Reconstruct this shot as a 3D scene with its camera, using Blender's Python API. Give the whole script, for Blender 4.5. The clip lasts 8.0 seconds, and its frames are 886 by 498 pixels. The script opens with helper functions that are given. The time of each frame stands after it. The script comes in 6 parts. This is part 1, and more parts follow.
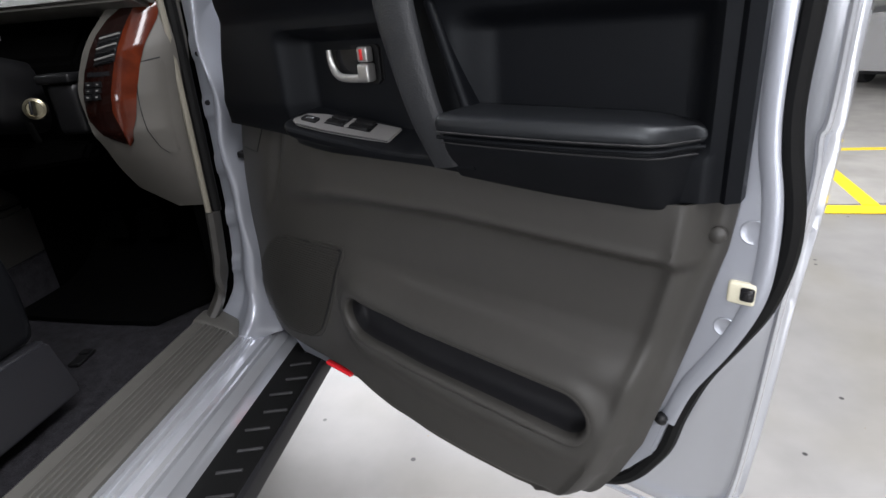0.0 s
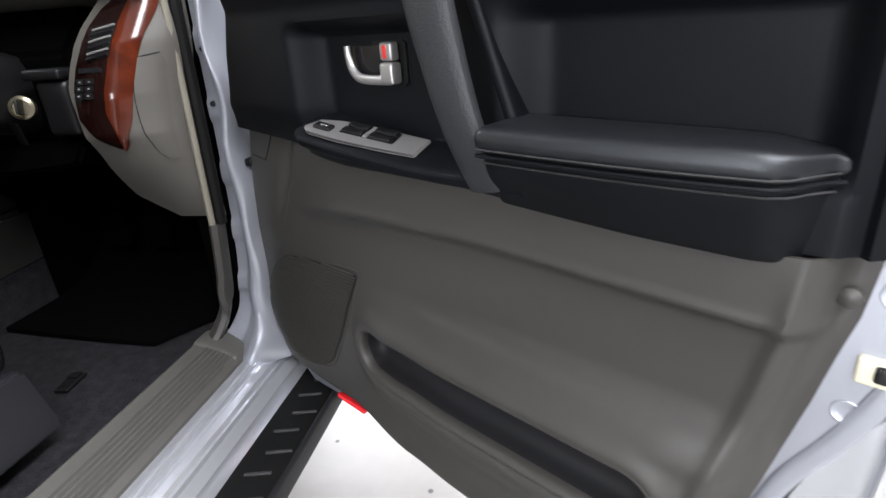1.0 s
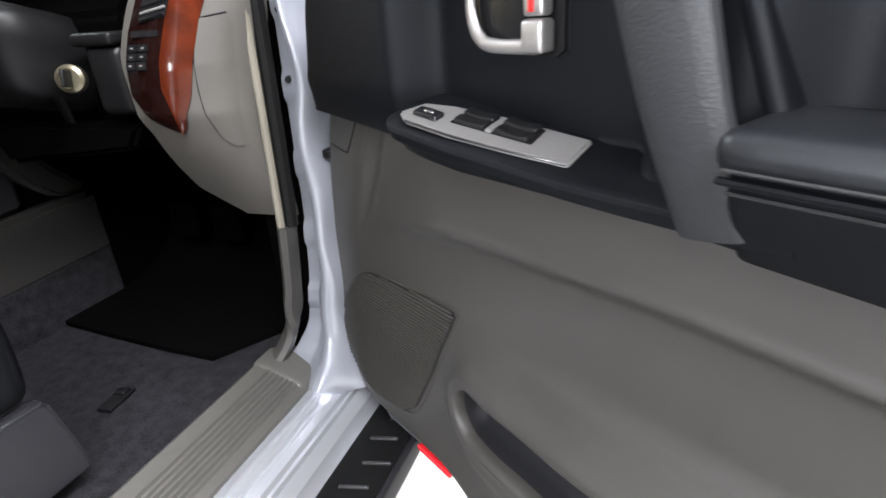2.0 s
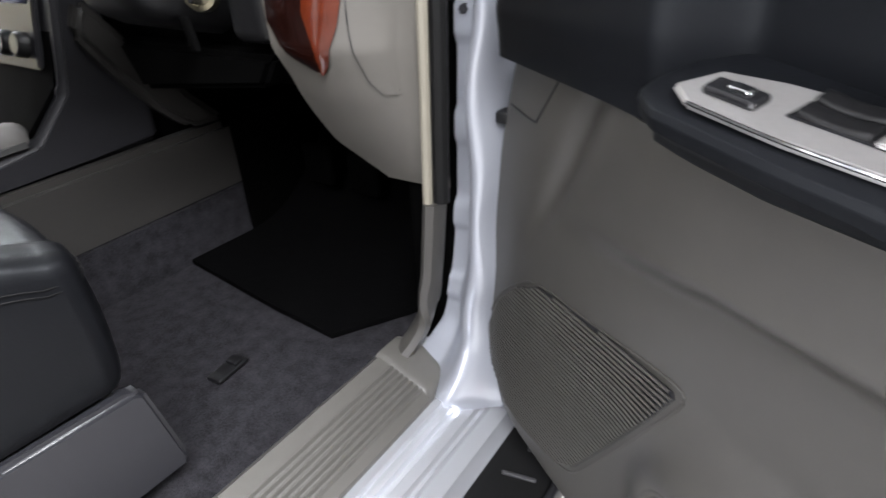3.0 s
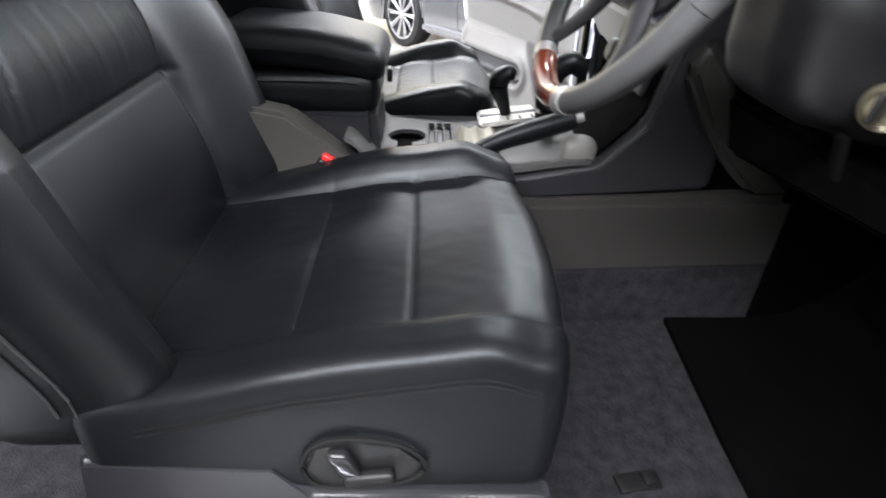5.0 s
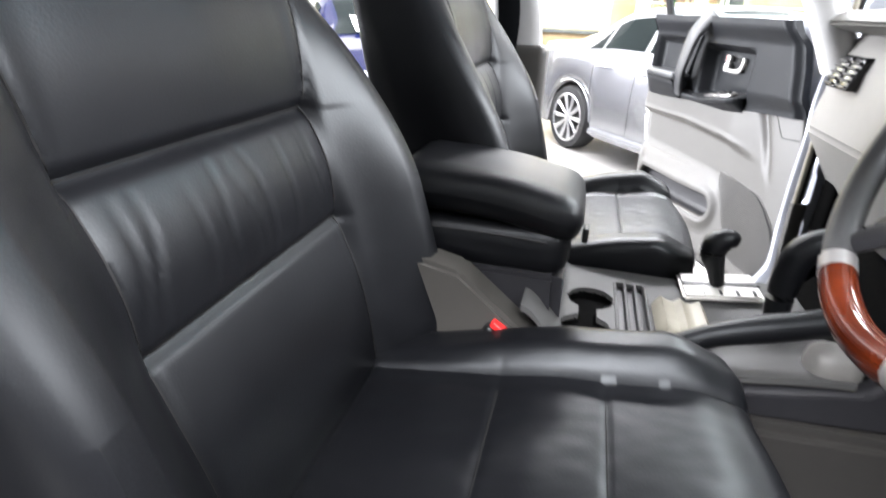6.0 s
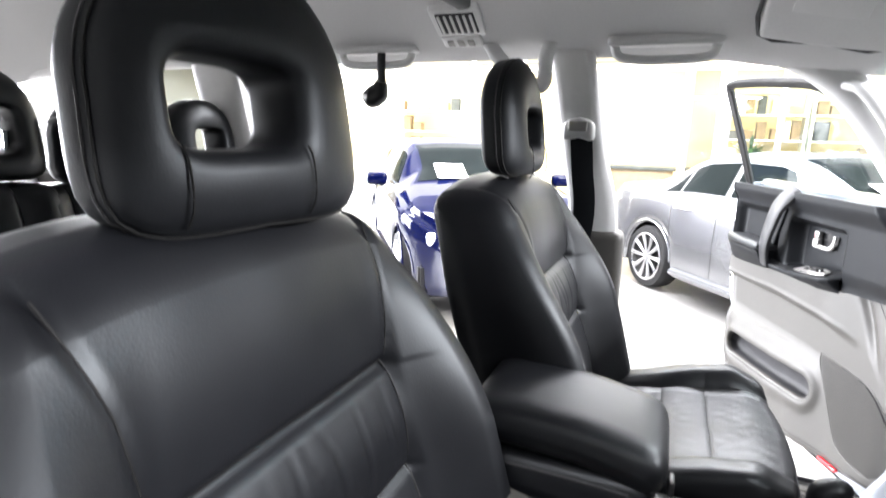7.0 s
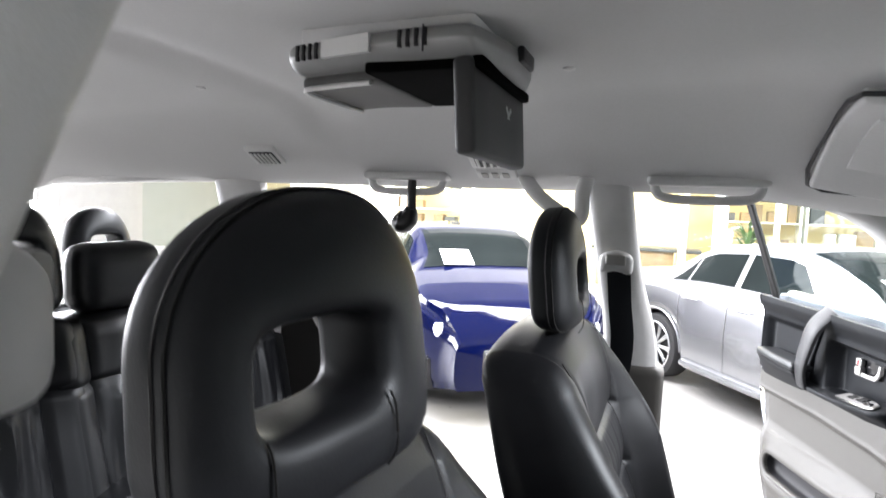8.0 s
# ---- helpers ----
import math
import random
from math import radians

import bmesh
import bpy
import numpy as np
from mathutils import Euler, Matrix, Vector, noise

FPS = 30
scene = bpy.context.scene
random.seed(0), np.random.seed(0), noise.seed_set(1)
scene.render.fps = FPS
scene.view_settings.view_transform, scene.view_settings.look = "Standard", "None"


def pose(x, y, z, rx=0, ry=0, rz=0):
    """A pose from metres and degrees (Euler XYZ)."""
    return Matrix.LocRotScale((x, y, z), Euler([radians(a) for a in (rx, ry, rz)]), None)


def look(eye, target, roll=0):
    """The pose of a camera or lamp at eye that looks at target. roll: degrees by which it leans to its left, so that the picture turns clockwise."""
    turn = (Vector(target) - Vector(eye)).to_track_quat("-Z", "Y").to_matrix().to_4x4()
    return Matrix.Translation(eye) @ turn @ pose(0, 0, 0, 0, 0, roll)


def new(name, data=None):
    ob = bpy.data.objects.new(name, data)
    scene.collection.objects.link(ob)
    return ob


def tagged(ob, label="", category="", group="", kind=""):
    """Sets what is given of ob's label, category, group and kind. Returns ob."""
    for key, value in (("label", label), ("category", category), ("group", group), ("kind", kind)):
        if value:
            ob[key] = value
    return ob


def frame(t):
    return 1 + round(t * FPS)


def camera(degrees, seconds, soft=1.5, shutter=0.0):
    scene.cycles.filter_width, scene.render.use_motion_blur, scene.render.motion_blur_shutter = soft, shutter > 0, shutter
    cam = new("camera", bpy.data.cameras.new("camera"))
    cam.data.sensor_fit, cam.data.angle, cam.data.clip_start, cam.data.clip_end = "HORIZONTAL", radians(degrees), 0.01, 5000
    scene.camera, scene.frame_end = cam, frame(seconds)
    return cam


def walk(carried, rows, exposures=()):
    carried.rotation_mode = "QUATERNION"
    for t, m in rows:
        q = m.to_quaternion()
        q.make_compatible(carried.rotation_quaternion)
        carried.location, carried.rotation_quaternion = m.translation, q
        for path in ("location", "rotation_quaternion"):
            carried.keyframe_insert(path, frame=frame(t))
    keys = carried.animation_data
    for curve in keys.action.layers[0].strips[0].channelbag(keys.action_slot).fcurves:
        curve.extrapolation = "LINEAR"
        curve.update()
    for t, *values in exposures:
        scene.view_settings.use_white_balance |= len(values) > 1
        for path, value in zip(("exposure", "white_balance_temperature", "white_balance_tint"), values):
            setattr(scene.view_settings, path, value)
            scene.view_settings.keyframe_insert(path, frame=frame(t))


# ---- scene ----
# ---- camera and its walk ----
cam = camera(78.0, 8.0, soft=1.5, shutter=0.35)
PATH = [
    (0, (1.416, -0.939, 1.140), (1.070, 0.869, 0.359), -4.82),
    (0.5, (1.398, -0.888, 1.138), (1.034, 0.916, 0.355), -4.70),
    (1, (1.377, -0.806, 1.132), (0.959, 0.988, 0.353), -4.23),
    (2.3, (1.207, -0.552, 1.092), (0.474, 1.106, 0.246), -3.59),
    (2.5, (1.167, -0.527, 1.089), (0.410, 1.098, 0.200), -3.04),
    (3, (1.106, -0.431, 1.084), (0.083, 0.973, 0.093), -2.75),
    (3.5, (1.061, -0.336, 1.101), (-0.238, 0.723, 0.009), -2.10),
    (4, (1.061, -0.291, 1.113), (-0.531, 0.210, 0.011), -3.19),
    (4.2, (1.046, -0.289, 1.123), (-0.601, 0.043, 0.038), -2.90),
    (5.3, (0.851, -0.435, 1.178), (-0.863, -0.477, 0.150), 1.87),
    (5.5, (0.808, -0.440, 1.181), (-0.930, -0.614, 0.205), 1.13),
    (6, (0.728, -0.479, 1.206), (-1.050, -0.904, 0.395), 2.83),
    (6.5, (0.710, -0.484, 1.244), (-1.103, -1.109, 0.675), 1.25),
    (7, (0.699, -0.494, 1.350), (-1.115, -1.232, 0.947), 1.77),
    (7.5, (0.678, -0.520, 1.424), (-1.138, -1.318, 1.162), 1.98),
    (8, (0.662, -0.602, 1.482), (-1.185, -1.353, 1.335), 2.40),
]
walk(cam, [(t, look(eye, target, roll)) for t, eye, target, roll in PATH], exposures=[(0.0, -0.52), (0.5, -0.36), (1.2, 0.42), (2.5, 0.96), (3.5, 1.10), (4.2, 1.14), (5.5, 1.40), (6.5, 1.64), (7.2, 1.60), (8.0, 1.38)])

# ---- light: a hall under strip lamps, with an added fill panel at its rear ----
world = bpy.data.worlds.new("hall_air")
scene.world = world
world.use_nodes = True
world.node_tree.nodes["Background"].inputs["Color"].default_value = (0.95, 0.98, 1.0, 1)
world.node_tree.nodes["Background"].inputs["Strength"].default_value = 0.35


def area_lamp(name, where, target, sx, sy, watts, color=(0.950, 0.950, 1.0)):
    data = bpy.data.lights.new(name, "AREA")
    data.shape, data.size, data.size_y, data.energy, data.color = "RECTANGLE", sx, sy, watts, color
    ob = new(name, data)
    ob.matrix_world = look(where, target)
    return ob


for lx, ly, run, watts in ((-4.2, -1.0, 11.0, 1150), (3.2, -1.8, 8.0, 900)):
    area_lamp("strip_lamp", (lx, ly, 4.2), (lx, ly, 0), 1.0, run, watts)
area_lamp("strip_lamp", (-0.5, 6.0, 4.2), (-0.3, -0.6, 1.2), 5.0, 1.0, 760)
# added fill inside the rear wall; brightens passenger door, pillars and rear roof
area_lamp("rear_fill", (-2.8, -10.5, 2.4), (-2.2, 0, 1.2), 7.0, 3.6, 2200, (0.93, 0.94, 1.0))


# ---- materials ----
def mat(name, color, rough=0.5, metal=0.0, var=0.12, scale=30.0, bump=0.05, fine=400.0, coat=0.0, spec=0.5, big=3.0, even=False):
    m = bpy.data.materials.new(name)
    m.use_nodes = True
    nt = m.node_tree
    b = nt.nodes["Principled BSDF"]
    b.inputs["Roughness"].default_value = rough
    b.inputs["Metallic"].default_value = metal
    b.inputs["Coat Weight"].default_value = coat
    b.inputs["Coat Roughness"].default_value = 0.05
    b.inputs["Specular IOR Level"].default_value = spec
    tc = nt.nodes.new("ShaderNodeTexCoord")
    n1, n2 = nt.nodes.new("ShaderNodeTexNoise"), nt.nodes.new("ShaderNodeTexNoise")
    n1.inputs["Scale"].default_value, n2.inputs["Scale"].default_value = scale, big
    n1.inputs["Detail"].default_value = 5
    add = nt.nodes.new("ShaderNodeMath")
    add.operation = "ADD"
    ramp = nt.nodes.new("ShaderNodeMapRange")
    ramp.inputs["From Min"].default_value, ramp.inputs["From Max"].default_value = 0.6, 1.4
    ramp.inputs["To Min"].default_value, ramp.inputs["To Max"].default_value = 1 - var, 1 + var
    mul = nt.nodes.new("ShaderNodeVectorMath")
    mul.operation = "SCALE"
    mul.inputs[0].default_value = color[:3]
    for n in (n1, n2):
        nt.links.new(tc.outputs["Object"], n.inputs["Vector"])
    nt.links.new(n1.outputs["Fac"], add.inputs[0])
    nt.links.new(n2.outputs["Fac"], add.inputs[1])
    nt.links.new(add.outputs[0], ramp.inputs["Value"])
    nt.links.new(ramp.outputs["Result"], mul.inputs["Scale"])
    nt.links.new(mul.outputs["Vector"], b.inputs["Base Color"])
    rr = nt.nodes.new("ShaderNodeMapRange")
    rr.inputs["From Min"].default_value, rr.inputs["From Max"].default_value = 0.3, 0.7
    rr.inputs["To Min"].default_value, rr.inputs["To Max"].default_value = rough * 0.88, min(1, rough * 1.12)
    nt.links.new(n2.outputs["Fac"], rr.inputs["Value"])
    if not even:
        nt.links.new(rr.outputs["Result"], b.inputs["Roughness"])
    if bump:
        n3 = nt.nodes.new("ShaderNodeTexNoise")
        n3.inputs["Scale"].default_value = fine
        bp = nt.nodes.new("ShaderNodeBump")
        bp.inputs["Strength"].default_value = bump
        bp.inputs["Distance"].default_value = 0.002
        nt.links.new(tc.outputs["Object"], n3.inputs["Vector"])
        nt.links.new(n3.outputs["Fac"], bp.inputs["Height"])
        nt.links.new(bp.outputs["Normal"], b.inputs["Normal"])
    return m


def leather(name, color, rough, spec=0.24):
    m = mat(name, color, rough, 0, 0.12, 18, 0, 1, 0, spec, 4)
    nt = m.node_tree
    tc = nt.nodes["Texture Coordinate"]
    v = nt.nodes.new("ShaderNodeTexVoronoi")
    v.inputs["Scale"].default_value = 420
    w = nt.nodes.new("ShaderNodeTexNoise")
    w.inputs["Scale"].default_value, w.inputs["Detail"].default_value = 14, 4
    nt.nodes["Principled BSDF"].inputs["Specular Tint"].default_value = (0.93, 0.975, 1.0, 1)
    b1, b2 = nt.nodes.new("ShaderNodeBump"), nt.nodes.new("ShaderNodeBump")
    b1.inputs["Strength"].default_value, b1.inputs["Distance"].default_value = 0.07, 0.001
    b2.inputs["Strength"].default_value, b2.inputs["Distance"].default_value = 0.030, 0.010
    nt.links.new(tc.outputs["Object"], v.inputs["Vector"])
    nt.links.new(tc.outputs["Object"], w.inputs["Vector"])
    nt.links.new(v.outputs["Distance"], b1.inputs["Height"])
    nt.links.new(w.outputs["Fac"], b2.inputs["Height"])
    nt.links.new(b2.outputs["Normal"], b1.inputs["Normal"])
    nt.links.new(b1.outputs["Normal"], nt.nodes["Principled BSDF"].inputs["Normal"])
    return m


def clear(name, tint, rough=0.0, mixin=0.12):
    m = bpy.data.materials.new(name)
    m.use_nodes = True
    nt = m.node_tree
    nt.nodes.remove(nt.nodes["Principled BSDF"])
    tr, gl, mx = nt.nodes.new("ShaderNodeBsdfTransparent"), nt.nodes.new("ShaderNodeBsdfGlossy"), nt.nodes.new("ShaderNodeMixShader")
    tr.inputs["Color"].default_value = (*tint, 1)
    gl.inputs["Roughness"].default_value = rough
    mx.inputs["Fac"].default_value = mixin
    nt.links.new(tr.outputs[0], mx.inputs[1])
    nt.links.new(gl.outputs[0], mx.inputs[2])
    nt.links.new(mx.outputs[0], nt.nodes["Material Output"].inputs["Surface"])
    return m


LEATHER = leather("black_leather", (0.0032, 0.0034, 0.0042), 0.41, 0.23)
PADLEATHER = leather("pad_leather", (0.0065, 0.0072, 0.0088), 0.46, 0.55)
LEATHER_SOFT = leather("dark_grey_leather", (0.0060, 0.0064, 0.0074), 0.45, 0.25)
BLACKVINYL = leather("black_vinyl", (0.0030, 0.0034, 0.0046), 0.54, 0.17)
THREAD = mat("grey_thread", (0.016, 0.016, 0.017), 0.8)
TAUPE = mat("taupe_plastic", (0.040, 0.0378, 0.0340), 0.50, 0, 0.06, 60, 0.10, 900)
GRILLE = mat("speaker_mesh_plastic", (0.043, 0.0410, 0.0370), 0.45, 0, 0.06, 60, 0.1, 900)
BEIGE = mat("beige_dash_plastic", (0.082, 0.0765, 0.0675), 0.55, 0, 0.05, 60, 0.10, 900)
CREAM = mat("cream_rubber", (0.19, 0.175, 0.138), 0.6, 0, 0.08, 40, 0.05)
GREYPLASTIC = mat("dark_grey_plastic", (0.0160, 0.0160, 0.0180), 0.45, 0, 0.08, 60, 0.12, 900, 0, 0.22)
BLACKPLASTIC = mat("black_plastic", (0.006, 0.006, 0.0065), 0.42, 0, 0.1, 60, 0.1, 900, 0, 0.3)
GLOSSBLACK = mat("gloss_black_plastic", (0.01, 0.01, 0.011), 0.15, 0, 0.1, 30, 0)
RUBBER = mat("black_rubber", (0.006, 0.006, 0.006), 0.6, 0, 0.2, 40, 0.08, 300, 0, 0.15)
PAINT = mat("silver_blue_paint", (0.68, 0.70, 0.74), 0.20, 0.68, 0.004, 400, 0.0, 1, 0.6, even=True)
# darker copy of the silver paint, with the door jamb's shade in its colour
SHADEPAINT = mat("shaded_silver_paint", (0.42, 0.44, 0.49), 0.28, 0.6, 0.015, 300, 0.0, 1, 0.3, even=True)
SATIN = mat("brushed_satin_metal", (0.46, 0.45, 0.44), 0.36, 0.75, 0.06, 300, 0.03, 900)
CHROME = mat("chrome", (0.8, 0.8, 0.8), 0.08, 1.0, 0.02, 20, 0)
CARPET = mat("charcoal_carpet", (0.0190, 0.0184, 0.0208), 0.95, 0, 0.62, 330, 1.0, 600, 0, 0.05, 48)
LINING = mat("grey_headlining", (0.47, 0.47, 0.47), 0.9, 0, 0.04, 200, 0.15, 800, 0, 0.1)
PILLAR = mat("light_grey_plastic", (0.48, 0.48, 0.475), 0.5, 0, 0.05, 60, 0.08, 800)
GREYTRIM = mat("mid_grey_plastic", (0.20, 0.195, 0.185), 0.5, 0, 0.06, 60, 0.08, 800)
# grey rubber, lighter than the deck: the ribs' highlights are in its colour
RIBLIGHT = mat("rib_highlight_rubber", (0.040, 0.040, 0.042), 0.45, 0, 0.25, 60, 0.1, 300)
SCUFF = mat("scuff_plate_plastic", (0.078, 0.075, 0.068), 0.42, 0, 0.08, 60, 0.1, 900)
# near black: the deep shade of footwell and hollows is put into the colour
SHADEBLACK = mat("shade_black", (0.0010, 0.0010, 0.0010), 0.9, 0, 0.2, 80, 0.2, 500, 0, 0.02)
SKIRT = mat("satin_skirt_plastic", (0.0150, 0.0152, 0.0178), 0.30, 0, 0.08, 60, 0.10, 900, 0, 0.5)
# carpet pile gone almost black, the footwell shadow as a colour
SHADEPILE = mat("shaded_carpet_pile", (0.0012, 0.0012, 0.0013), 0.95, 0, 0.6, 420, 1.0, 600, 0, 0.03, 60)
WHEELGREY = leather("grey_wheel_leather", (0.050, 0.050, 0.051), 0.38, 0.4)
CONSOLETOP = mat("mid_grey_console", (0.055, 0.055, 0.054), 0.6, 0.0, 0.05, 60, 0.05, 400, 0, 0.18)
TINT = clear("teal_screen_band", (0.05, 0.45, 0.52), 0.0, 0.06)
GUIDE = mat("belt_guide_plastic", (0.36, 0.36, 0.355), 0.45, 0, 0.05, 60, 0.05)
RED = mat("red_plastic", (0.65, 0.02, 0.02), 0.35, 0, 0.05)
REDGLOW = mat("red_reflector", (0.85, 0.02, 0.03), 0.2, 0, 0.05, 300, 0.2, 200, 0.5)
GLASS = clear("clear_glass", (0.93, 0.97, 0.96), 0.0, 0.07)
WHITEPLASTIC = mat("cream_nylon", (0.72, 0.68, 0.52), 0.5)
SCREENMAT = mat("matte_black_cover", (0.016, 0.016, 0.017), 0.6, 0, 0.1, 40, 0.1)
PASSDASH = mat("grey_dash_plastic", (0.13, 0.126, 0.118), 0.5, 0, 0.06, 60, 0.08, 800)
TUNNEL = mat("dark_taupe_plastic", (0.026, 0.0247, 0.0230), 0.55, 0, 0.06, 60, 0.1, 900, 0, 0.3)
BRASS = mat("dull_brass", (0.26, 0.235, 0.165), 0.3, 0.9, 0.1, 200, 0.03)
WHITEFACE = mat("white_face_plastic", (0.50, 0.49, 0.46), 0.4, 0, 0.04, 60, 0.03)
SILVERPLASTIC = mat("silver_plastic", (0.44, 0.44, 0.44), 0.4, 0.3, 0.05, 60, 0.05)


def wood_material():
    m = mat("red_burl_wood", (0.23, 0.045, 0.016), 0.14, 0, 0.1, 20, 0, 1, 0.25, 0.35)
    nt = m.node_tree
    n = nt.nodes.new("ShaderNodeTexNoise")
    n.inputs["Scale"].default_value, n.inputs["Detail"].default_value, n.inputs["Distortion"].default_value = 15, 12, 0.5
    r = nt.nodes.new("ShaderNodeValToRGB")
    r.color_ramp.elements[0].position, r.color_ramp.elements[0].color = 0.32, (0.030, 0.0045, 0.0015, 1)
    r.color_ramp.elements[1].position, r.color_ramp.elements[1].color = 0.68, (0.105, 0.0175, 0.0050, 1)
    nt.links.new(nt.nodes["Texture Coordinate"].outputs["Object"], n.inputs["Vector"])
    nt.links.new(n.outputs["Fac"], r.inputs["Fac"])
    nt.links.new(r.outputs["Color"], nt.nodes["Principled BSDF"].inputs["Base Color"])
    return m


WOOD = wood_material()
DARKWOOD = mat("dark_gloss_wood", (0.009, 0.0025, 0.0018), 0.15, 0, 0.3, 30, 0, 1, 0.2, 0.4)
GRAINED = mat("grained_black_plastic", (0.017, 0.018, 0.020), 0.48, 0, 0.1, 60, 0.35, 420, 0, 0.46)
HOUSING = mat("grey_silver_housing", (0.20, 0.20, 0.20), 0.42, 0.2, 0.05, 60, 0.05)


# ---- building helpers ----
def part(name, bm, material, parent=None, label="", smooth=True, sharp=40):
    bmesh.ops.remove_doubles(bm, verts=bm.verts, dist=1e-5)
    bmesh.ops.recalc_face_normals(bm, faces=bm.faces)
    me = bpy.data.meshes.new(name)
    bm.to_mesh(me)
    bm.free()
    me.materials.append(material)
    if smooth:
        me.shade_smooth()
        me.set_sharp_from_angle(angle=radians(sharp))
    ob = new(name, me)
    if parent:
        ob.parent = parent
    if label:
        tagged(ob, label)
    return ob


def thing(name, label, category, group="", kind=""):
    return tagged(new(name), label, category, group, kind)


def join(*bms):
    out = bms[0]
    for b in bms[1:]:
        me = bpy.data.meshes.new("tmp")
        b.to_mesh(me)
        out.from_mesh(me)
        bpy.data.meshes.remove(me)
        b.free()
    return out


def moved(bm, m):
    bmesh.ops.transform(bm, matrix=m, verts=bm.verts)
    return bm


def mapped(bm, fn):
    for v in bm.verts:
        v.co = fn(*v.co)
    return bm


def soft_box(lo, hi, r, n=(6, 6, 6), fn=None):
    """A rounded box from lo to hi with edge radius r, each side cut n times, shaped by fn(point)."""
    lo, hi = np.array(lo, float), np.array(hi, float)
    c, h = (lo + hi) / 2, (hi - lo) / 2
    r = min(r, *(h * 0.98))

    def steps(k):
        a = h[k]
        inner = np.linspace(-(a - r), a - r, n[k] + 1)
        return np.concatenate([[-a, -a + r * 0.12, -a + r * 0.45], inner, [a - r * 0.45, a - r * 0.12, a]])

    st = [steps(k) for k in range(3)]
    bm = bmesh.new()
    cache = {}

    def vert(p):
        key = tuple(round(float(x), 6) for x in p)
        if key not in cache:
            q = np.clip(p, -(h - r), h - r)
            v = p - q
            d = np.linalg.norm(v)
            p2 = c + q + (v / d * r if d > 1e-9 else 0)
            cache[key] = bm.verts.new(tuple(fn(Vector(p2))) if fn else tuple(p2))
        return cache[key]

    for k in range(3):
        i, j = (k + 1) % 3, (k + 2) % 3
        for sgn in (-1, 1):
            for a in range(len(st[i]) - 1):
                for b in range(len(st[j]) - 1):
                    vs = []
                    for aa, bb in ((a, b), (a + 1, b), (a + 1, b + 1), (a, b + 1)):
                        p = np.zeros(3)
                        p[k], p[i], p[j] = sgn * h[k], st[i][aa], st[j][bb]
                        vs.append(vert(p))
                    if len(set(vs)) == 4:
                        bm.faces.new(vs)
    return bm


def prism(poly, a, b, fn=None, bevel=0.0, segs=2):
    """The outline poly (x, y), drawn from height a to b, then mapped by fn(x, y, h)."""
    bm = bmesh.new()
    f = fn or (lambda x, y, h: (x, y, h))
    lo = [bm.verts.new((x, y, a)) for x, y in poly]
    hi = [bm.verts.new((x, y, b)) for x, y in poly]
    n = len(poly)
    bm.faces.new(lo[::-1])
    bm.faces.new(hi)
    for i in range(n):
        bm.faces.new((lo[i], lo[(i + 1) % n], hi[(i + 1) % n], hi[i]))
    bmesh.ops.recalc_face_normals(bm, faces=bm.faces)
    if bevel:
        bmesh.ops.bevel(bm, geom=list(bm.edges), offset=bevel, segments=segs, affect="EDGES", clamp_overlap=True)
    for v in bm.verts:
        v.co = f(*v.co)
    return bm


def smooth_path(pts, k=8, closed=False):
    pts = [Vector(p) for p in pts]
    n = len(pts)
    out = []
    for i in range(n if closed else n - 1):
        p0, p1, p2, p3 = (pts[(i + d) % n] if closed else pts[min(max(i + d, 0), n - 1)] for d in (-1, 0, 1, 2))
        for s in range(k):
            t = s / k
            out.append(0.5 * (2 * p1 + (p2 - p0) * t + (2 * p0 - 5 * p1 + 4 * p2 - p3) * t * t + (3 * p1 - p0 - 3 * p2 + p3) * t ** 3))
    if not closed:
        out.append(pts[-1])
    return out


def tube(pts, r, seg=8, closed=False, k=6, flat=1.0, up=(0, 0, 1), power=1.0):
    """A rod along pts; r a number or one per point of the smoothed path by fraction (list); flat squeezes it along up."""
    path = smooth_path(pts, k, closed) if k else [Vector(p) for p in pts]
    n = len(path)
    bm = bmesh.new()
    rings = []
    for i, p in enumerate(path):
        a, b = path[(i - 1) % n] if closed or i else p, path[(i + 1) % n] if closed or i < n - 1 else p
        tan = (b - a).normalized()
        u = Vector(up)
        side = tan.cross(u)
        side = side.normalized() if side.length > 1e-4 else tan.orthogonal().normalized()
        nrm = side.cross(tan).normalized()
        rad = r if isinstance(r, (int, float)) else float(np.interp(i / (n - 1), np.linspace(0, 1, len(r)), r))
        ring = []
        for s in range(seg):
            ang = 2 * math.pi * s / seg
            ca, sa = math.cos(ang), math.sin(ang)
            ca, sa = math.copysign(abs(ca) ** power, ca), math.copysign(abs(sa) ** power, sa)
            ring.append(bm.verts.new(p + side * rad * ca + nrm * rad * flat * sa))
        rings.append(ring)
    for i in range(n if closed else n - 1):
        A, B = rings[i], rings[(i + 1) % n]
        for s in range(seg):
            bm.faces.new((A[s], A[(s + 1) % seg], B[(s + 1) % seg], B[s]))
    if not closed:
        bm.faces.new(rings[0][::-1])
        bm.faces.new(rings[-1])
    return bm


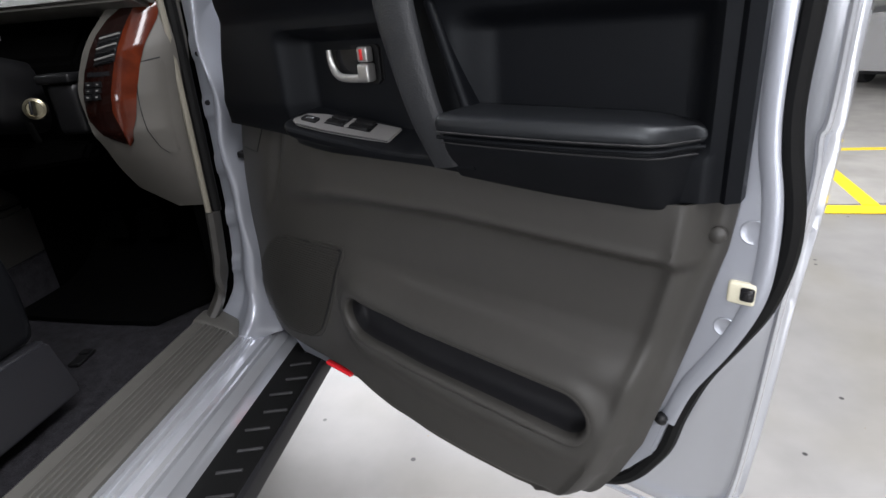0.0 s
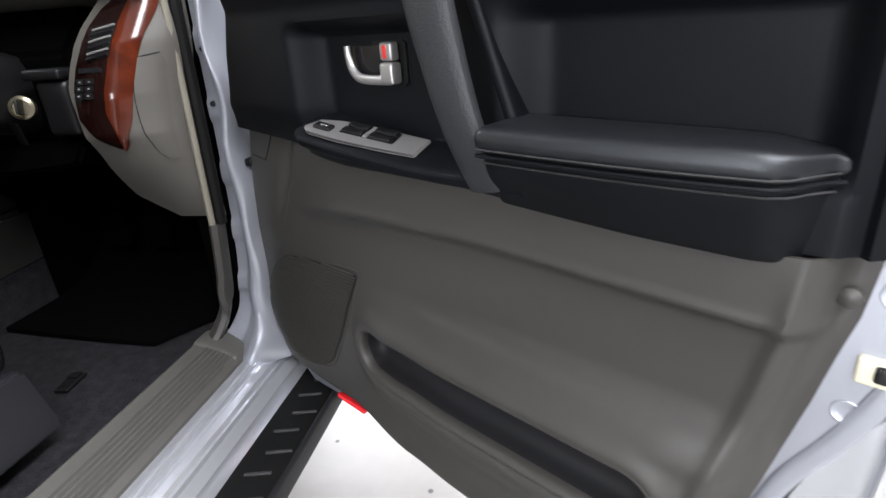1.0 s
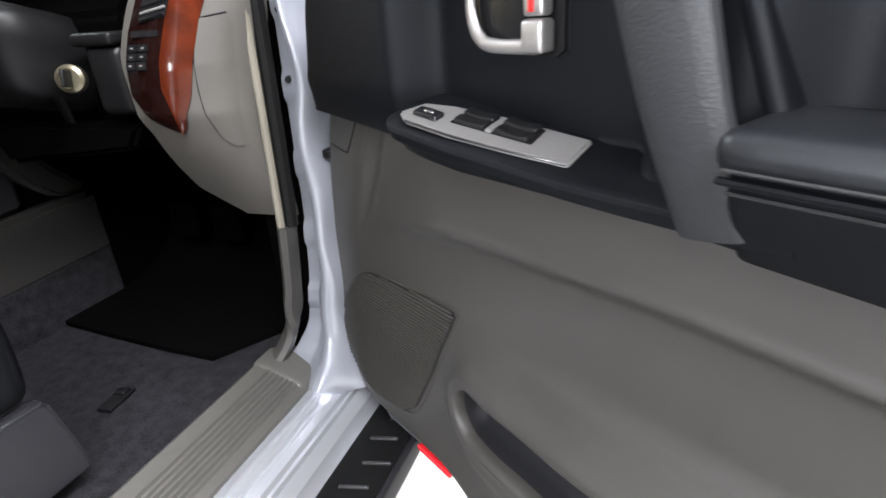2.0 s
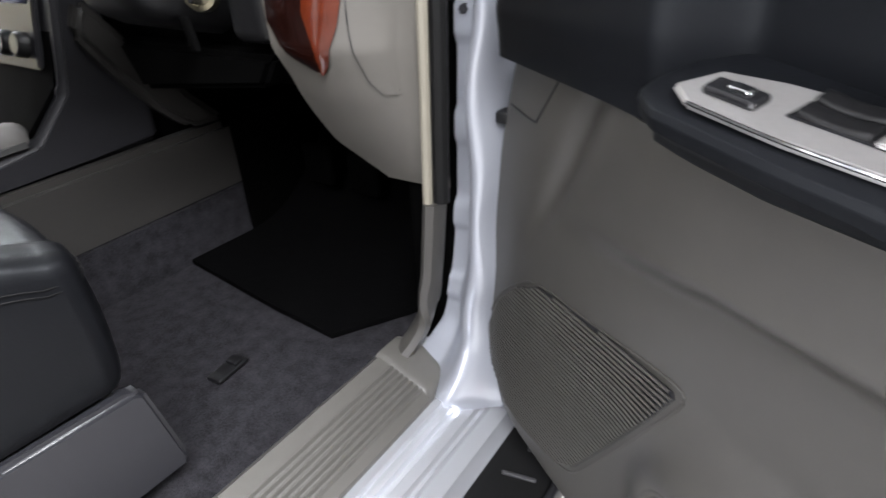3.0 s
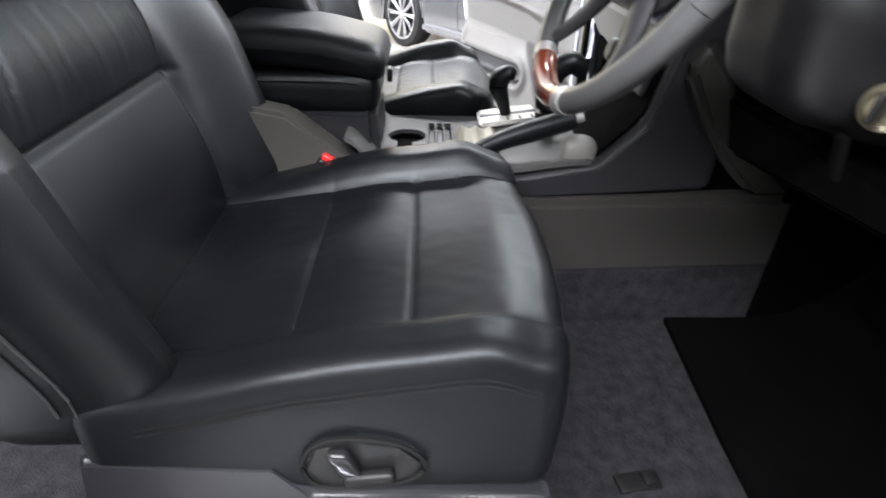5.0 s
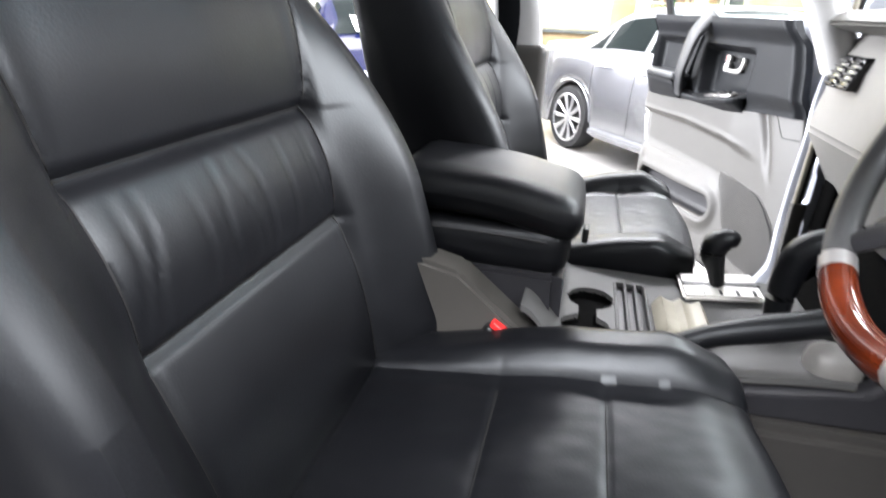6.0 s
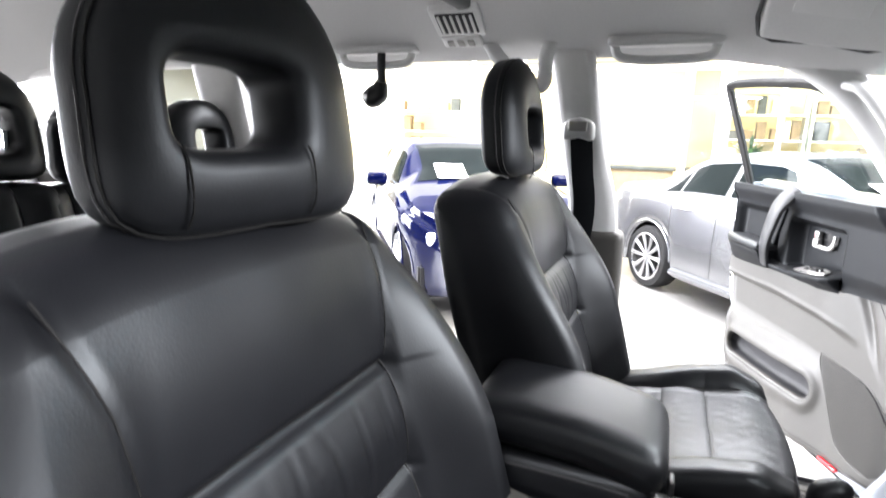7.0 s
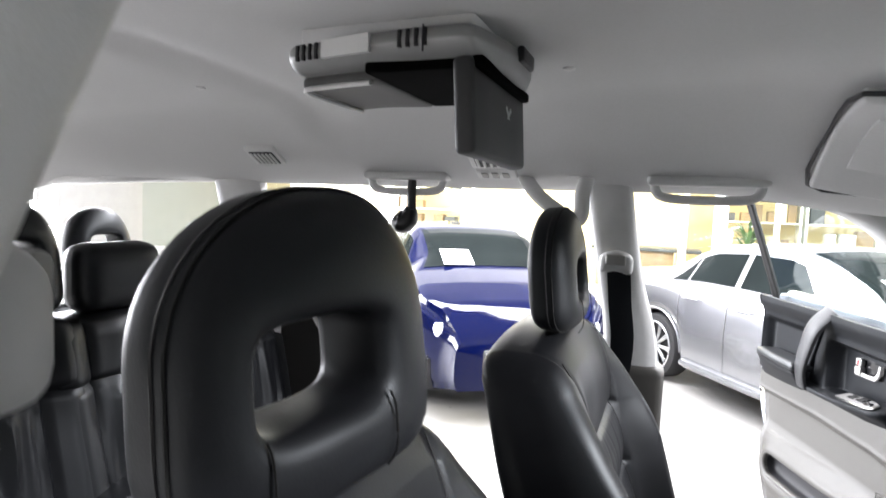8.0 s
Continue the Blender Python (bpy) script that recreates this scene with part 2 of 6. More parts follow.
def lathe(profile, seg=24, m=None):
    """profile (radius, height) turned about z."""
    bm = bmesh.new()
    rings = []
    for r, z in profile:
        rings.append([bm.verts.new((r * math.cos(2 * math.pi * s / seg), r * math.sin(2 * math.pi * s / seg), z)) for s in range(seg)])
    for A, B in zip(rings, rings[1:]):
        for s in range(seg):
            bm.faces.new((A[s], A[(s + 1) % seg], B[(s + 1) % seg], B[s]))
    bm.faces.new(rings[0][::-1])
    bm.faces.new(rings[-1])
    if m:
        moved(bm, m)
    return bm


def sheet(fn, us, vs, thick, keep=None):
    """A surface fn(u, v, d) over the grid us x vs, thick deep: d 0 in front, -thick behind."""
    bm = bmesh.new()
    front = [[bm.verts.new(fn(u, v, 0.0)) for v in vs] for u in us]
    back = [[bm.verts.new(fn(u, v, -thick)) for v in vs] for u in us]
    nu, nv = len(us), len(vs)
    on = [[keep is None or keep((us[i] + us[i + 1]) / 2, (vs[j] + vs[j + 1]) / 2) for j in range(nv - 1)] for i in range(nu - 1)]
    for i in range(nu - 1):
        for j in range(nv - 1):
            if not on[i][j]:
                continue
            bm.faces.new((front[i][j], front[i + 1][j], front[i + 1][j + 1], front[i][j + 1]))
            bm.faces.new((back[i][j], back[i][j + 1], back[i + 1][j + 1], back[i + 1][j]))
            for (di, dj), (a, b) in (((-1, 0), ((i, j), (i, j + 1))), ((1, 0), ((i + 1, j + 1), (i + 1, j))), ((0, -1), ((i + 1, j), (i, j))), ((0, 1), ((i, j + 1), (i + 1, j + 1)))):
                ii, jj = i + di, j + dj
                if 0 <= ii < nu - 1 and 0 <= jj < nv - 1 and on[ii][jj]:
                    continue
                bm.faces.new((front[a[0]][a[1]], front[b[0]][b[1]], back[b[0]][b[1]], back[a[0]][a[1]]))
    for v in [v for v in bm.verts if not v.link_faces]:
        bm.verts.remove(v)
    return bm


def step(a, b, x):
    t = min(1.0, max(0.0, (x - a) / (b - a)))
    return t * t * (3 - 2 * t)


def bump1(x, width):
    return math.exp(-(x / width) ** 2)


# ---- the hall ----
GROUND_Z = -0.10


def hall():
    floor = sheet(lambda u, v, d: (u, v, GROUND_Z + d), np.linspace(-30, 30, 25), np.linspace(-30, 30, 25), 0.1)
    tagged(part("ground", floor, FLOORMAT, None, "", False), "pale grey polished concrete hall floor", "floor", kind="structure")


def floor_material():
    m = mat("polished_concrete", (0.21, 0.205, 0.197), 0.34, 0, 0.18, 6, 0.03, 60, 0, 0.35, 0.7)
    nt = m.node_tree
    tc, b = nt.nodes["Texture Coordinate"], nt.nodes["Principled BSDF"]
    base = b.inputs["Base Color"].links[0].from_socket
    speck, gate, cut = nt.nodes.new("ShaderNodeTexVoronoi"), nt.nodes.new("ShaderNodeTexNoise"), nt.nodes.new("ShaderNodeMapRange")
    speck.inputs["Scale"].default_value, gate.inputs["Scale"].default_value = 7.0, 1.3
    cut.inputs["From Min"].default_value, cut.inputs["From Max"].default_value = 0.045, 0.065
    cut.inputs["To Min"].default_value, cut.inputs["To Max"].default_value = 1.0, 0.0
    stain = nt.nodes.new("ShaderNodeMapRange")
    stain.inputs["From Min"].default_value, stain.inputs["From Max"].default_value = 0.50, 0.72
    stain.inputs["To Max"].default_value = 0.55
    tan, dark = nt.nodes.new("ShaderNodeMix"), nt.nodes.new("ShaderNodeMix")
    tan.data_type = dark.data_type = "RGBA"
    tan.inputs[7].default_value, dark.inputs[7].default_value = (0.17, 0.155, 0.115, 1), (0.03, 0.03, 0.03, 1)
    for n in (speck, gate):
        nt.links.new(tc.outputs["Object"], n.inputs["Vector"])
    nt.links.new(speck.outputs["Distance"], cut.inputs["Value"])
    nt.links.new(gate.outputs["Fac"], stain.inputs["Value"])
    nt.links.new(stain.outputs["Result"], tan.inputs[0])
    nt.links.new(base, tan.inputs[6])
    nt.links.new(cut.outputs["Result"], dark.inputs[0])
    nt.links.new(tan.outputs[2], dark.inputs[6])
    nt.links.new(dark.outputs[2], b.inputs["Base Color"])
    return m


FLOORMAT = floor_material()
GREYWALL = mat("grey_wall_paint", (0.30, 0.30, 0.30), 0.8, 0, 0.08, 4, 0.05, 200)
CEILMAT = mat("pale_ceiling_paint", (0.55, 0.55, 0.55), 0.8, 0, 0.05, 4, 0.05, 200)
WALLMAT = mat("white_wall_paint", (0.75, 0.74, 0.72), 0.8, 0, 0.05, 4, 0.05, 200)
hall()
for nm, lo, hi in (("wall_north", (-14.2, 13.0, GROUND_Z), (14.2, 13.2, 5.0)), ("wall_south", (-14.2, -13.2, GROUND_Z), (14.2, -13.0, 5.0)), ("wall_east", (14.0, -13, GROUND_Z), (14.2, 13, 5.0))):
    tagged(part(nm, soft_box(lo, hi, 0.01, (2, 2, 2)), GREYWALL), "grey painted wall of the hall", "wall", kind="structure")
tagged(part("ceiling", soft_box((-14.2, -13.2, 5.0), (14.2, 13.2, 5.2), 0.01, (2, 2, 2)), CEILMAT), "pale ceiling of the hall", "ceiling", kind="structure")

# ---- car shell: floor pan, sills, pillars, roof ----
FLOOR_Z = 0.545
tagged(part("floor", sheet(lambda u, v, d: (u, v, FLOOR_Z + d + 0.05 * step(0.12, 0.5, v) * 4 * step(0.12, 0.5, v) + 0.004 * noise.noise(Vector((u * 9, v * 9, 1)))),
                         np.linspace(-0.70, 0.672, 50), np.linspace(-3.1, 0.62, 90), 0.02), CARPET), "charcoal carpet of the car floor", "carpet", kind="structure")


def sill(side):
    s = thing("door_sill", "silver painted door sill with a ribbed taupe scuff plate", "door sill", "sills")
    # pressed steel profile across, run along the car
    prof = [(0.655, 0.50), (0.655, 0.545), (0.70, 0.535), (0.755, 0.522), (0.760, 0.5255), (0.771, 0.5250), (0.7735, 0.5185), (0.7785, 0.5180), (0.781, 0.5215), (0.786, 0.5205), (0.788, 0.5115), (0.7935, 0.5105), (0.796, 0.5135), (0.808, 0.5090), (0.8105, 0.5000), (0.815, 0.4985), (0.817, 0.4905), (0.836, 0.4800), (0.8385, 0.4700), (0.848, 0.4530), (0.85, 0.41), (0.84, 0.36), (0.70, 0.35)]
    part("sill_panel", prism(prof, -1.15, 0.14, lambda x, y, h: (side * x, h, y)), PAINT, s, sharp=20)
    zt = lambda x: float(np.interp(x, [0.65, 0.665, 0.69, 0.75, 0.758], [0.548, 0.566, 0.558, 0.537, 0.524]))
    xs = [0.65, 0.655, 0.66, 0.668, 0.676, 0.684]
    prof2 = [(x, zt(x)) for x in xs]
    for i in range(7):
        x0 = 0.690 + i * 0.0085
        prof2 += [(x0, zt(x0)), (x0 + 0.0015, zt(x0) + 0.0036), (x0 + 0.0042, zt(x0) + 0.0036), (x0 + 0.0056, zt(x0) - 0.0012)]
    prof2 += [(0.752, zt(0.752)), (0.757, zt(0.752) - 0.004), (0.758, 0.524), (0.655, 0.53)]
    part("scuff_plate", prism(prof2, -1.02, 0.0, lambda x, y, h: (side * x, h, y)), SCUFF, s, "ribbed taupe plastic scuff plate", sharp=25)
    part("scuff_end", soft_box((min(side * 0.650, side * 0.757), -0.002, 0.52), (max(side * 0.650, side * 0.757), 0.052, 0.545), 0.012, (6, 3, 2),
                               lambda p: Vector((p.x, p.y + 0.02 * (1 - abs(p.x - side * 0.70) / 0.055) * (1 if p.y > 0.03 else 0), p.z + (zt(abs(p.x)) - 0.541)))), SCUFF, s)
    return s


sill_r = sill(1)
sill(-1)


def running_board(side):
    t = thing("running_board", "black rubber-topped running board below the sill", "running board", "running boards")
    part("deck", soft_box((min(side * 0.80, side * 0.935), -1.6, 0.425), (max(side * 0.80, side * 0.935), 0.35, 0.455), 0.012, (3, 10, 2)), RUBBER, t)
    part("edge_trim", soft_box((min(side * 0.934, side * 0.946), -1.6, 0.42), (max(side * 0.934, side * 0.946), 0.35, 0.460), 0.005, (2, 8, 2)), GREYPLASTIC, t)
    for i in range(34):
        y = -1.5 + i * 0.052
        bm = soft_box((-0.023, -0.003, 0), (0.023, 0.003, 0.004), 0.0015, (2, 1, 1))
        part("grip_rib", moved(bm, Matrix.Translation((side * (0.893 if i % 2 else 0.905), y, 0.4545)) @ Matrix.Rotation(side * 0.25, 4, "Z")), RIBLIGHT, t)
    return t


running_board(1)
running_board(-1)


def hinge_pillar(side):
    t = thing("hinge_pillar", "silver painted front door hinge pillar with dark bolts", "car pillar", "hinge pillars")
    X = lambda x, y, z: (side * x, y, z)
    # the pressed flange, curving into the sill
    zs = [0.50, 0.515, 0.535, 0.56, 0.60, 0.66, 0.72, 0.80, 0.86, 0.92, 0.98, 1.05, 1.12, 1.2, 1.28]
    cut = [0.645, 0.655, 0.672, 0.69, 0.708, 0.722, 0.730, 0.738, 0.740, 0.742, 0.744, 0.746, 0.748, 0.75, 0.75]

    def face(u, v, d):
        x0 = float(np.interp(v, zs, cut)) + 0.012
        wav = 0.006 * math.sin(v * 38) * step(0.6, 0.7, v)
        x1 = 0.838 + wav
        x = x0 + (x1 - x0) * u
        lev = step(0.0, 0.012, (v - 0.56) % 0.115) - step(0.075, 0.09, (v - 0.56) % 0.115)
        b0 = 0.54 + 0.05 * math.sin(v * 26)
        y = 0.054 + 0.034 * step(b0 - 0.02, b0 - 0.30, u) + 0.006 * lev * step(b0 - 0.16, b0 - 0.30, u) + 0.055 * step(b0 + 0.02, 1.05, u) - 0.05 * step(0.62, 0.5, v)
        return X(x, y - d, v)
    # flange in the darker silver that stands for paint in shade
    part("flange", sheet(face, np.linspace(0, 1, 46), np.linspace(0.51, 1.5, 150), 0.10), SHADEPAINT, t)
    # rubber seal with a cream lip beside the dash end
    pth = [X(float(np.interp(z, zs, cut)) + 0.006, 0.068 - 0.05 * step(0.62, 0.5, z), z) for z in (0.80, 0.86, 0.95, 1.05, 1.15, 1.3, 1.5)]
    part("door_seal", tube(pth, 0.010, 8), RUBBER, t, "black rubber door seal")
    part("cream_lip", tube([(p[0] - side * 0.012, p[1] - 0.012, p[2]) for p in pth], 0.0062, 8), CREAM, t, "cream edging beside the seal")
    pth = [X(float(np.interp(z, zs, cut)) - 0.003, 0.066 - 0.05 * step(0.62, 0.5, z), z) for z in (0.535, 0.55, 0.58, 0.62, 0.68, 0.74, 0.80)]
    part("kick_trim", tube(pth, 0.020, 8, flat=0.6), TAUPE, t, "taupe kick panel edging")
    for y, z, x in ((0.083, 1.110, 0.774), (0.076, 1.111, 0.790), (0.083, 1.018, 0.770)):
        part("bolt", lathe([(0.0075, 0), (0.0075, 0.004), (0.005, 0.007), (0.005, 0.011)], 6, Matrix.Translation(X(x, y + 0.012, z)) @ Matrix.Rotation(radians(90), 4, "X")), GREYPLASTIC, t, "dark hinge bolt")
    part("door_check", soft_box((side * 0.826 - 0.008, 0.068, 0.908), (side * 0.826 + 0.008, 0.090, 0.922), 0.004, (2, 2, 2)), BLACKPLASTIC, t, "black door check strap")
    return t


hinge_pillar(1)
hinge_pillar(-1)


# ---- unseen front body, added to shade the floor ahead of the doors ----
bonnet = soft_box((-0.78, 0.66, 0.80), (0.78, 1.40, 1.15), 0.07, (14, 12, 5), lambda p: Vector((p.x * (1 - 0.08 * step(0.8, 1.40, p.y)), p.y, p.z - 0.08 * step(0.66, 1.40, p.y) * step(0.9, 1.15, p.z) - 0.03 * (p.x / 0.78) ** 2 * step(1.0, 1.15, p.z))))
tagged(part("front_body", bonnet, PAINT), "unseen silver painted bonnet, added to shade the floor", "car body", kind="structure")
for sx in (-1, 1):
    wing = soft_box((0.765, 0.17, 0.55), (0.85, 1.38, 1.10), 0.04, (3, 14, 8), lambda p: Vector((sx * (p.x - 0.06 * step(0.8, 1.38, p.y)), p.y, p.z - 0.06 * step(0.7, 1.38, p.y) * step(0.8, 1.10, p.z))))
    tagged(part("front_wing", wing, PAINT), "unseen silver painted front wing, added to shade the floor", "car body", kind="structure")


# ---- doors ----
def door(side, angle, name):
    t = thing(name, "open front car door, taupe and black trim in a silver shell", "car door", "front doors")
    th = radians(angle)
    H = Vector((side * 0.85, 0.06, 0))
    d = Vector((side * math.sin(th), -math.cos(th), 0))
    n = Vector((-side * math.cos(th), -math.sin(th), 0))

    def P(u, w, z):
        return H + d * u + n * w + Vector((0, 0, z))

    left = lambda z: float(np.interp(z, [0.495, 0.505, 0.52, 0.545, 0.60, 0.70, 0.80, 0.90, 0.965], [0.05, -0.02, -0.070, -0.093, -0.100, -0.087, -0.067, -0.042, -0.020]))
    right = lambda z: float(np.interp(z, [0.495, 0.51, 0.53, 0.56, 0.61, 0.70, 0.80, 0.90, 0.965], [0.70, 0.735, 0.762, 0.786, 0.811, 0.834, 0.857, 0.876, 0.882]))
    belt = lambda u: float(np.interp(u, [-0.02, 0.15, 0.30, 0.50, 0.62, 0.70, 0.80, 0.90], [0.986, 0.975, 0.961, 0.960, 0.953, 0.948, 0.944, 0.950]))
    hang = lambda u: float(np.interp(u, [-0.10, 0.0, 0.10, 0.20, 0.36, 0.52, 0.62, 0.70, 0.80], [0.0, 0.008, 0.020, 0.025, 0.040, 0.050, 0.050, 0.040, 0.010]))
    level = lambda u, z: z + (belt(u) - 0.965) * step(0.83, 0.965, z) - hang(u) * step(0.64, 0.495, z)
    crease = lambda u: float(np.interp(u, [-0.1, 0.0, 0.13, 0.28, 0.53, 0.8, 0.9], [0.79, 0.81, 0.842, 0.868, 0.876, 0.872, 0.872]))

    def capsule(u, z):
        ax, az, bx, bz = 0.302, 0.652, 0.710, 0.634
        k = min(1, max(0, ((u - ax) * (bx - ax) + (z - az) * (bz - az)) / ((bx - ax) ** 2 + (bz - az) ** 2)))
        return math.hypot(u - ax - k * (bx - ax), z - az - k * (bz - az)) - 0.038

    def relief(u, z, cut=False):
        w = 0.0
        c = crease(u)
        w += 0.022 * step(c - 0.010, c + 0.022, z) * step(0.10, 0.26, u) * step(0.866, 0.825, u)
        w += 0.003 * bump1(z - c - 0.016, 0.010) * step(0.10, 0.30, u) * step(0.872, 0.80, u)
        w += 0.024 * step(0.775, 0.70, z) * step(0.18, 0.36, u) * step(0.86, 0.78, u)
        w += 0.006 * step(0.752, 0.742, z - 0.01 * math.sin(u * 6)) * step(0.36, 0.46, u) * step(0.80, 0.74, u)
        # door edge rib and diagonal ridge towards the hinge
        w -= 0.016 * step(0.030, 0.012, right(z) - u) - 0.006 * bump1(right(z) - u - 0.040, 0.008)
        w -= 0.02 * step(0.02, 0.0, u - left(z)) + 0.02 * step(0.525, 0.498, z)
        w += 0.012 * step(0.0, 0.12, u - left(z))
        w -= 0.010 * bump1(u - 0.135 + (0.965 - z) * 0.55, 0.014) * step(0.78, 0.9, z)
        w += 0.010 * bump1(capsule(u, z) - 0.012, 0.016)
        if cut:
            w -= 0.050 * step(0.001, -0.006, capsule(u, z))
        return w

    us, vs = np.linspace(0, 1, 170), np.concatenate([np.linspace(0.495, 0.72, 70), np.linspace(0.724, 0.965, 60)])
    uz = lambda a, z: left(z) + (right(z) - left(z)) * a
    skin = lambda a, z, dd: P(uz(a, z), relief(uz(a, z), z, True) + dd, level(uz(a, z), z))
    part("lower_trim", sheet(skin, us, vs, 0.004), TAUPE, t, "moulded taupe door trim")
    def slot(rings, name, material, label):
        """A shell round the pocket: rings of (radius, depth below the trim)."""
        bm = bmesh.new()
        loops = []
        for rad, dep in rings:
            loop = []
            for k in range(64):
                a = 2 * math.pi * (k + 0.5) / 64
                cx, cz = (0.710, 0.634) if math.cos(a) > 0 else (0.302, 0.652)
                u, z = cx + rad * math.cos(a), cz + rad * math.sin(a)
                loop.append(P(u, relief(u, z) - dep, z))
            dense = []
            for k in range(64):
                p, q = loop[k], loop[(k + 1) % 64]
                n_mid = 40 if (q - p).length > 0.2 else 1
                for j in range(n_mid):
                    u0, z0 = (p - H).dot(d), p.z
                    u1, z1 = (q - H).dot(d), q.z
                    u, z = u0 + (u1 - u0) * j / n_mid, z0 + (z1 - z0) * j / n_mid
                    dense.append(bm.verts.new(P(u, relief(u, z) - dep, z)))
            loops.append(dense)
        m = len(loops[0])
        for A, B in zip(loops, loops[1:]):
            for k in range(m):
                bm.faces.new((A[k], A[(k + 1) % m], B[(k + 1) % m], B[k]))
        if label:
            bm.faces.new(loops[-1])
        part(name, bm, material, t, label, sharp=70)
    slot(((0.0470, 0.0015), (0.0445, -0.0006), (0.0410, -0.0012), (0.0385, -0.0004), (0.0370, 0.0020), (0.0362, 0.0060), (0.0356, 0.0120)), "pocket_lip", TAUPE, "")
    # pocket inside is dark grey instead of taupe to paint in its shade
    slot(((0.0360, 0.0080), (0.0352, 0.0180), (0.0330, 0.0280), (0.0280, 0.0335), (0.0150, 0.0350)), "map_pocket", GREYPLASTIC, "map pocket recess, its shade given as dark grey")
    # ribbed speaker grille
    poly = [(0.070, 0.762), (0.150, 0.768), (0.248, 0.777), (0.264, 0.766), (0.248, 0.730), (0.205, 0.650), (0.160, 0.570), (0.128, 0.545), (0.06, 0.532), (0.01, 0.537), (-0.040, 0.575), (-0.052, 0.63), (-0.022, 0.69), (0.025, 0.737)]

    def span(z):
        xs = []
        for (x0, z0), (x1, z1) in zip(poly, poly[1:] + poly[:1]):
            if (z0 - z) * (z1 - z) < 0:
                xs.append(x0 + (x1 - x0) * (z - z0) / (z1 - z0))
        return (min(xs), max(xs)) if len(xs) >= 2 else None
    zs = [0.5423 + i * 0.0054 for i in range(43)]
    zs = [z for z in zs if span(z) and span(z)[1] - span(z)[0] > 0.02]

    def plate(u, z, d):
        a, b = span(z)
        x = a + 0.005 + (b - a - 0.011) * u
        return P(x, relief(x, z) + 0.0014 + d, z)
    part("grille_backing", sheet(plate, np.linspace(0, 1, 14), zs, 0.001), GREYPLASTIC, t, "dark gap behind the ribs")
    bm = bmesh.new()
    for z in zs:
        s = span(z)
        if s and s[1] - s[0] > 0.02:
            pts = [P(x, relief(x, z) + 0.0036, z) for x in np.linspace(s[0] + 0.007, s[1] - 0.008, 14)]
            bm = join(bm, tube(pts, 0.0016, 5, k=0))
    grille = part("speaker_grille", bm, GRILLE, t, "ribbed speaker grille")
    rim = [P(x, relief(x, z) + 0.0005, z) for x, z in poly]
    part("grille_rim", tube(rim, 0.0013, 6, closed=True, k=3), TAUPE, t)
    joint = [(-0.010, 0.918), (0.040, 0.917), (0.052, 0.924), (0.092, 0.976)]
    part("trim_joint", tube([P(u, relief(u, z) + 0.0002, level(u, z)) for u, z in joint], 0.0011, 6, k=8), GREYPLASTIC, t, "fine joint line in the trim")
    # black upper panel with its recess
    def upper(u, z):
        w = 0.026 + 0.012 * step(0.97, 1.03, z) * step(0.5, 0.3, u)
        w -= 0.030 * step(0.54, 0.60, u) * step(0.860, 0.825, u) * step(1.0, 1.03, z) * step(1.150, 1.120, z)
        w -= 0.040 * step(0.20, 0.25, u) * step(0.50, 0.46, u) * step(0.975, 0.995, z) * step(1.140, 1.118, z)
        w -= 0.015 * step(0.03, 0.0, u + 0.018) + 0.012 * step(0.016, 0.0, 0.885 - u)
        w -= 0.010 * bump1(u - 0.865, 0.006)
        w += 0.02 * step(1.15, 1.2, z)
        return w
    hinge_edge = lambda z: float(np.interp(z, [0.966, 0.98, 1.04, 1.10, 1.15, 1.19, 1.215], [-0.020, -0.020, 0.0, 0.015, 0.035, 0.060, 0.075]))
    up_u = lambda u, z: u + (hinge_edge(z) + 0.018) * step(0.20, -0.018, u)
    part("upper_trim", sheet(lambda u, z, dd: P(up_u(u, z), upper(u, z) + dd, z + (belt(u) - 0.965) * step(1.05, 0.966, z)), np.linspace(-0.018, 0.885, 150), np.linspace(0.966, 1.215, 60), 0.02), BLACKVINYL, t, "soft black upper door trim")
    # armrest pad and its stitched top
    def arm(p):
        k = (p.x - 0.545) / 0.30
        ww = p.y * (1 - 0.30 * max(0, k) ** 3 - 0.42 * step(0.86, 1.0, k) ** 2) * (0.62 + 0.38 * min(1, max(0, (p.z - 0.940) / 0.060))) if p.y > 0 else p.y
        return P(p.x, ww, p.z + (belt(p.x) - 0.946) * step(1.0, 0.94, p.z) - 0.003 * k * step(0.97, 1.0, p.z) - 0.008 * step(0.75, 1.0, k) ** 2 * step(1.012, 1.03, p.z))
    part("armrest", soft_box((0.566, -0.01, 0.940), (0.847, 0.079, 1.012), 0.006, (20, 4, 4), arm), BLACKVINYL, t)
    pad = part("armrest_pad", soft_box((0.560, -0.005, 1.010), (0.852, 0.088, 1.036), 0.012, (20, 5, 3), arm), PADLEATHER, t, "stitched black leather armrest pad")
    part("piping", tube([arm(Vector((x, 0.083, 1.008))) for x in np.linspace(0.564, 0.849, 24)], 0.0024, 8, k=0), BLACKVINYL, pad)
    for zz in (1.0155, 1.0010):
        part("stitching", tube([arm(Vector((x, 0.0880 if zz > 1.01 else 0.0796, zz))) for x in np.linspace(0.568, 0.845, 24)], 0.0011, 5, k=0), THREAD, pad)
    # switch pod, sloping down along the door, with its satin plate and rockers
    w_out = lambda u: float(np.interp(u, [0.212, 0.220, 0.244, 0.318, 0.394, 0.434, 0.482, 0.55, 0.60], [0.040, 0.058, 0.070, 0.065, 0.054, 0.050, 0.050, 0.058, 0.062]))
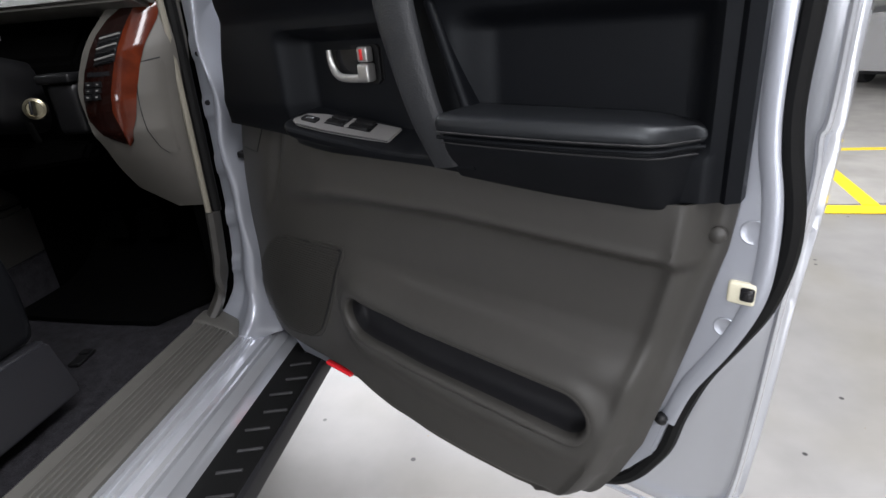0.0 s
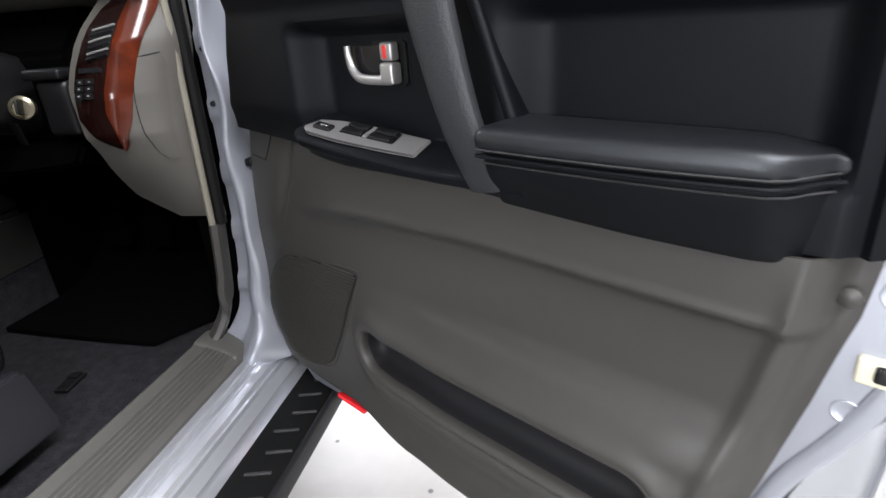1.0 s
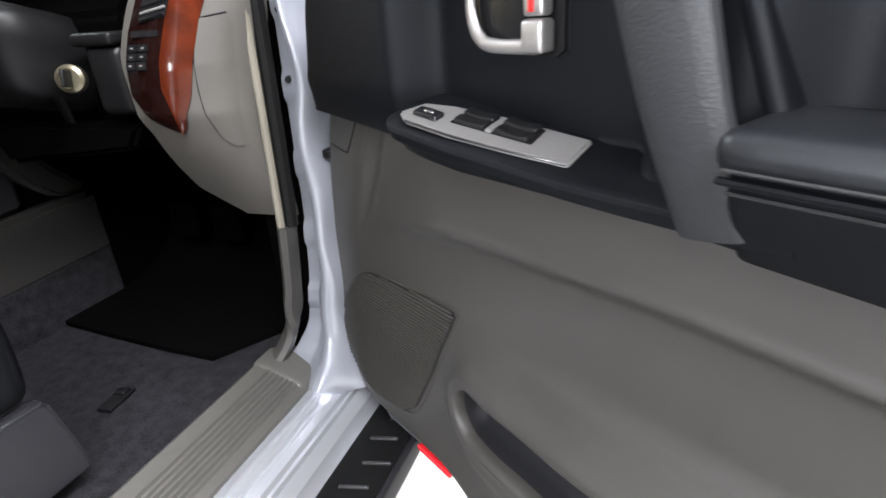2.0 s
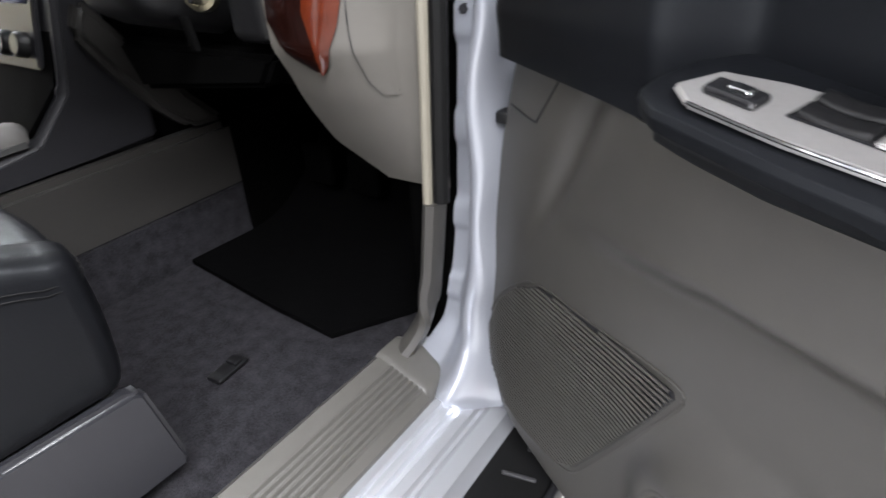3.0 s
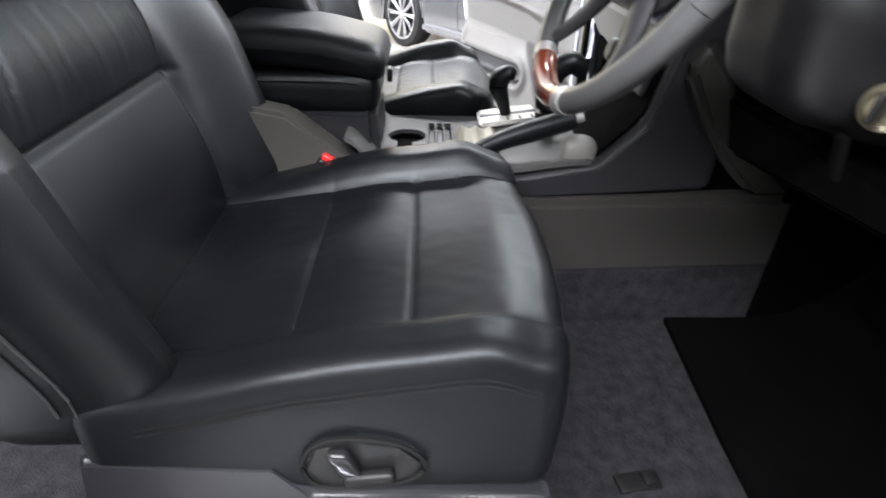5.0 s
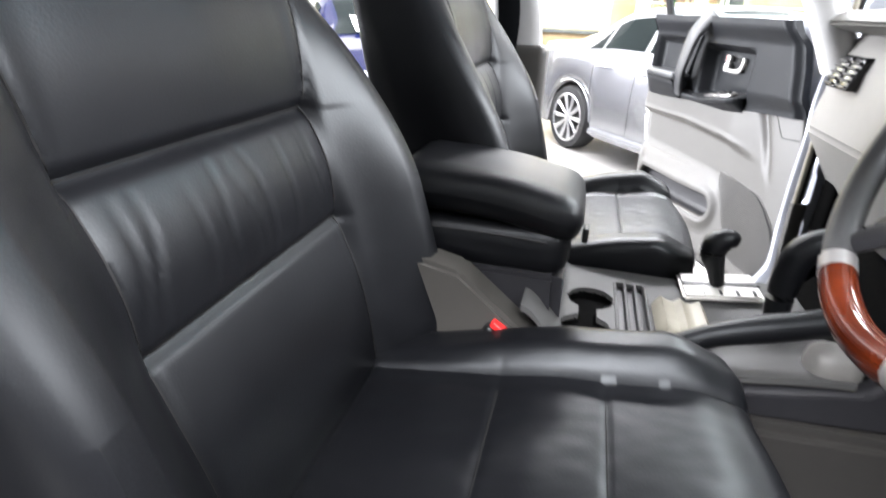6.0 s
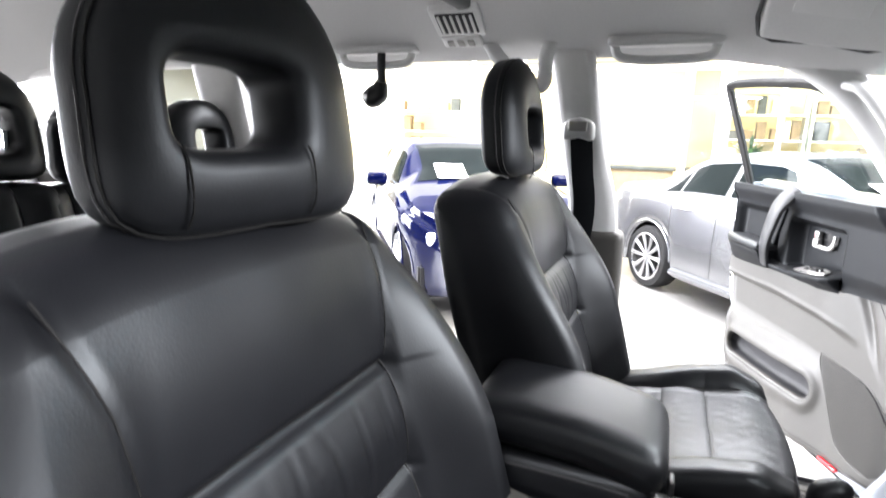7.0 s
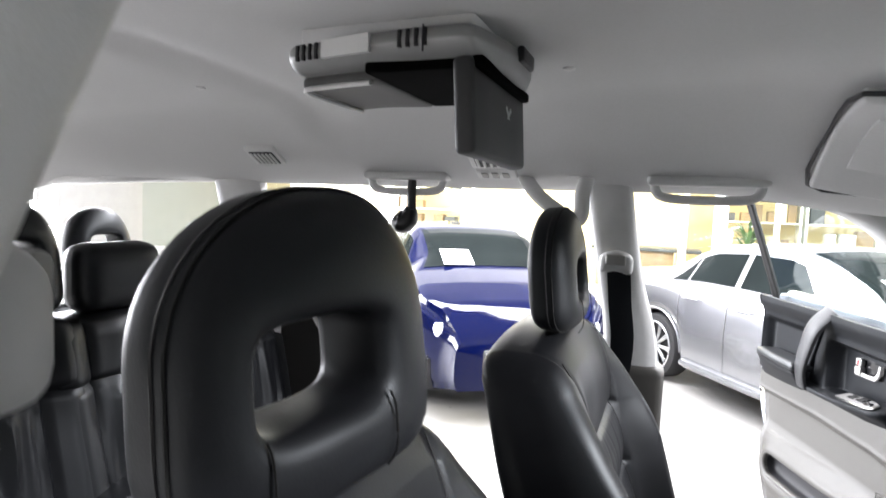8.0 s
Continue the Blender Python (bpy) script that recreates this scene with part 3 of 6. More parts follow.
    z_rim = lambda u: float(np.interp(u, [0.212, 0.244, 0.318, 0.394, 0.434, 0.482, 0.60], [1.002, 0.998, 0.988, 0.978, 0.973, 0.972, 0.978]))

    def pod(u, k, dd):
        wo, zr = w_out(u), z_rim(u)
        wb = relief(u, 0.962) + 0.001
        pts = [(-0.030, zr + 0.28 * (wo + 0.030)), (0.5 * wo - 0.015, zr + 0.28 * (0.5 * wo + 0.015)), (wo - 0.006, zr + 0.0019), (wo - 0.001, zr - 0.0006), (wo + 0.0006, zr - 0.005), (wo * 0.92 + wb * 0.08, zr - 0.013), (0.35 * wo + 0.65 * wb, belt(u) + 0.006), (wb, belt(u) - 0.006)]
        i = min(6, int(k * 7))
        f = k * 7 - i
        return P(u, pts[i][0] * (1 - f) + pts[i + 1][0] * f + dd, pts[i][1] * (1 - f) + pts[i + 1][1] * f)
    part("switch_pod", sheet(pod, np.linspace(0.212, 0.60, 60), np.linspace(0, 1, 36), 0.006), BLACKVINYL, t, "soft black switch pod", sharp=60)
    top = lambda u, w, h: P(u, w, 1.0085 - 0.185 * (u - 0.236) - 0.28 * (w - 0.05) + h)
    plate = part("switch_plate", prism([(0.244, 0.056), (0.254, 0.031), (0.285, 0.019), (0.319, 0.011), (0.384, 0.001), (0.424, -0.005), (0.429, 0.033), (0.372, 0.046), (0.313, 0.058), (0.262, 0.064)], 0.0, 0.0045, top, 0.0018), SATIN, t, "brushed satin metal switch plate")
    part("switch_well", prism([(0.302, 0.043), (0.304, 0.018), (0.384, 0.005), (0.388, 0.029)], 0.004, 0.0056, top, 0.001), GLOSSBLACK, plate, "gloss black switch well")
    for u0, w0 in ((0.322, 0.0335), (0.366, 0.0265), (0.3215, 0.0205), (0.3645, 0.0125)):
        part("switch", soft_box((-0.0165, -0.0052, 0.0), (0.0165, 0.0052, 0.0042), 0.0016, (4, 3, 2), lambda p: top(u0 + p.x, w0 + p.y - 0.15 * p.x, 0.0052 + p.z - 0.002 * math.cos(p.x / 0.0165 * 1.5))), BLACKPLASTIC, plate, "black rocker switch")
    part("switch_divider", prism([(0.3415, 0.0375), (0.3405, 0.013), (0.3465, 0.012), (0.3485, 0.036)], 0.0052, 0.0078, top, 0.0008), SATIN, plate, "satin switch divider")
    part("mirror_switch", soft_box((-0.015, -0.0065, 0.0), (0.015, 0.0065, 0.005), 0.0045, (5, 4, 2), lambda p: top(0.276 + p.x, 0.046 + p.y - 0.12 * p.x, 0.004 + p.z)), GLOSSBLACK, plate, "gloss black mirror switch")
    part("mirror_cap", soft_box((-0.006, -0.003, 0.0), (0.006, 0.003, 0.0022), 0.001, (3, 2, 1), lambda p: top(0.279 + p.x, 0.0455 + p.y - 0.12 * p.x, 0.0088 + p.z)), CHROME, plate)
    part("plate_edge", tube([top(u, w, 0.0042) for u, w in ((0.262, 0.0640), (0.313, 0.0582), (0.372, 0.0465), (0.428, 0.0335))], 0.0010, 6, k=5), CHROME, plate, "bright plate edge")
    # inner handle
    hu = lambda u: 0.281 + (u - 0.300) * 0.79
    hz = lambda z: 1.053 + (z - 1.036) * 0.79
    bez = part("handle_bezel", prism([(0.300, 1.048), (0.315, 1.038), (0.435, 1.036), (0.447, 1.045), (0.447, 1.105), (0.437, 1.113), (0.31, 1.113), (0.300, 1.105)], 0.0, 0.027, lambda x, y, h: P(hu(x), h - 0.030, hz(y)), 0.004), BLACKPLASTIC, t, "black handle bezel")
    part("handle_cup", prism([(0.318, 1.05), (0.43, 1.047), (0.43, 1.102), (0.318, 1.102)], 0.0265, 0.029, lambda x, y, h: P(hu(x), h - 0.030, hz(y)), 0.001), GLOSSBLACK, bez)
    part("door_handle", tube([P(hu(u), 0.008, hz(z)) for u, z in ((0.322, 1.103), (0.323, 1.085), (0.330, 1.066), (0.345, 1.054), (0.37, 1.051), (0.40, 1.051), (0.42, 1.052))], [0.0050, 0.0055, 0.0062, 0.0064, 0.0060, 0.0062, 0.007], 10, flat=0.7, up=n), SATIN, bez, "satin metal door handle")
    part("handle_block", soft_box((0.404, 0.028, 1.045), (0.434, 0.046, 1.078), 0.005, (3, 2, 3), lambda p: P(hu(p.x), p.y - 0.030, hz(p.z))), SATIN, bez, "satin metal handle end")
    lock = part("lock_lever", soft_box((0.406, 0.030, 1.080), (0.433, 0.044, 1.107), 0.004, (3, 2, 3), lambda p: P(hu(p.x), p.y - 0.030, hz(p.z))), SATIN, bez, "satin lock lever")
    part("lock_mark", soft_box((0.415, 0.043, 1.084), (0.422, 0.0455, 1.103), 0.001, (1, 1, 1), lambda p: P(hu(p.x), p.y - 0.030, hz(p.z))), RED, bez, "red lock mark")
    # pull handle
    part("pull_handle", tube([P(0.474, 0.030, 1.225), P(0.496, 0.066, 1.170), P(0.519, 0.074, 1.10), P(0.538, 0.074, 1.04), P(0.549, 0.066, 1.000), P(0.555, 0.054, 0.966)], [0.031, 0.030, 0.027, 0.0245, 0.0235, 0.022], 16, up=n, flat=0.38, power=0.7), GRAINED, t, "textured black pull handle")
    part("pull_back", soft_box((0.578, 0.0, 1.01), (0.593, 0.034, 1.16), 0.006, (3, 3, 6), lambda p: P(p.x - 0.012 - (p.z - 1.02) * 0.38, p.y, p.z)), BLACKVINYL, t)
    # pocket reflector
    part("reflector", soft_box((0.135, -0.004, 0.489), (0.212, 0.008, 0.498), 0.003, (4, 2, 2), lambda p: P(p.x, p.y, p.z - hang(p.x) + 0.006)), REDGLOW, t, "red door reflector")
    # pressed inner shell in the shaded silver, and outer skin
    full = [(-0.02, 0.50), (0.03, 0.455), (0.72, 0.455), (0.77, 0.51), (0.822, 0.575), (0.850, 0.69), (0.905, 0.80), (0.922, 0.87), (0.918, 0.95), (0.906, 1.01), (0.906, 1.215), (-0.03, 1.215), (-0.03, 0.7)]
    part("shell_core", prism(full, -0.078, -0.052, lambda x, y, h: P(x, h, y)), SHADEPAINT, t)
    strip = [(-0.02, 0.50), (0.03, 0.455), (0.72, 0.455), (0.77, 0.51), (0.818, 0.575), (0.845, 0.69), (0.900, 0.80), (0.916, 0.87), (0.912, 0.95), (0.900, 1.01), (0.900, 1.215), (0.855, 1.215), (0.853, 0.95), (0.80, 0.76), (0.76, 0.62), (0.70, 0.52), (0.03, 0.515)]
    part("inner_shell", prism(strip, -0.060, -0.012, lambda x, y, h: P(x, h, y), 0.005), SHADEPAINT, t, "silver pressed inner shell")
    outer = [(-0.10, 0.50), (-0.04, 0.41), (0.84, 0.41), (0.895, 0.43), (0.918, 0.48), (0.928, 0.62), (0.936, 0.80), (0.944, 0.90), (0.948, 1.0), (0.950, 1.225), (-0.09, 1.225), (-0.12, 0.8)]
    part("outer_skin", prism(outer, -0.125, -0.075, lambda x, y, h: P(x, h - 0.02 * math.cos((y - 0.8) * 2), y), 0.010, 3), PAINT, t, "silver painted outer skin")
    sealp = [(0.02, 0.440), (0.45, 0.430), (0.68, 0.445), (0.745, 0.465), (0.780, 0.49), (0.808, 0.535), (0.826, 0.575), (0.838, 0.63), (0.860, 0.70), (0.892, 0.765), (0.914, 0.815), (0.926, 0.875), (0.925, 0.93), (0.914, 0.99), (0.909, 1.04), (0.911, 1.12), (0.913, 1.215)]
    part("door_seal", tube([P(u, -0.045, z) for u, z in sealp], 0.0100, 8, k=5, up=n), RUBBER, t, "black rubber door seal")
    part("hem_fold", tube([P(u, -0.0735, z) for u, z in ((0.70, 0.420), (0.83, 0.425), (0.885, 0.450), (0.906, 0.50), (0.917, 0.63), (0.925, 0.80), (0.934, 0.95), (0.932, 1.0), (0.937, 1.03), (0.938, 1.21))], 0.0042, 8, k=6, up=n), PAINT, t, "folded door skin hem")
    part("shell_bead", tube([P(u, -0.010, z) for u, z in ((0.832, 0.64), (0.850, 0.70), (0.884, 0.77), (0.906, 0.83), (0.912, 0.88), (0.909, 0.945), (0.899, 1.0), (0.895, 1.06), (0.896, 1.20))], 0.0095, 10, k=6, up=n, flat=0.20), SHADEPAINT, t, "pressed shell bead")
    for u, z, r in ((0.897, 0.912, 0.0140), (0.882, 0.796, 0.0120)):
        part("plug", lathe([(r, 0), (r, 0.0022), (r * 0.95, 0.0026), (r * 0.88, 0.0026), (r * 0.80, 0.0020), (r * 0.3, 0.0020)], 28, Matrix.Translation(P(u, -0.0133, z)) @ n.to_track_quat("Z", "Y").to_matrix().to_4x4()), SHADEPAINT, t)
    part("trim_clip", lathe([(0.009, 0), (0.009, 0.006), (0.004, 0.009)], 14, Matrix.Translation(P(0.866, -0.002, 0.909)) @ n.to_track_quat("Z", "Y").to_matrix().to_4x4()), TAUPE, t)
    part("latch_cover", soft_box((0.880, -0.03, 0.830), (0.908, -0.006, 0.856), 0.004, (2, 2, 3), lambda p: P(p.x, p.y, p.z)), WHITEPLASTIC, t, "cream nylon latch cover")
    part("latch", soft_box((0.893, -0.012, 0.836), (0.907, -0.003, 0.852), 0.003, (2, 2, 3), lambda p: P(p.x, p.y, p.z)), GLOSSBLACK, t, "black door latch")
    part("drain_plug", lathe([(0.008, 0), (0.008, 0.008), (0.004, 0.011)], 10, Matrix.Translation(P(0.826, -0.010, 0.645)) @ n.to_track_quat("Z", "Y").to_matrix().to_4x4()), BLACKPLASTIC, t)
    # window frame and glass
    lean = lambda z: -0.02 + 0.115 * (z - 1.2) / 0.45
    fr = [P(u, lean(z), z) for u, z in ((0.87, 1.2), (0.905, 1.38), (0.943, 1.545), (0.928, 1.574), (0.78, 1.570), (0.59, 1.553), (0.385, 1.523), (0.22, 1.428), (-0.04, 1.215))]
    part("window_frame", tube(fr, 0.014, 8, k=6), RUBBER, t, "black window frame")
    part("window_channel", tube([p + Vector((0, 0, -0.012)) + d * (-0.012 if i < 3 else 0) for i, p in enumerate(fr)], 0.008, 6, k=6), RUBBER, t, "black window channel")
    g = part("window_glass", prism([(-0.02, 1.21), (0.862, 1.21), (0.897, 1.38), (0.935, 1.545), (0.920, 1.566), (0.78, 1.562), (0.59, 1.545), (0.385, 1.515), (0.22, 1.420)], -0.002, 0.002, lambda x, y, h: P(x, h + lean(y), y)), GLASS, t, "clear window glass", False)
    g.visible_shadow = False
    return t


door(1, 60, "driver_door")
door(-1, 71, "passenger_door")


# ---- seats ----
def rear_y(z):
    return -0.68 - 0.286 * (z - 0.82)


def rim_radius(c, s, half, up, down, low=6.0):
    h, e = (up, 2.2) if s > 0 else (down, low)
    return (abs(c / half) ** e + abs(s / h) ** e) ** (-1 / e) * (1 + 0.05 * max(0, -s) * abs(c))


def headrest_mesh(cx, cy, cz, half, up, down, hx, hz, depth, lean=0.12, yaw=0.0, shift=0.0, thin=0.35):
    bm = bmesh.new()
    NP, NS = 64, 24
    grid = []
    for i in range(NP):
        a = 2 * math.pi * i / NP
        c, s = math.cos(a), math.sin(a)
        ro = rim_radius(c, s, half, up, down)
        ri = (abs(c / hx) ** 4.5 + abs(s / hz) ** 4.5) ** (-1 / 4.5)
        row = []
        for k in range(NS):
            b = 2 * math.pi * k / NS
            cb, sb = math.cos(b), math.sin(b)
            cb, sb = math.copysign(abs(cb) ** 0.60, cb), math.copysign(abs(sb) ** 0.42, sb)
            q = 0.5 - 0.5 * cb
            r = ri + (ro - ri) * q
            x, z = r * c + shift * (1 - q), r * s
            y = sb * depth / 2 * (1 - thin * q ** 2.4) - 0.012 * (x / half) ** 2 - yaw * x
            row.append(bm.verts.new((cx + x, cy + y - z * lean, cz + z)))
        grid.append(row)
    for i in range(NP):
        for k in range(NS):
            A, B = grid[i], grid[(i + 1) % NP]
            bm.faces.new((A[k], A[(k + 1) % NS], B[(k + 1) % NS], B[k]))
    return bm


def hr_pt(cx, cy, cz, half, up, down, a, y, lean=0.12, yaw=0.0):
    """A point on the outer edge of a headrest, at angle a and depth y."""
    c, s = math.cos(a), math.sin(a)
    r = rim_radius(c, s, half, up, down) + 0.0003
    return (cx + r * c, cy + y - r * s * lean - 0.012 * (r * c / half) ** 2 - yaw * r * c, cz + r * s)


def front_seat(side, name, label, dy):
    t = thing(name, label, "car seat", "front seats")
    X0 = 0.338 if side > 0 else -0.350
    front_in = 0.0 if side > 0 else 0.075

    def groove(v, at, width=0.006, deep=0.010):
        return -deep * bump1(v - at, width)

    def cushion(p):
        x, y, z = p
        ax = abs(x)
        XC = X0 + side * 0.026
        top = step(0.74, 0.80, z)
        mid = step(0.192, 0.135, ax)
        dz = 0.024 * step(0.145, 0.19, ax) * (1 - 0.6 * step(-0.36, -0.26, y)) * step(-0.70, -0.44, y) - 0.014 * mid
        dz += mid * (groove(y, -0.412, 0.0045, 0.0014) + groove(y, -0.528, 0.0045, 0.0012) + 0.004 * math.cos((y + 0.47) / 0.058 * math.pi / 2) * (1 if -0.53 < y < -0.41 else 0))
        dz += groove(ax, 0.157, 0.003, 0.005)
        dz -= 0.014 * step(-0.345, -0.255, y) ** 2
        dz += 0.0016 * noise.noise(Vector((x * 12 + side * 5, y * 12, 0))) + 0.0006 * noise.noise(Vector((x * 60, y * 34 + side, 3)))
        bulge = 0.003 * math.sin(min(1, max(0, (z - 0.70) / 0.14)) * math.pi)
        x2 = x + math.copysign(bulge, x) * step(0.2, 0.26, ax)
        y2 = y + (0.005 * math.sin((z - 0.7) / 0.14 * math.pi) if y > -0.28 else 0)
        return Vector((XC + x2, y2 - 0.035 * (x / 0.25) ** 2 * step(-0.40, -0.26, y) - front_in * step(-0.65, -0.25, y), z + dz * top + (0.13 * (y + 0.40) + 0.004) * step(0.70, 0.80, z)))
    part("cushion", soft_box((-0.236, -0.70, 0.70), (0.236, -0.252, 0.842), 0.020, (90, 130, 6), cushion), LEATHER, t, "creased black leather seat cushion")
    for zz in (0.816, 0.810):
        way = [(side * 0.2372, y) for y in np.linspace(-0.64, -0.285, 20)] + [(side * 0.2335, -0.268), (side * 0.226, -0.2555)] + [(side * x, -0.2508) for x in np.linspace(0.210, -0.205, 26)]
        rim = [cushion(Vector((x, y, zz))) + Vector((side * 0.0008 * (abs(x) > 0.23), 0.0008 * (y > -0.26), 0)) for x, y in way]
        part("stitching", tube(rim, 0.0005, 5, k=0), RUBBER, t, "black seam round the cushion edge")
    for yy in (-0.412, -0.528):
        part("cushion_seam", tube([cushion(Vector((x, yy, 0.842))) + Vector((0, 0, 0.0004)) for x in np.linspace(-0.136, 0.136, 24)], 0.0008, 5, k=0), RUBBER, t, "sewn cushion seam")

    seam_x = lambda z: float(np.interp(z, [0.80, 0.97, 1.10, 1.18, 1.29], [0.150, 0.148, 0.150, 0.172, 0.218]))

    def back(p):
        x, y, z = p                     # y: 0 front, -0.13 rear
        ax = abs(x)
        front = step(-0.09, -0.02, y)
        w = 1 - 0.16 * step(1.08, 1.31, z) - 0.05 * step(0.95, 0.78, z)
        mid = step(seam_x(z) + 0.014, seam_x(z) - 0.004, ax)
        dy = 0.075 * step(0.14, 0.245, ax) * step(1.27, 1.0, z) * step(0.70, 0.84, z) - 0.010 * mid
        dy += mid * (groove(z, 1.100, 0.006, 0.007) + groove(z, 0.981, 0.005, 0.005))
        dy += groove(ax, seam_x(z), 0.005, 0.003)
        if 0.981 < z < 1.100:
            f = math.sin((z - 0.981) / 0.119 * math.pi)
            crease = sum(amp * bump1(x - cx - lean * (z - 1.05) - 0.003 * math.sin(z * 60 + cx * 90), wd) for cx, wd, lean, amp in ((-0.125, 0.0030, 0.10, 0.7), (-0.112, 0.0025, 0.16, 0.5), (-0.070, 0.0028, -0.10, 0.6), (-0.022, 0.0030, 0.18, 1.0), (0.000, 0.0024, 0.22, 0.5), (0.030, 0.0030, 0.05, 0.9), (0.062, 0.0026, -0.08, 0.5), (0.112, 0.0030, -0.16, 1.0), (0.128, 0.0028, -0.20, 0.9)))
            dy += mid * (0.012 * f - 0.0022 * f * crease + 0.0006 * f * noise.noise(Vector((x * 42 + side * 3, z * 7, 2))) + 0.0003 * noise.noise(Vector((x * 110, z * 14, 6))))
        elif z >= 1.100:
            dy += mid * 0.012 * math.sin(min(1, (z - 1.100) / 0.18) * math.pi) + 0.002 * noise.noise(Vector((x * 9, z * 9, side)))
        else:
            dy += mid * 0.010 * math.sin(min(1, max(0, (z - 0.80) / 0.185)) * math.pi)
        z2 = z - 0.030 * (ax / 0.25) ** 3 * step(1.15, 1.30, z)
        return Vector((X0 + x * w, rear_y(z) + y + dy * front, z2))
    part("backrest", soft_box((-0.268, -0.14, 0.735), (0.268, 0.0, 1.284), 0.045, (96, 5, 150), back), LEATHER, t, "black leather backrest with a gathered middle panel")
    for sx in (-1, 1):
        part("back_seam", tube([back(Vector((sx * seam_x(z), 0.0, z))) + Vector((0, 0.0002, 0)) for z in np.linspace(0.80, 1.268, 60)], 0.0012, 5, k=0), RUBBER, t, "sewn backrest seam")
    for z in (0.981, 1.100):
        part("panel_seam", tube([back(Vector((x, 0.0, z))) + Vector((0, 0.0002, 0)) for x in np.linspace(-0.150, 0.150, 40)], 0.0012, 5, k=0), RUBBER, t, "sewn panel seam")
    for off in (0.0, 0.007):
        seam = [back(Vector((side * 0.2692, -0.050 - off, z))) for z in np.linspace(0.80, 1.24, 22)]
        part("side_seam", tube(seam, 0.0015, 5, k=0), THREAD, t, "grey backrest side seam")
    HX, HY, yaw = (0.317, -0.838, 0.12) if side > 0 else (-0.336, -0.852, 0.0)
    hr = part("headrest", headrest_mesh(HX, HY, 1.368, 0.129 if side > 0 else 0.118, 0.125, 0.097 if side > 0 else 0.083, 0.061, 0.034, 0.080, 0.12, yaw, side * 0.029 if side > 0 else -0.012), LEATHER_SOFT, t, "open-centred black leather headrest")
    for dx in (-0.07, 0.07):
        part("headrest_post", tube([(HX + dx * 0.8, HY - 0.012, 1.23), (HX + dx * 0.8, HY + 0.002, 1.32)], 0.0065, 10, k=1), CHROME, t, "chrome headrest post")
        part("post_collar", lathe([(0.014, 0), (0.014, 0.006), (0.009, 0.010)], 12, Matrix.Translation((HX + dx * 0.8, HY - 0.004, 1.285))), BLACKPLASTIC, t)
    for off in (0.0, 0.010):
        loop = [hr_pt(HX, HY, 1.368, 0.129 if side > 0 else 0.118, 0.125, 0.097 if side > 0 else 0.083, a, 0.014 - off, 0.12, yaw) for a in np.linspace(0, 2 * math.pi, 64, endpoint=False)]
        part("headrest_piping", tube(loop, 0.0014, 5, closed=True, k=0), THREAD if off else RUBBER, hr, "stitched headrest edge seam")
    face_y = lambda dx, z: HY + 0.0412 - 0.012 * (dx / 0.124) ** 2 - yaw * dx - (z - 1.368) * 0.12
    for dx in ((-0.031, 0.089) if side > 0 else (-0.072, 0.048)):
        part("headrest_seam", tube([(HX + dx, face_y(dx, z) - back_off, z) for z, back_off in ((1.338, 0.004), (1.328, 0.0003), (1.306, 0.0), (1.290, 0.003), (1.278, 0.011))], 0.0011, 5, k=3), RUBBER, hr, "sewn headrest seam")
    # plastic skirt and seat switches on the door side
    sk = [(-0.63, 0.58), (-0.262, 0.578), (-0.258, 0.59), (-0.272, 0.690), (-0.283, 0.697), (-0.40, 0.702), (-0.50, 0.705), (-0.53, 0.745), (-0.70, 0.755), (-0.72, 0.62)]
    part("side_skirt", prism(sk, 0.240, 0.266, lambda y, z, h: (X0 + side * (h + 0.012 * step(0.70, 0.58, z)), y, z), 0.007, 3), SKIRT, t, "dark grey plastic seat skirt")
    sw = prism([(-0.505, 0.745), (-0.495, 0.775), (-0.465, 0.786), (-0.42, 0.778), (-0.398, 0.755), (-0.405, 0.735), (-0.44, 0.722), (-0.49, 0.722)], 0.255, 0.268, lambda y, z, h: (X0 + side * h, y, z), 0.004)
    pl = part("switch_panel", sw, BLACKPLASTIC, t, "oval seat adjuster panel")
    part("panel_rim", tube([(X0 + side * 0.2685, y, z) for y, z in ((-0.505, 0.745), (-0.495, 0.775), (-0.465, 0.786), (-0.42, 0.778), (-0.398, 0.755), (-0.405, 0.735), (-0.44, 0.722), (-0.49, 0.722))], 0.0024, 6, closed=True, k=4), RUBBER, pl)
    part("seat_switch", soft_box((-0.472, -0.010, 0.745), (-0.452, 0.010, 0.776), 0.006, (2, 2, 3), lambda p: Vector((X0 + side * (0.273 + p.y * 0.6), p.x + (p.z - 0.745) * -0.35, p.z))), GLOSSBLACK, pl)
    part("seat_switch", soft_box((-0.470, -0.010, 0.733), (-0.424, 0.010, 0.747), 0.006, (3, 2, 2), lambda p: Vector((X0 + side * (0.273 + p.y * 0.6), p.x, p.z + (p.x + 0.45) * 0.12))), BLACKPLASTIC, pl)
    part("seat_rail", soft_box((X0 - 0.20, -0.66, FLOOR_Z), (X0 + 0.20, -0.30, 0.705), 0.01, (2, 2, 2)), BLACKPLASTIC, t)
    t.location.y = dy
    return t


front_seat(1, "driver_seat", "black leather driver seat with open headrest", 0.0)
front_seat(-1, "passenger_seat", "black leather passenger seat with open headrest", 0.082)


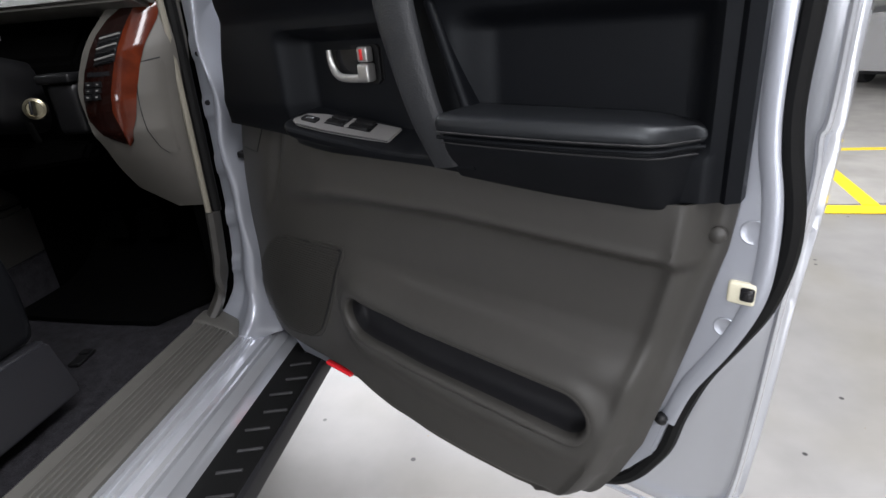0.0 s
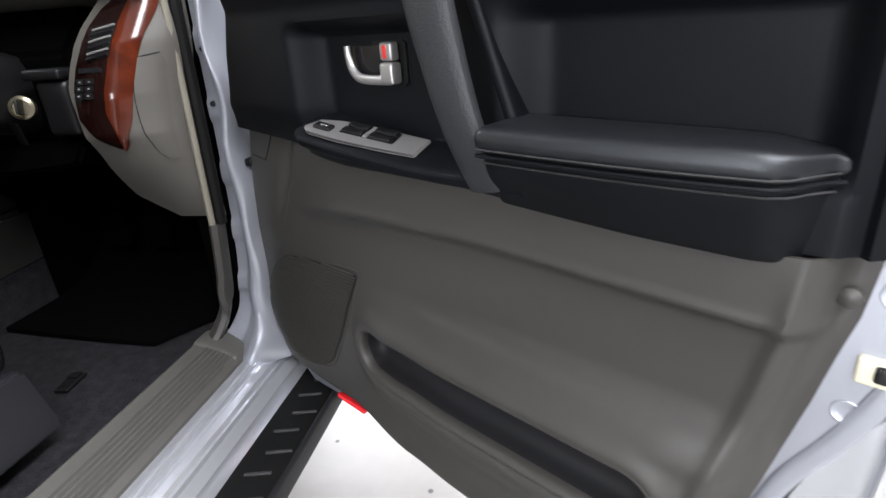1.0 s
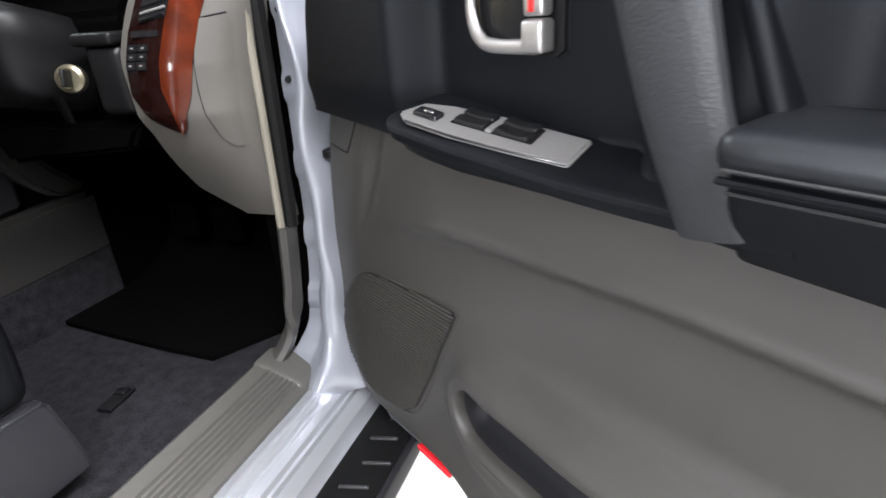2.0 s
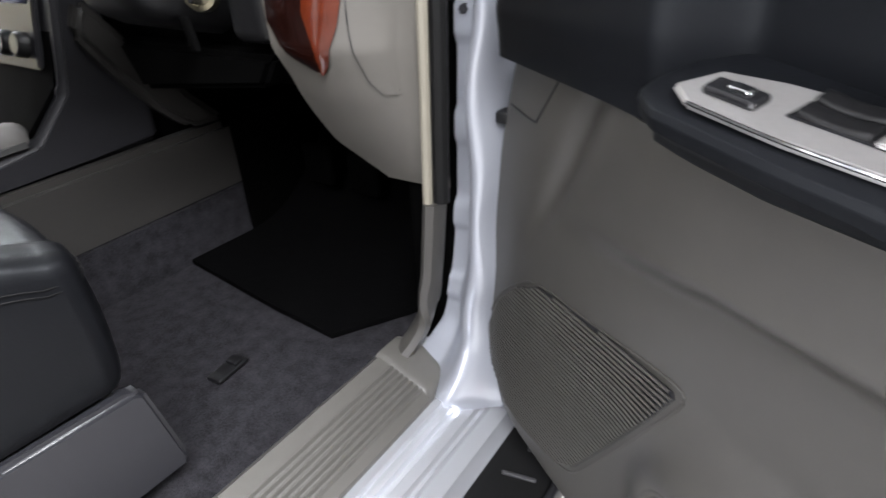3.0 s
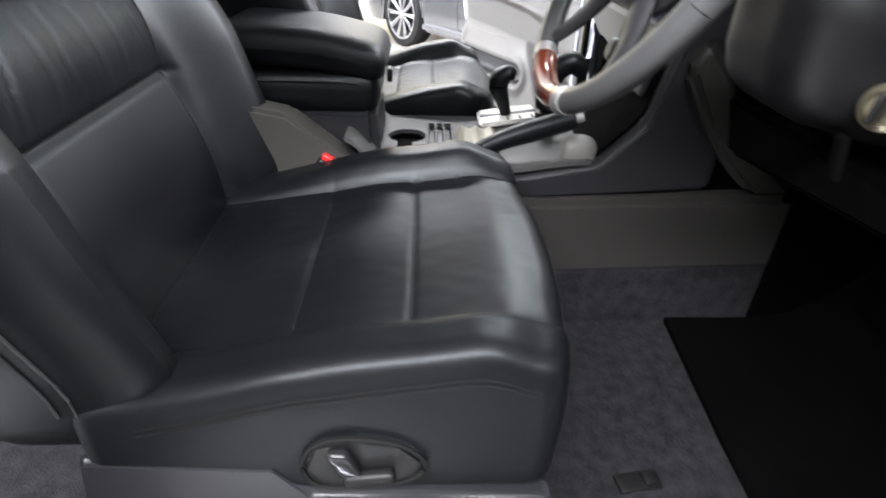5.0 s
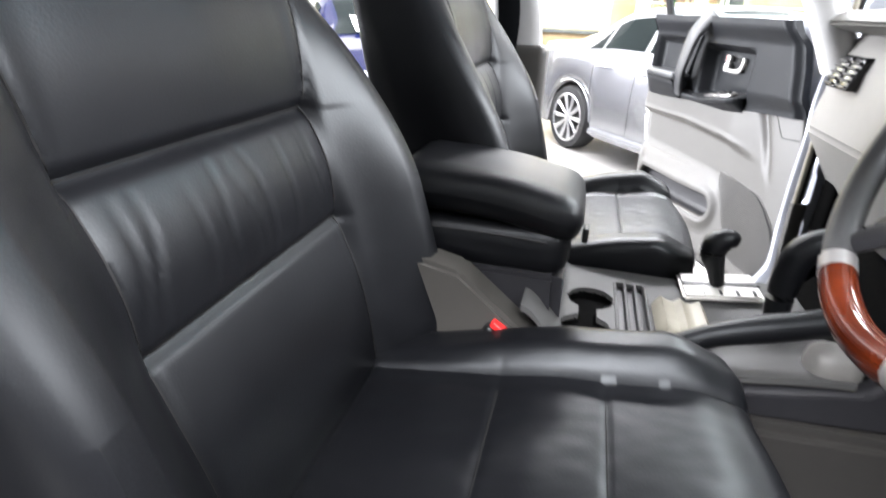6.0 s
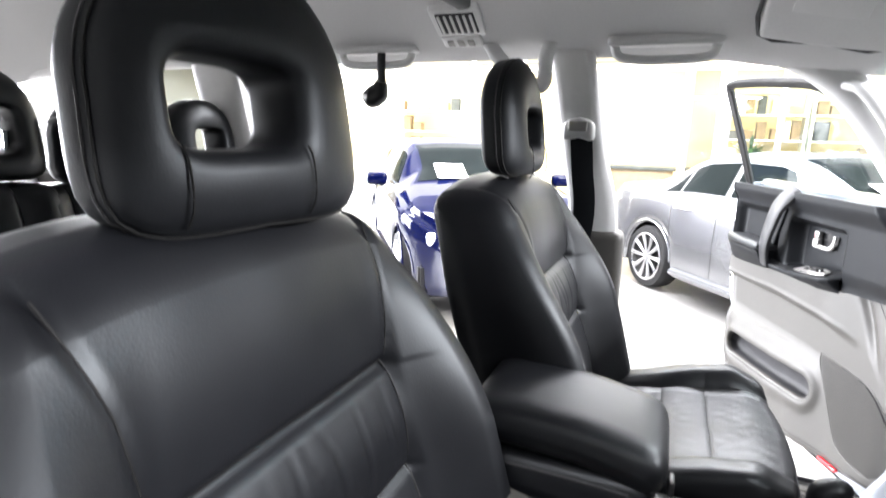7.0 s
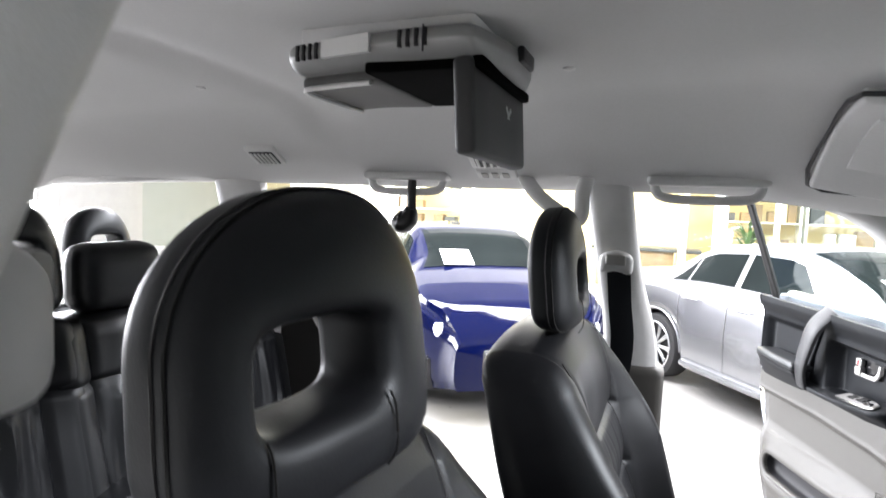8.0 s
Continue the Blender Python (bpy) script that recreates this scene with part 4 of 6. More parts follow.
def rear_seat(name, label, x, y, zt, half, hole, hr_half, hr_z, hr_h, hr_x, outer=None):
    t = thing(name, label, "car seat", "rear seats")

    def back(p):
        ax = abs(p.x)
        dy = 0.02 * step(half - 0.1, half - 0.04, ax) - 0.010 * bump1(ax - (half - 0.09), 0.006) - 0.012 * bump1(p.z - (zt - 0.14), 0.008) + 0.004 * noise.noise(Vector((p.x * 30, p.z * 6, y))) + 0.016 * noise.noise(Vector((p.x * 42, p.z * 4, y + 3))) * step(half - 0.08, half - 0.10, ax) * step(zt - 0.40, zt - 0.37, p.z) * step(zt - 0.15, zt - 0.18, p.z) - 0.012 * bump1(p.z - (zt - 0.40), 0.008)
        return Vector((x + p.x, y + p.y - 0.22 * (p.z - 0.9) + (dy if p.y > -0.05 else 0), p.z))
    part("backrest", soft_box((-half, -0.14, 0.80), (half, 0, zt), 0.04, (84, 4, 48), back), LEATHER, t)
    part("cushion", soft_box((x - half, y - 0.06, 0.66), (x + half, y + 0.46, 0.86), 0.05, (10, 12, 4)), LEATHER, t)
    part("seat_base", soft_box((x - half + 0.05, y - 0.02, FLOOR_Z), (x + half - 0.05, y + 0.40, 0.67), 0.02, (3, 3, 3)), BLACKPLASTIC, t)
    hy = y - 0.22 * (hr_z - 0.9) - 0.045
    if hole:
        hr = headrest_mesh(hr_x, hy, hr_z, hr_half, hr_h * 0.56, hr_h * 0.44, hr_half * 0.48, hr_h * 0.20, 0.10)
    else:
        hr = soft_box((hr_x - hr_half, hy - 0.05, hr_z - hr_h / 2), (hr_x + hr_half, hy + 0.05, hr_z + hr_h / 2), 0.04, (8, 4, 8))
    part("headrest", hr, LEATHER, t, "black leather headrest")
    for dx in (-0.05, 0.05):
        part("headrest_post", tube([(hr_x + dx, hy, zt - 0.05), (hr_x + dx, hy, hr_z)], 0.006, 8, k=1), CHROME, t, "chrome headrest post")
    if outer is not None:
        part("headrest", headrest_mesh(outer, hy, 1.315, 0.122, 0.120, 0.090, 0.050, 0.034, 0.10), LEATHER, t, "tall open-centred leather headrest")
        for dx in (-0.05, 0.05):
            part("headrest_post", tube([(outer + dx, hy, zt - 0.05), (outer + dx, hy, 1.27)], 0.006, 8, k=1), CHROME, t, "chrome headrest post")
    return t


for sx in (-1, 1):
    arch = prism([(-1.52, 0.52), (-1.53, 0.86), (-1.55, 1.10), (-1.60, 1.17), (-1.85, 1.18), (-3.1, 1.18), (-3.1, 0.52)], 0.735, 0.80, lambda y, z, h: (sx * h, y, z), 0.02)
    tagged(part("rear_side_trim", arch, TUNNEL), "dark plastic trim over the rear wheel arch", "trim", kind="structure")
rear_seat("rear_bench_seat", "black leather second-row seat behind the driver seat", 0.20, -1.68, 1.225, 0.31, True, 0.115, 1.335, 0.24, 0.00)
rear_seat("rear_bench_seat", "black leather second-row seat with a low headrest", -0.425, -1.68, 1.215, 0.385, False, 0.105, 1.292, 0.16, -0.24, -0.575)
rear_seat("third_row_seat", "black leather third-row seat with a tall headrest", -0.45, -2.34, 1.12, 0.26, True, 0.115, 1.285, 0.27, -0.68)


# ---- dashboard ----
def dashboard():
    t = thing("dashboard", "beige dashboard with burl wood end panel and dark top", "dashboard")
    prof = [(0.50, 1.20), (0.14, 1.235), (0.03, 1.20), (0.000, 1.13), (-0.012, 1.05), (-0.022, 0.985), (0.014, 0.93), (0.044, 0.880), (0.066, 0.848), (0.084, 0.818), (0.098, 0.808), (0.11, 0.84), (0.115, 1.0), (0.50, 1.0)]
    # the driver's end: one smooth skin that wraps from the cabin face to the door side
    front = lambda z: float(np.interp(z, [0.80, 0.818, 0.848, 0.88, 0.93, 0.985, 1.05, 1.13, 1.20, 1.235], [0.090, 0.078, 0.058, 0.036, 0.004, -0.024, -0.022, -0.004, 0.028, 0.06]))
    tip = lambda z: 0.738 + 0.022 * step(0.98, 1.15, z)

    def skin_y(x, z):
        s = min(0.9999, max(0.0, (x - 0.585) / (tip(z) - 0.585)))
        return front(z) + (0.10 - front(z)) * (1 - (1 - s ** 2.4) ** (1 / 2.4))

    def wrap(x, z, h):
        e = 0.002
        nrm = Vector(((skin_y(x + e, z) - skin_y(x - e, z)) / (2 * e), -1, (skin_y(x, z + e) - skin_y(x, z - e)) / (2 * e))).normalized()
        return Vector((x, skin_y(x, z), z)) + nrm * h

    def end_skin(a, z, d):
        x0 = float(np.interp(z, [0.806, 0.86, 0.905, 0.955, 1.0, 1.066, 1.094, 1.131, 1.154, 1.18, 1.235], [0.645, 0.595, 0.592, 0.596, 0.590, 0.584, 0.591, 0.606, 0.617, 0.636, 0.680]))
        x = x0 + (tip(z) - 0.0006 - x0) * math.sin(a * math.pi / 2) ** 0.8333
        return wrap(x, z, d)
    part("side_end", sheet(end_skin, np.linspace(0, 1, 40), np.linspace(0.806, 1.235, 60), 0.012), BEIGE, t, "smooth beige dashboard end")
    part("glovebox_end", prism(prof, -0.735, -0.06, lambda y, z, h: (h, y + 0.05, z), 0.012, 3), PASSDASH, t, "light grey passenger side of the dashboard")
    for x in (-0.66, -0.60):
        pv = part("passenger_vent", soft_box((x - 0.026, 0.020, 1.085), (x + 0.026, 0.055, 1.150), 0.006, (3, 2, 4), lambda p: Vector((p.x, p.y + 0.35 * (p.z - 1.085), p.z))), GLOSSBLACK, t, "black slatted passenger air vent")
        for i in range(5):
            part("vent_slat", soft_box((x - 0.022, 0.014, 1.092 + i * 0.0115), (x + 0.022, 0.022, 1.096 + i * 0.0115), 0.001, (2, 1, 1), lambda p: Vector((p.x, p.y + 0.35 * (p.z - 1.085), p.z))), BLACKPLASTIC, pv)
    low = [(0.50, 1.18), (0.10, 1.20), (0.02, 1.12), (0.02, 1.00), (0.06, 0.93), (0.12, 0.90), (0.50, 0.95)]
    # core under the dash, its shade painted in as near black
    part("dash_core", prism(low, -0.07, 0.56, lambda y, z, h: (h, y, z), 0.01), SHADEBLACK, t, "shade-black dashboard core")
    part("dash_top", prism([(0.60, 1.21), (0.14, 1.247), (0.02, 1.235), (-0.005, 1.21), (0.04, 1.195), (0.60, 1.17)], -0.735, 0.735, lambda y, z, h: (h, y, z), 0.008), SCUFF, t, "grey grained dashboard top")
    # fuse cover on the end face, with a shadow gap round it
    fl = lambda z: float(np.interp(z, [0.936, 0.944, 0.950, 0.985, 1.005, 1.03, 1.058, 1.098, 1.106], [0.702, 0.698, 0.694, 0.690, 0.6885, 0.689, 0.692, 0.698, 0.705]))
    fr = lambda z: float(np.interp(z, [0.936, 0.945, 1.0, 1.06, 1.098, 1.106], [0.721, 0.723, 0.731, 0.739, 0.7435, 0.740]))
    part("fuse_cover", sheet(lambda a, z, d: wrap(fl(z) + (fr(z) - fl(z)) * a, z, 0.0025 - 0.004 * step(0.55, 1.0, a) + d), np.linspace(0, 1, 14), np.linspace(0.936, 1.106, 40), 0.002), BEIGE, t, "beige fuse box cover")
    zz = list(np.linspace(0.936, 1.106, 26))
    ends = lambda z: [wrap(fl(z) + (fr(z) - fl(z)) * k, z + 0.006 * k, 0.0004) for k in (0.75, 0.5, 0.25)]
    part("cover_gap", tube(ends(0.936) + [wrap(fl(z) - 0.0008, z, 0.0004) for z in zz] + ends(1.1065)[::-1], 0.0011, 5, k=0), GREYPLASTIC, t, "dark gap round the cover")
    # curved wood panel with vent and buttons
    wr = lambda z: float(np.interp(z, [0.962, 0.97, 1.01, 1.059, 1.106, 1.143, 1.175, 1.195, 1.205], [0.652, 0.660, 0.678, 0.691, 0.704, 0.718, 0.7335, 0.739, 0.735]))
    wm = lambda z: float(np.interp(z, [0.962, 0.986, 1.023, 1.062, 1.119, 1.146, 1.173, 1.205], [0.650, 0.653, 0.645, 0.652, 0.668, 0.678, 0.690, 0.707]))
    wl = lambda z: float(np.interp(z, [0.962, 0.975, 0.989, 1.016, 1.066, 1.094, 1.131, 1.154, 1.18, 1.205], [0.645, 0.625, 0.609, 0.593, 0.598, 0.605, 0.622, 0.633, 0.655, 0.690]))

    def split(a, z, d, lo):
        p, q = (wl(z), wm(z)) if lo else (wm(z), wr(z))
        return wrap(p + (q - p) * a, z, d + 0.003 + 0.004 * (math.sin(a * math.pi / 2) if lo else math.cos(a * math.pi / 2)))
    part("wood_panel", sheet(lambda a, z, d: split(a, z, d, False), np.linspace(0, 1, 16), np.linspace(0.962, 1.205, 40), 0.008), WOOD, t, "glossy red burl wood panel")
    part("switch_bezel", sheet(lambda a, z, d: split(a, z, d, True), np.linspace(0, 1, 12), np.linspace(0.966, 1.205, 40), 0.008), DARKWOOD, t, "dark glossy switch bezel")
    vent = part("air_vent", sheet(lambda a, z, d: wrap(0.630 + 0.36 * (z - 1.108) + 0.038 * a, z + 0.006 * a, 0.0085 + d), np.linspace(0, 1, 6), np.linspace(1.103, 1.152, 10), 0.006), GLOSSBLACK, t, "black slatted air vent")
    for i in range(6):
        z = 1.1055 + i * 0.0082
        part("vent_slat", tube([wrap(0.632 + 0.36 * (z - 1.108) + 0.034 * a, z + 0.007 * a, 0.0095) for a in (0, 0.5, 1)], 0.0017, 6, k=2), GREYTRIM if i % 2 else BLACKPLASTIC, vent)
    for i in range(3):
        for j in range(2):
            x0, z0 = 0.602 + j * 0.0165 + i * 0.0025, 1.048 + i * 0.0105
            part("dash_button", sheet(lambda a, b, d: wrap(x0 + 0.014 * a, z0 + 0.0088 * b, 0.0085 + d), np.linspace(0, 1, 4), np.linspace(0, 1, 4), 0.004), BLACKPLASTIC, t, "black dashboard button")
            part("button_mark", sheet(lambda a, b, d: wrap(x0 + 0.005 + 0.004 * a, z0 + 0.003 + 0.002 * b, 0.0091 + d), [0, 1], [0, 1], 0.0008), GREYTRIM, t)
    part("button_row", sheet(lambda a, b, d: wrap(0.614 + 0.040 * a, 1.0865 + 0.0075 * b, 0.0080 + d), np.linspace(0, 1, 8), np.linspace(0, 1, 3), 0.004), GLOSSBLACK, t, "small gloss black button row")
    part("shelf_lip", soft_box((0.500, -0.022, 1.080), (0.575, 0.02, 1.098), 0.006, (3, 2, 2)), BLACKPLASTIC, t)
    part("knee_trim", soft_box((0.510, -0.016, 0.985), (0.575, 0.03, 1.082), 0.015, (3, 2, 3)), BLACKPLASTIC, t, "black lower dash trim")
    # steering column cover and ignition lock
    col = part("column_cover", soft_box((0.315, -0.10, 0.985), (0.475, 0.10, 1.125), 0.045, (6, 8, 6), lambda p: Vector((p.x, p.y, p.z + 0.25 * (p.y + 0.05) * -1 + 0.02))), BLACKPLASTIC, t, "black steering column cover")
    bar = Matrix.Translation((0.492, -0.030, 1.040)) @ Matrix.Rotation(radians(80), 4, "X") @ Matrix.Rotation(radians(32), 4, "Y")
    lock = part("ignition_lock", lathe([(0.0195, -0.010), (0.0200, 0.0), (0.019, 0.004), (0.014, 0.006), (0.013, 0.002)], 28, bar), BRASS, t, "metal ignition lock with a hanging key")
    part("key", soft_box((-0.0025, -0.012, 0.0), (0.0025, 0.012, 0.028), 0.002, (1, 2, 2), lambda p: bar @ p), BLACKPLASTIC, lock, "black key in the lock")
    part("key_fob", soft_box((0.490, -0.064, 0.982), (0.504, -0.056, 1.020), 0.004, (3, 2, 4), lambda p: Vector((p.x + 0.25 * (1.02 - p.z), p.y, p.z))), SHADEBLACK, lock, "black key fob")
    part("lower_column_trim", prism([(0.20, 0.97), (0.56, 0.97), (0.53, 0.93), (0.24, 0.90)], 0.0, 0.05, lambda x, z, h: (x, h, z), 0.008), SHADEBLACK, t)
    part("stalk", tube([(0.43, -0.06, 1.13), (0.50, -0.10, 1.15), (0.555, -0.12, 1.165)], [0.006, 0.007, 0.010], 10), BLACKPLASTIC, t, "black column stalk")
    part("stalk_ring", tube([(0.535, -0.114, 1.160), (0.547, -0.118, 1.163)], 0.0115, 12, k=1), CHROME, t)
    for x in (0.30, 0.42):
        part("pedal", soft_box((x - 0.035, 0.26, 0.66), (x + 0.035, 0.28, 0.74), 0.008, (3, 2, 3)), SHADEBLACK, t, "black rubber pedal")
        part("pedal_arm", tube([(x, 0.275, 0.72), (x, 0.33, 0.85), (x, 0.36, 1.0)], 0.008, 6), SHADEBLACK, t)
    return t


dashboard()
# firewall and side panels carry the footwell's shade in their colour
tagged(part("firewall", soft_box((-0.74, 0.56, 0.50), (0.74, 0.60, 1.25), 0.01, (2, 2, 2)), SHADEBLACK), "shade-black firewall behind the footwell", "bulkhead", kind="structure")
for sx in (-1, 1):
    tagged(part("kick_panel", soft_box((min(sx * 0.66, sx * 0.735), 0.10, 0.52), (max(sx * 0.66, sx * 0.735), 0.60, 1.22), 0.015, (2, 2, 2)), SHADEBLACK), "shade-black footwell side panel", "panel", kind="structure")
# added black sheet in place of the shadow on the footwell carpet
shade_sheet = thing("footwell_shade", "black pile sheet standing for the footwell shadow on the carpet", "floor mat")
shade_edge = lambda x: float(np.interp(x, [0.165, 0.42, 0.565, 0.60, 0.655], [0.030, 0.012, 0.008, 0.070, 0.165]))
part("shade_pile", sheet(lambda x, v, d: (x, shade_edge(x) + (0.55 - shade_edge(x)) * v, FLOOR_Z + 0.014 + d + 0.05 * 4 * step(0.12, 0.5, shade_edge(x) + (0.55 - shade_edge(x)) * v) ** 2), np.linspace(0.165, 0.655, 50), np.linspace(0, 1, 30), 0.010), SHADEPILE, shade_sheet)
clip = thing("floor_clip", "black floor hatch clip set in the carpet", "floor clip")
cm = Matrix.Translation((0.487, -0.125, FLOOR_Z + 0.004)) @ Matrix.Rotation(radians(8), 4, "Z")
part("clip_plate", moved(soft_box((-0.013, -0.028, 0), (0.013, 0.028, 0.006), 0.002, (2, 3, 1)), cm), BLACKPLASTIC, clip)
part("clip_bar", moved(soft_box((-0.010, 0.006, 0.005), (0.010, 0.022, 0.011), 0.002, (2, 2, 1)), cm), BLACKPLASTIC, clip)


# ---- steering wheel ----
def steering_wheel():
    t = thing("steering_wheel", "leather steering wheel with a burl wood lower rim", "steering wheel")
    C = Vector((0.336, -0.182, 1.172))
    tilt = radians(27)
    ex, ey = Vector((1, 0, 0)), Vector((0, math.sin(tilt), math.cos(tilt)))
    ez = Vector((0, -math.cos(tilt), math.sin(tilt)))
    Q = lambda a, r, h=0.0: C + ex * (r * math.cos(a)) + ey * (r * math.sin(a)) + ez * h

    def arc(a0, a1, rad, name, material, label):
        n = 40
        part(name, tube([Q(radians(a0 + (a1 - a0) * i / n), 0.188) for i in range(n + 1)], rad, 12, k=0, up=ez), material, t, label)
    arc(-20, 240, 0.0128, "upper_rim", WHEELGREY, "grey leather upper rim")
    arc(245, 285, 0.0138, "wood_rim", WOOD, "glossy burl wood rim section")
    arc(290, 340, 0.0128, "lower_rim", WHEELGREY, "grey leather lower rim")
    for a in (240, 285):
        arc(a, a + 5, 0.0142, "rim_band", SATIN, "bright rim band")
    part("hub", soft_box((-0.078, -0.075, -0.045), (0.078, 0.07, 0.005), 0.03, (8, 8, 3), lambda p: C + ex * p.x * (1 + 0.25 * p.y / 0.07) + ey * (p.y - 0.01) + ez * (p.z + 0.012 - 0.8 * (p.x ** 2 + p.y ** 2))), WHEELGREY, t, "grey padded hub")
    for a in (12, 168, 235, 305):
        part("spoke", tube([Q(radians(a), 0.06, -0.012), Q(radians(a), 0.13, -0.012), Q(radians(a), 0.182, -0.002)], [0.022, 0.014, 0.011], 10, up=ez, flat=0.5), GREYPLASTIC, t, "dark grey spoke")
    part("hub_ring", lathe([(0.018, 0), (0.018, 0.004), (0.012, 0.006)], 24, Matrix.Translation(Q(0, 0, 0.012)) @ ez.to_track_quat("Z", "Y").to_matrix().to_4x4()), SILVERPLASTIC, t)
    for sgn in (-1, 1):
        for j in range(2):
            q = Q(radians(90 - sgn * 90), 0.092 + 0.02 * j, 0.004)
            part("wheel_button", soft_box((q.x - 0.008, q.y - 0.006, q.z - 0.010), (q.x + 0.008, q.y + 0.006, q.z + 0.010), 0.004, (2, 2, 2)), BLACKPLASTIC, t)
    return t


steering_wheel()


# ---- centre console ----
def console():
    t = thing("centre_console", "grey centre console with levers, cup holders and padded armrest", "console")
    part("tunnel_trim", prism([(-0.70, 0.62), (0.20, 0.652), (0.20, 0.79), (-0.70, 0.76)], -0.165, 0.150, lambda y, z, h: (h, y, z), 0.012), TUNNEL, t, "taupe lower console side")
    # the tunnel darkens ahead of the taupe trim: shade given as colour
    part("tunnel_cover", prism([(0.18, FLOOR_Z - 0.02), (0.56, FLOOR_Z - 0.02), (0.56, 0.82), (0.18, 0.80)], -0.160, 0.156, lambda y, z, h: (h, y, z), 0.01), SHADEBLACK, t, "shade-black tunnel cover")
    part("tunnel_carpet", prism([(-0.75, FLOOR_Z - 0.02), (0.19, FLOOR_Z - 0.02), (0.19, 0.67), (-0.75, 0.64)], -0.175, 0.158, lambda y, z, h: (h, y, z), 0.01), CARPET, t)
    part("console_body", prism([(-0.66, 0.755), (-0.30, 0.765), (-0.05, 0.78), (0.06, 0.79), (0.06, 1.0), (0.03, 1.12), (-0.02, 1.10), (-0.045, 1.0), (-0.07, 0.90), (-0.13, 0.835), (-0.25, 0.812), (-0.66, 0.80)], -0.130, 0.132, lambda y, z, h: (h, y, z), 0.010, 3), GREYPLASTIC, t, "dark grey console body")
    ramp = lambda y: 0.822 + 0.018 * step(-0.3, -0.14, y) + 0.05 * step(-0.46, -0.52, y)
    cups = ((-0.018, -0.430), (0.066, -0.436))
    well = lambda x, y: min(min(math.hypot(x - cx, y - cy) - 0.033 for cx, cy in cups), max(abs(y + 0.434) - 0.013, abs(x - 0.024) - 0.03))
    part("top_plate", sheet(lambda x, y, d: (x, y, ramp(y) + d), np.linspace(-0.128, 0.128, 120), np.linspace(-0.52, -0.14, 150), 0.008, lambda x, y: well(x, y) > 0 and not (-0.085 < x < 0.062 and -0.394 < y < -0.352)), CONSOLETOP, t, "mid grey console plate")
    # shallow wells; near-black colour gives the shade of deep holes
    part("cup_holder", sheet(lambda x, y, d: (x, y, 0.8175 - 0.0085 * step(0.002, -0.003, well(x, y)) + d), np.linspace(-0.060, 0.106, 60), np.linspace(-0.476, -0.390, 34), 0.004), SHADEBLACK, t, "shallow double cup holder well, black for the shade of depth")
    part("coin_tray", soft_box((-0.088, -0.397, 0.806), (0.065, -0.349, 0.813), 0.003, (3, 3, 1)), GREYPLASTIC, t, "dark ridged coin tray")
    for i in range(4):
        part("tray_rib", soft_box((-0.084, -0.396 + i * 0.0148, 0.812), (0.061, -0.391 + i * 0.0148, 0.8240), 0.002, (4, 1, 1)), CONSOLETOP, t)
    # armrest box
    part("armrest_lid", soft_box((-0.115, -0.715, 0.950), (0.078, -0.458, 1.012), 0.034, (10, 14, 4), lambda p: Vector((p.x, p.y, p.z - 0.020 * step(-0.58, -0.45, p.y) + 0.006 * step(-0.54, -0.68, p.y)))), LEATHER, t, "padded black leather armrest lid")
    part("armrest_tray", soft_box((-0.110, -0.705, 0.885), (0.074, -0.470, 0.953), 0.026, (8, 12, 4)), LEATHER, t, "padded armrest lower tier")
    part("armrest_seam", tube([(0.0745, -0.66, 0.940), (0.0750, -0.56, 0.940), (0.0745, -0.50, 0.937)], 0.0015, 5), THREAD, t)
    part("armrest_latch", soft_box((0.030, -0.458, 0.935), (0.055, -0.450, 0.955), 0.003, (2, 1, 2)), BLACKPLASTIC, t)
    part("armrest_box", prism([(-0.70, 0.80), (-0.47, 0.80), (-0.475, 0.90), (-0.70, 0.90)], -0.092, 0.078, lambda y, z, h: (h, y, z), 0.014), GREYPLASTIC, t)
    part("side_wing", prism([(-0.72, 0.74), (-0.42, 0.745), (-0.47, 0.80), (-0.60, 0.905), (-0.72, 0.93)], 0.080, 0.133, lambda y, z, h: (h, y, z), 0.006), TAUPE, t, "taupe console side wing")
    strut = [(-0.012, 1.030), (0.060, 0.945), (0.120, 0.862), (0.188, 0.796), (0.113, 0.795), (0.068, 0.832), (0.012, 0.902), (-0.035, 0.980)]
    part("knee_strut", prism(strut, 0.118, 0.158, lambda y, z, h: (h, y, z), 0.012, 3), TUNNEL, t, "dark diagonal strut beside the console")
    # levers
    gate = part("shift_plate", prism([(-0.132, -0.298), (-0.050, -0.298), (-0.050, -0.190), (-0.132, -0.190)], 0.824, 0.834, lambda x, y, h: (x, y, h + 0.018 * step(-0.3, -0.14, y)), 0.004), WHITEFACE, t, "bright white shift plate")
    part("gate_slot", soft_box((-0.098, -0.295, 0.833), (-0.086, -0.19, 0.8365), 0.002, (2, 4, 1), lambda p: Vector((p.x, p.y, p.z + 0.018 * step(-0.3, -0.14, p.y)))), BLACKPLASTIC, gate, "black lever slot")
    for i in range(4):
        part("shift_mark", soft_box((-0.072, -0.270 + i * 0.022, 0.835 + i * 0.0035), (-0.056, -0.266 + i * 0.022, 0.8375 + i * 0.0035), 0.0005, (1, 1, 1)), BLACKPLASTIC, gate)
    part("gear_lever", tube([(-0.090, -0.245, 0.825), (-0.090, -0.250, 0.862)], 0.009, 10, k=2), BLACKPLASTIC, t, "black gear lever shaft")
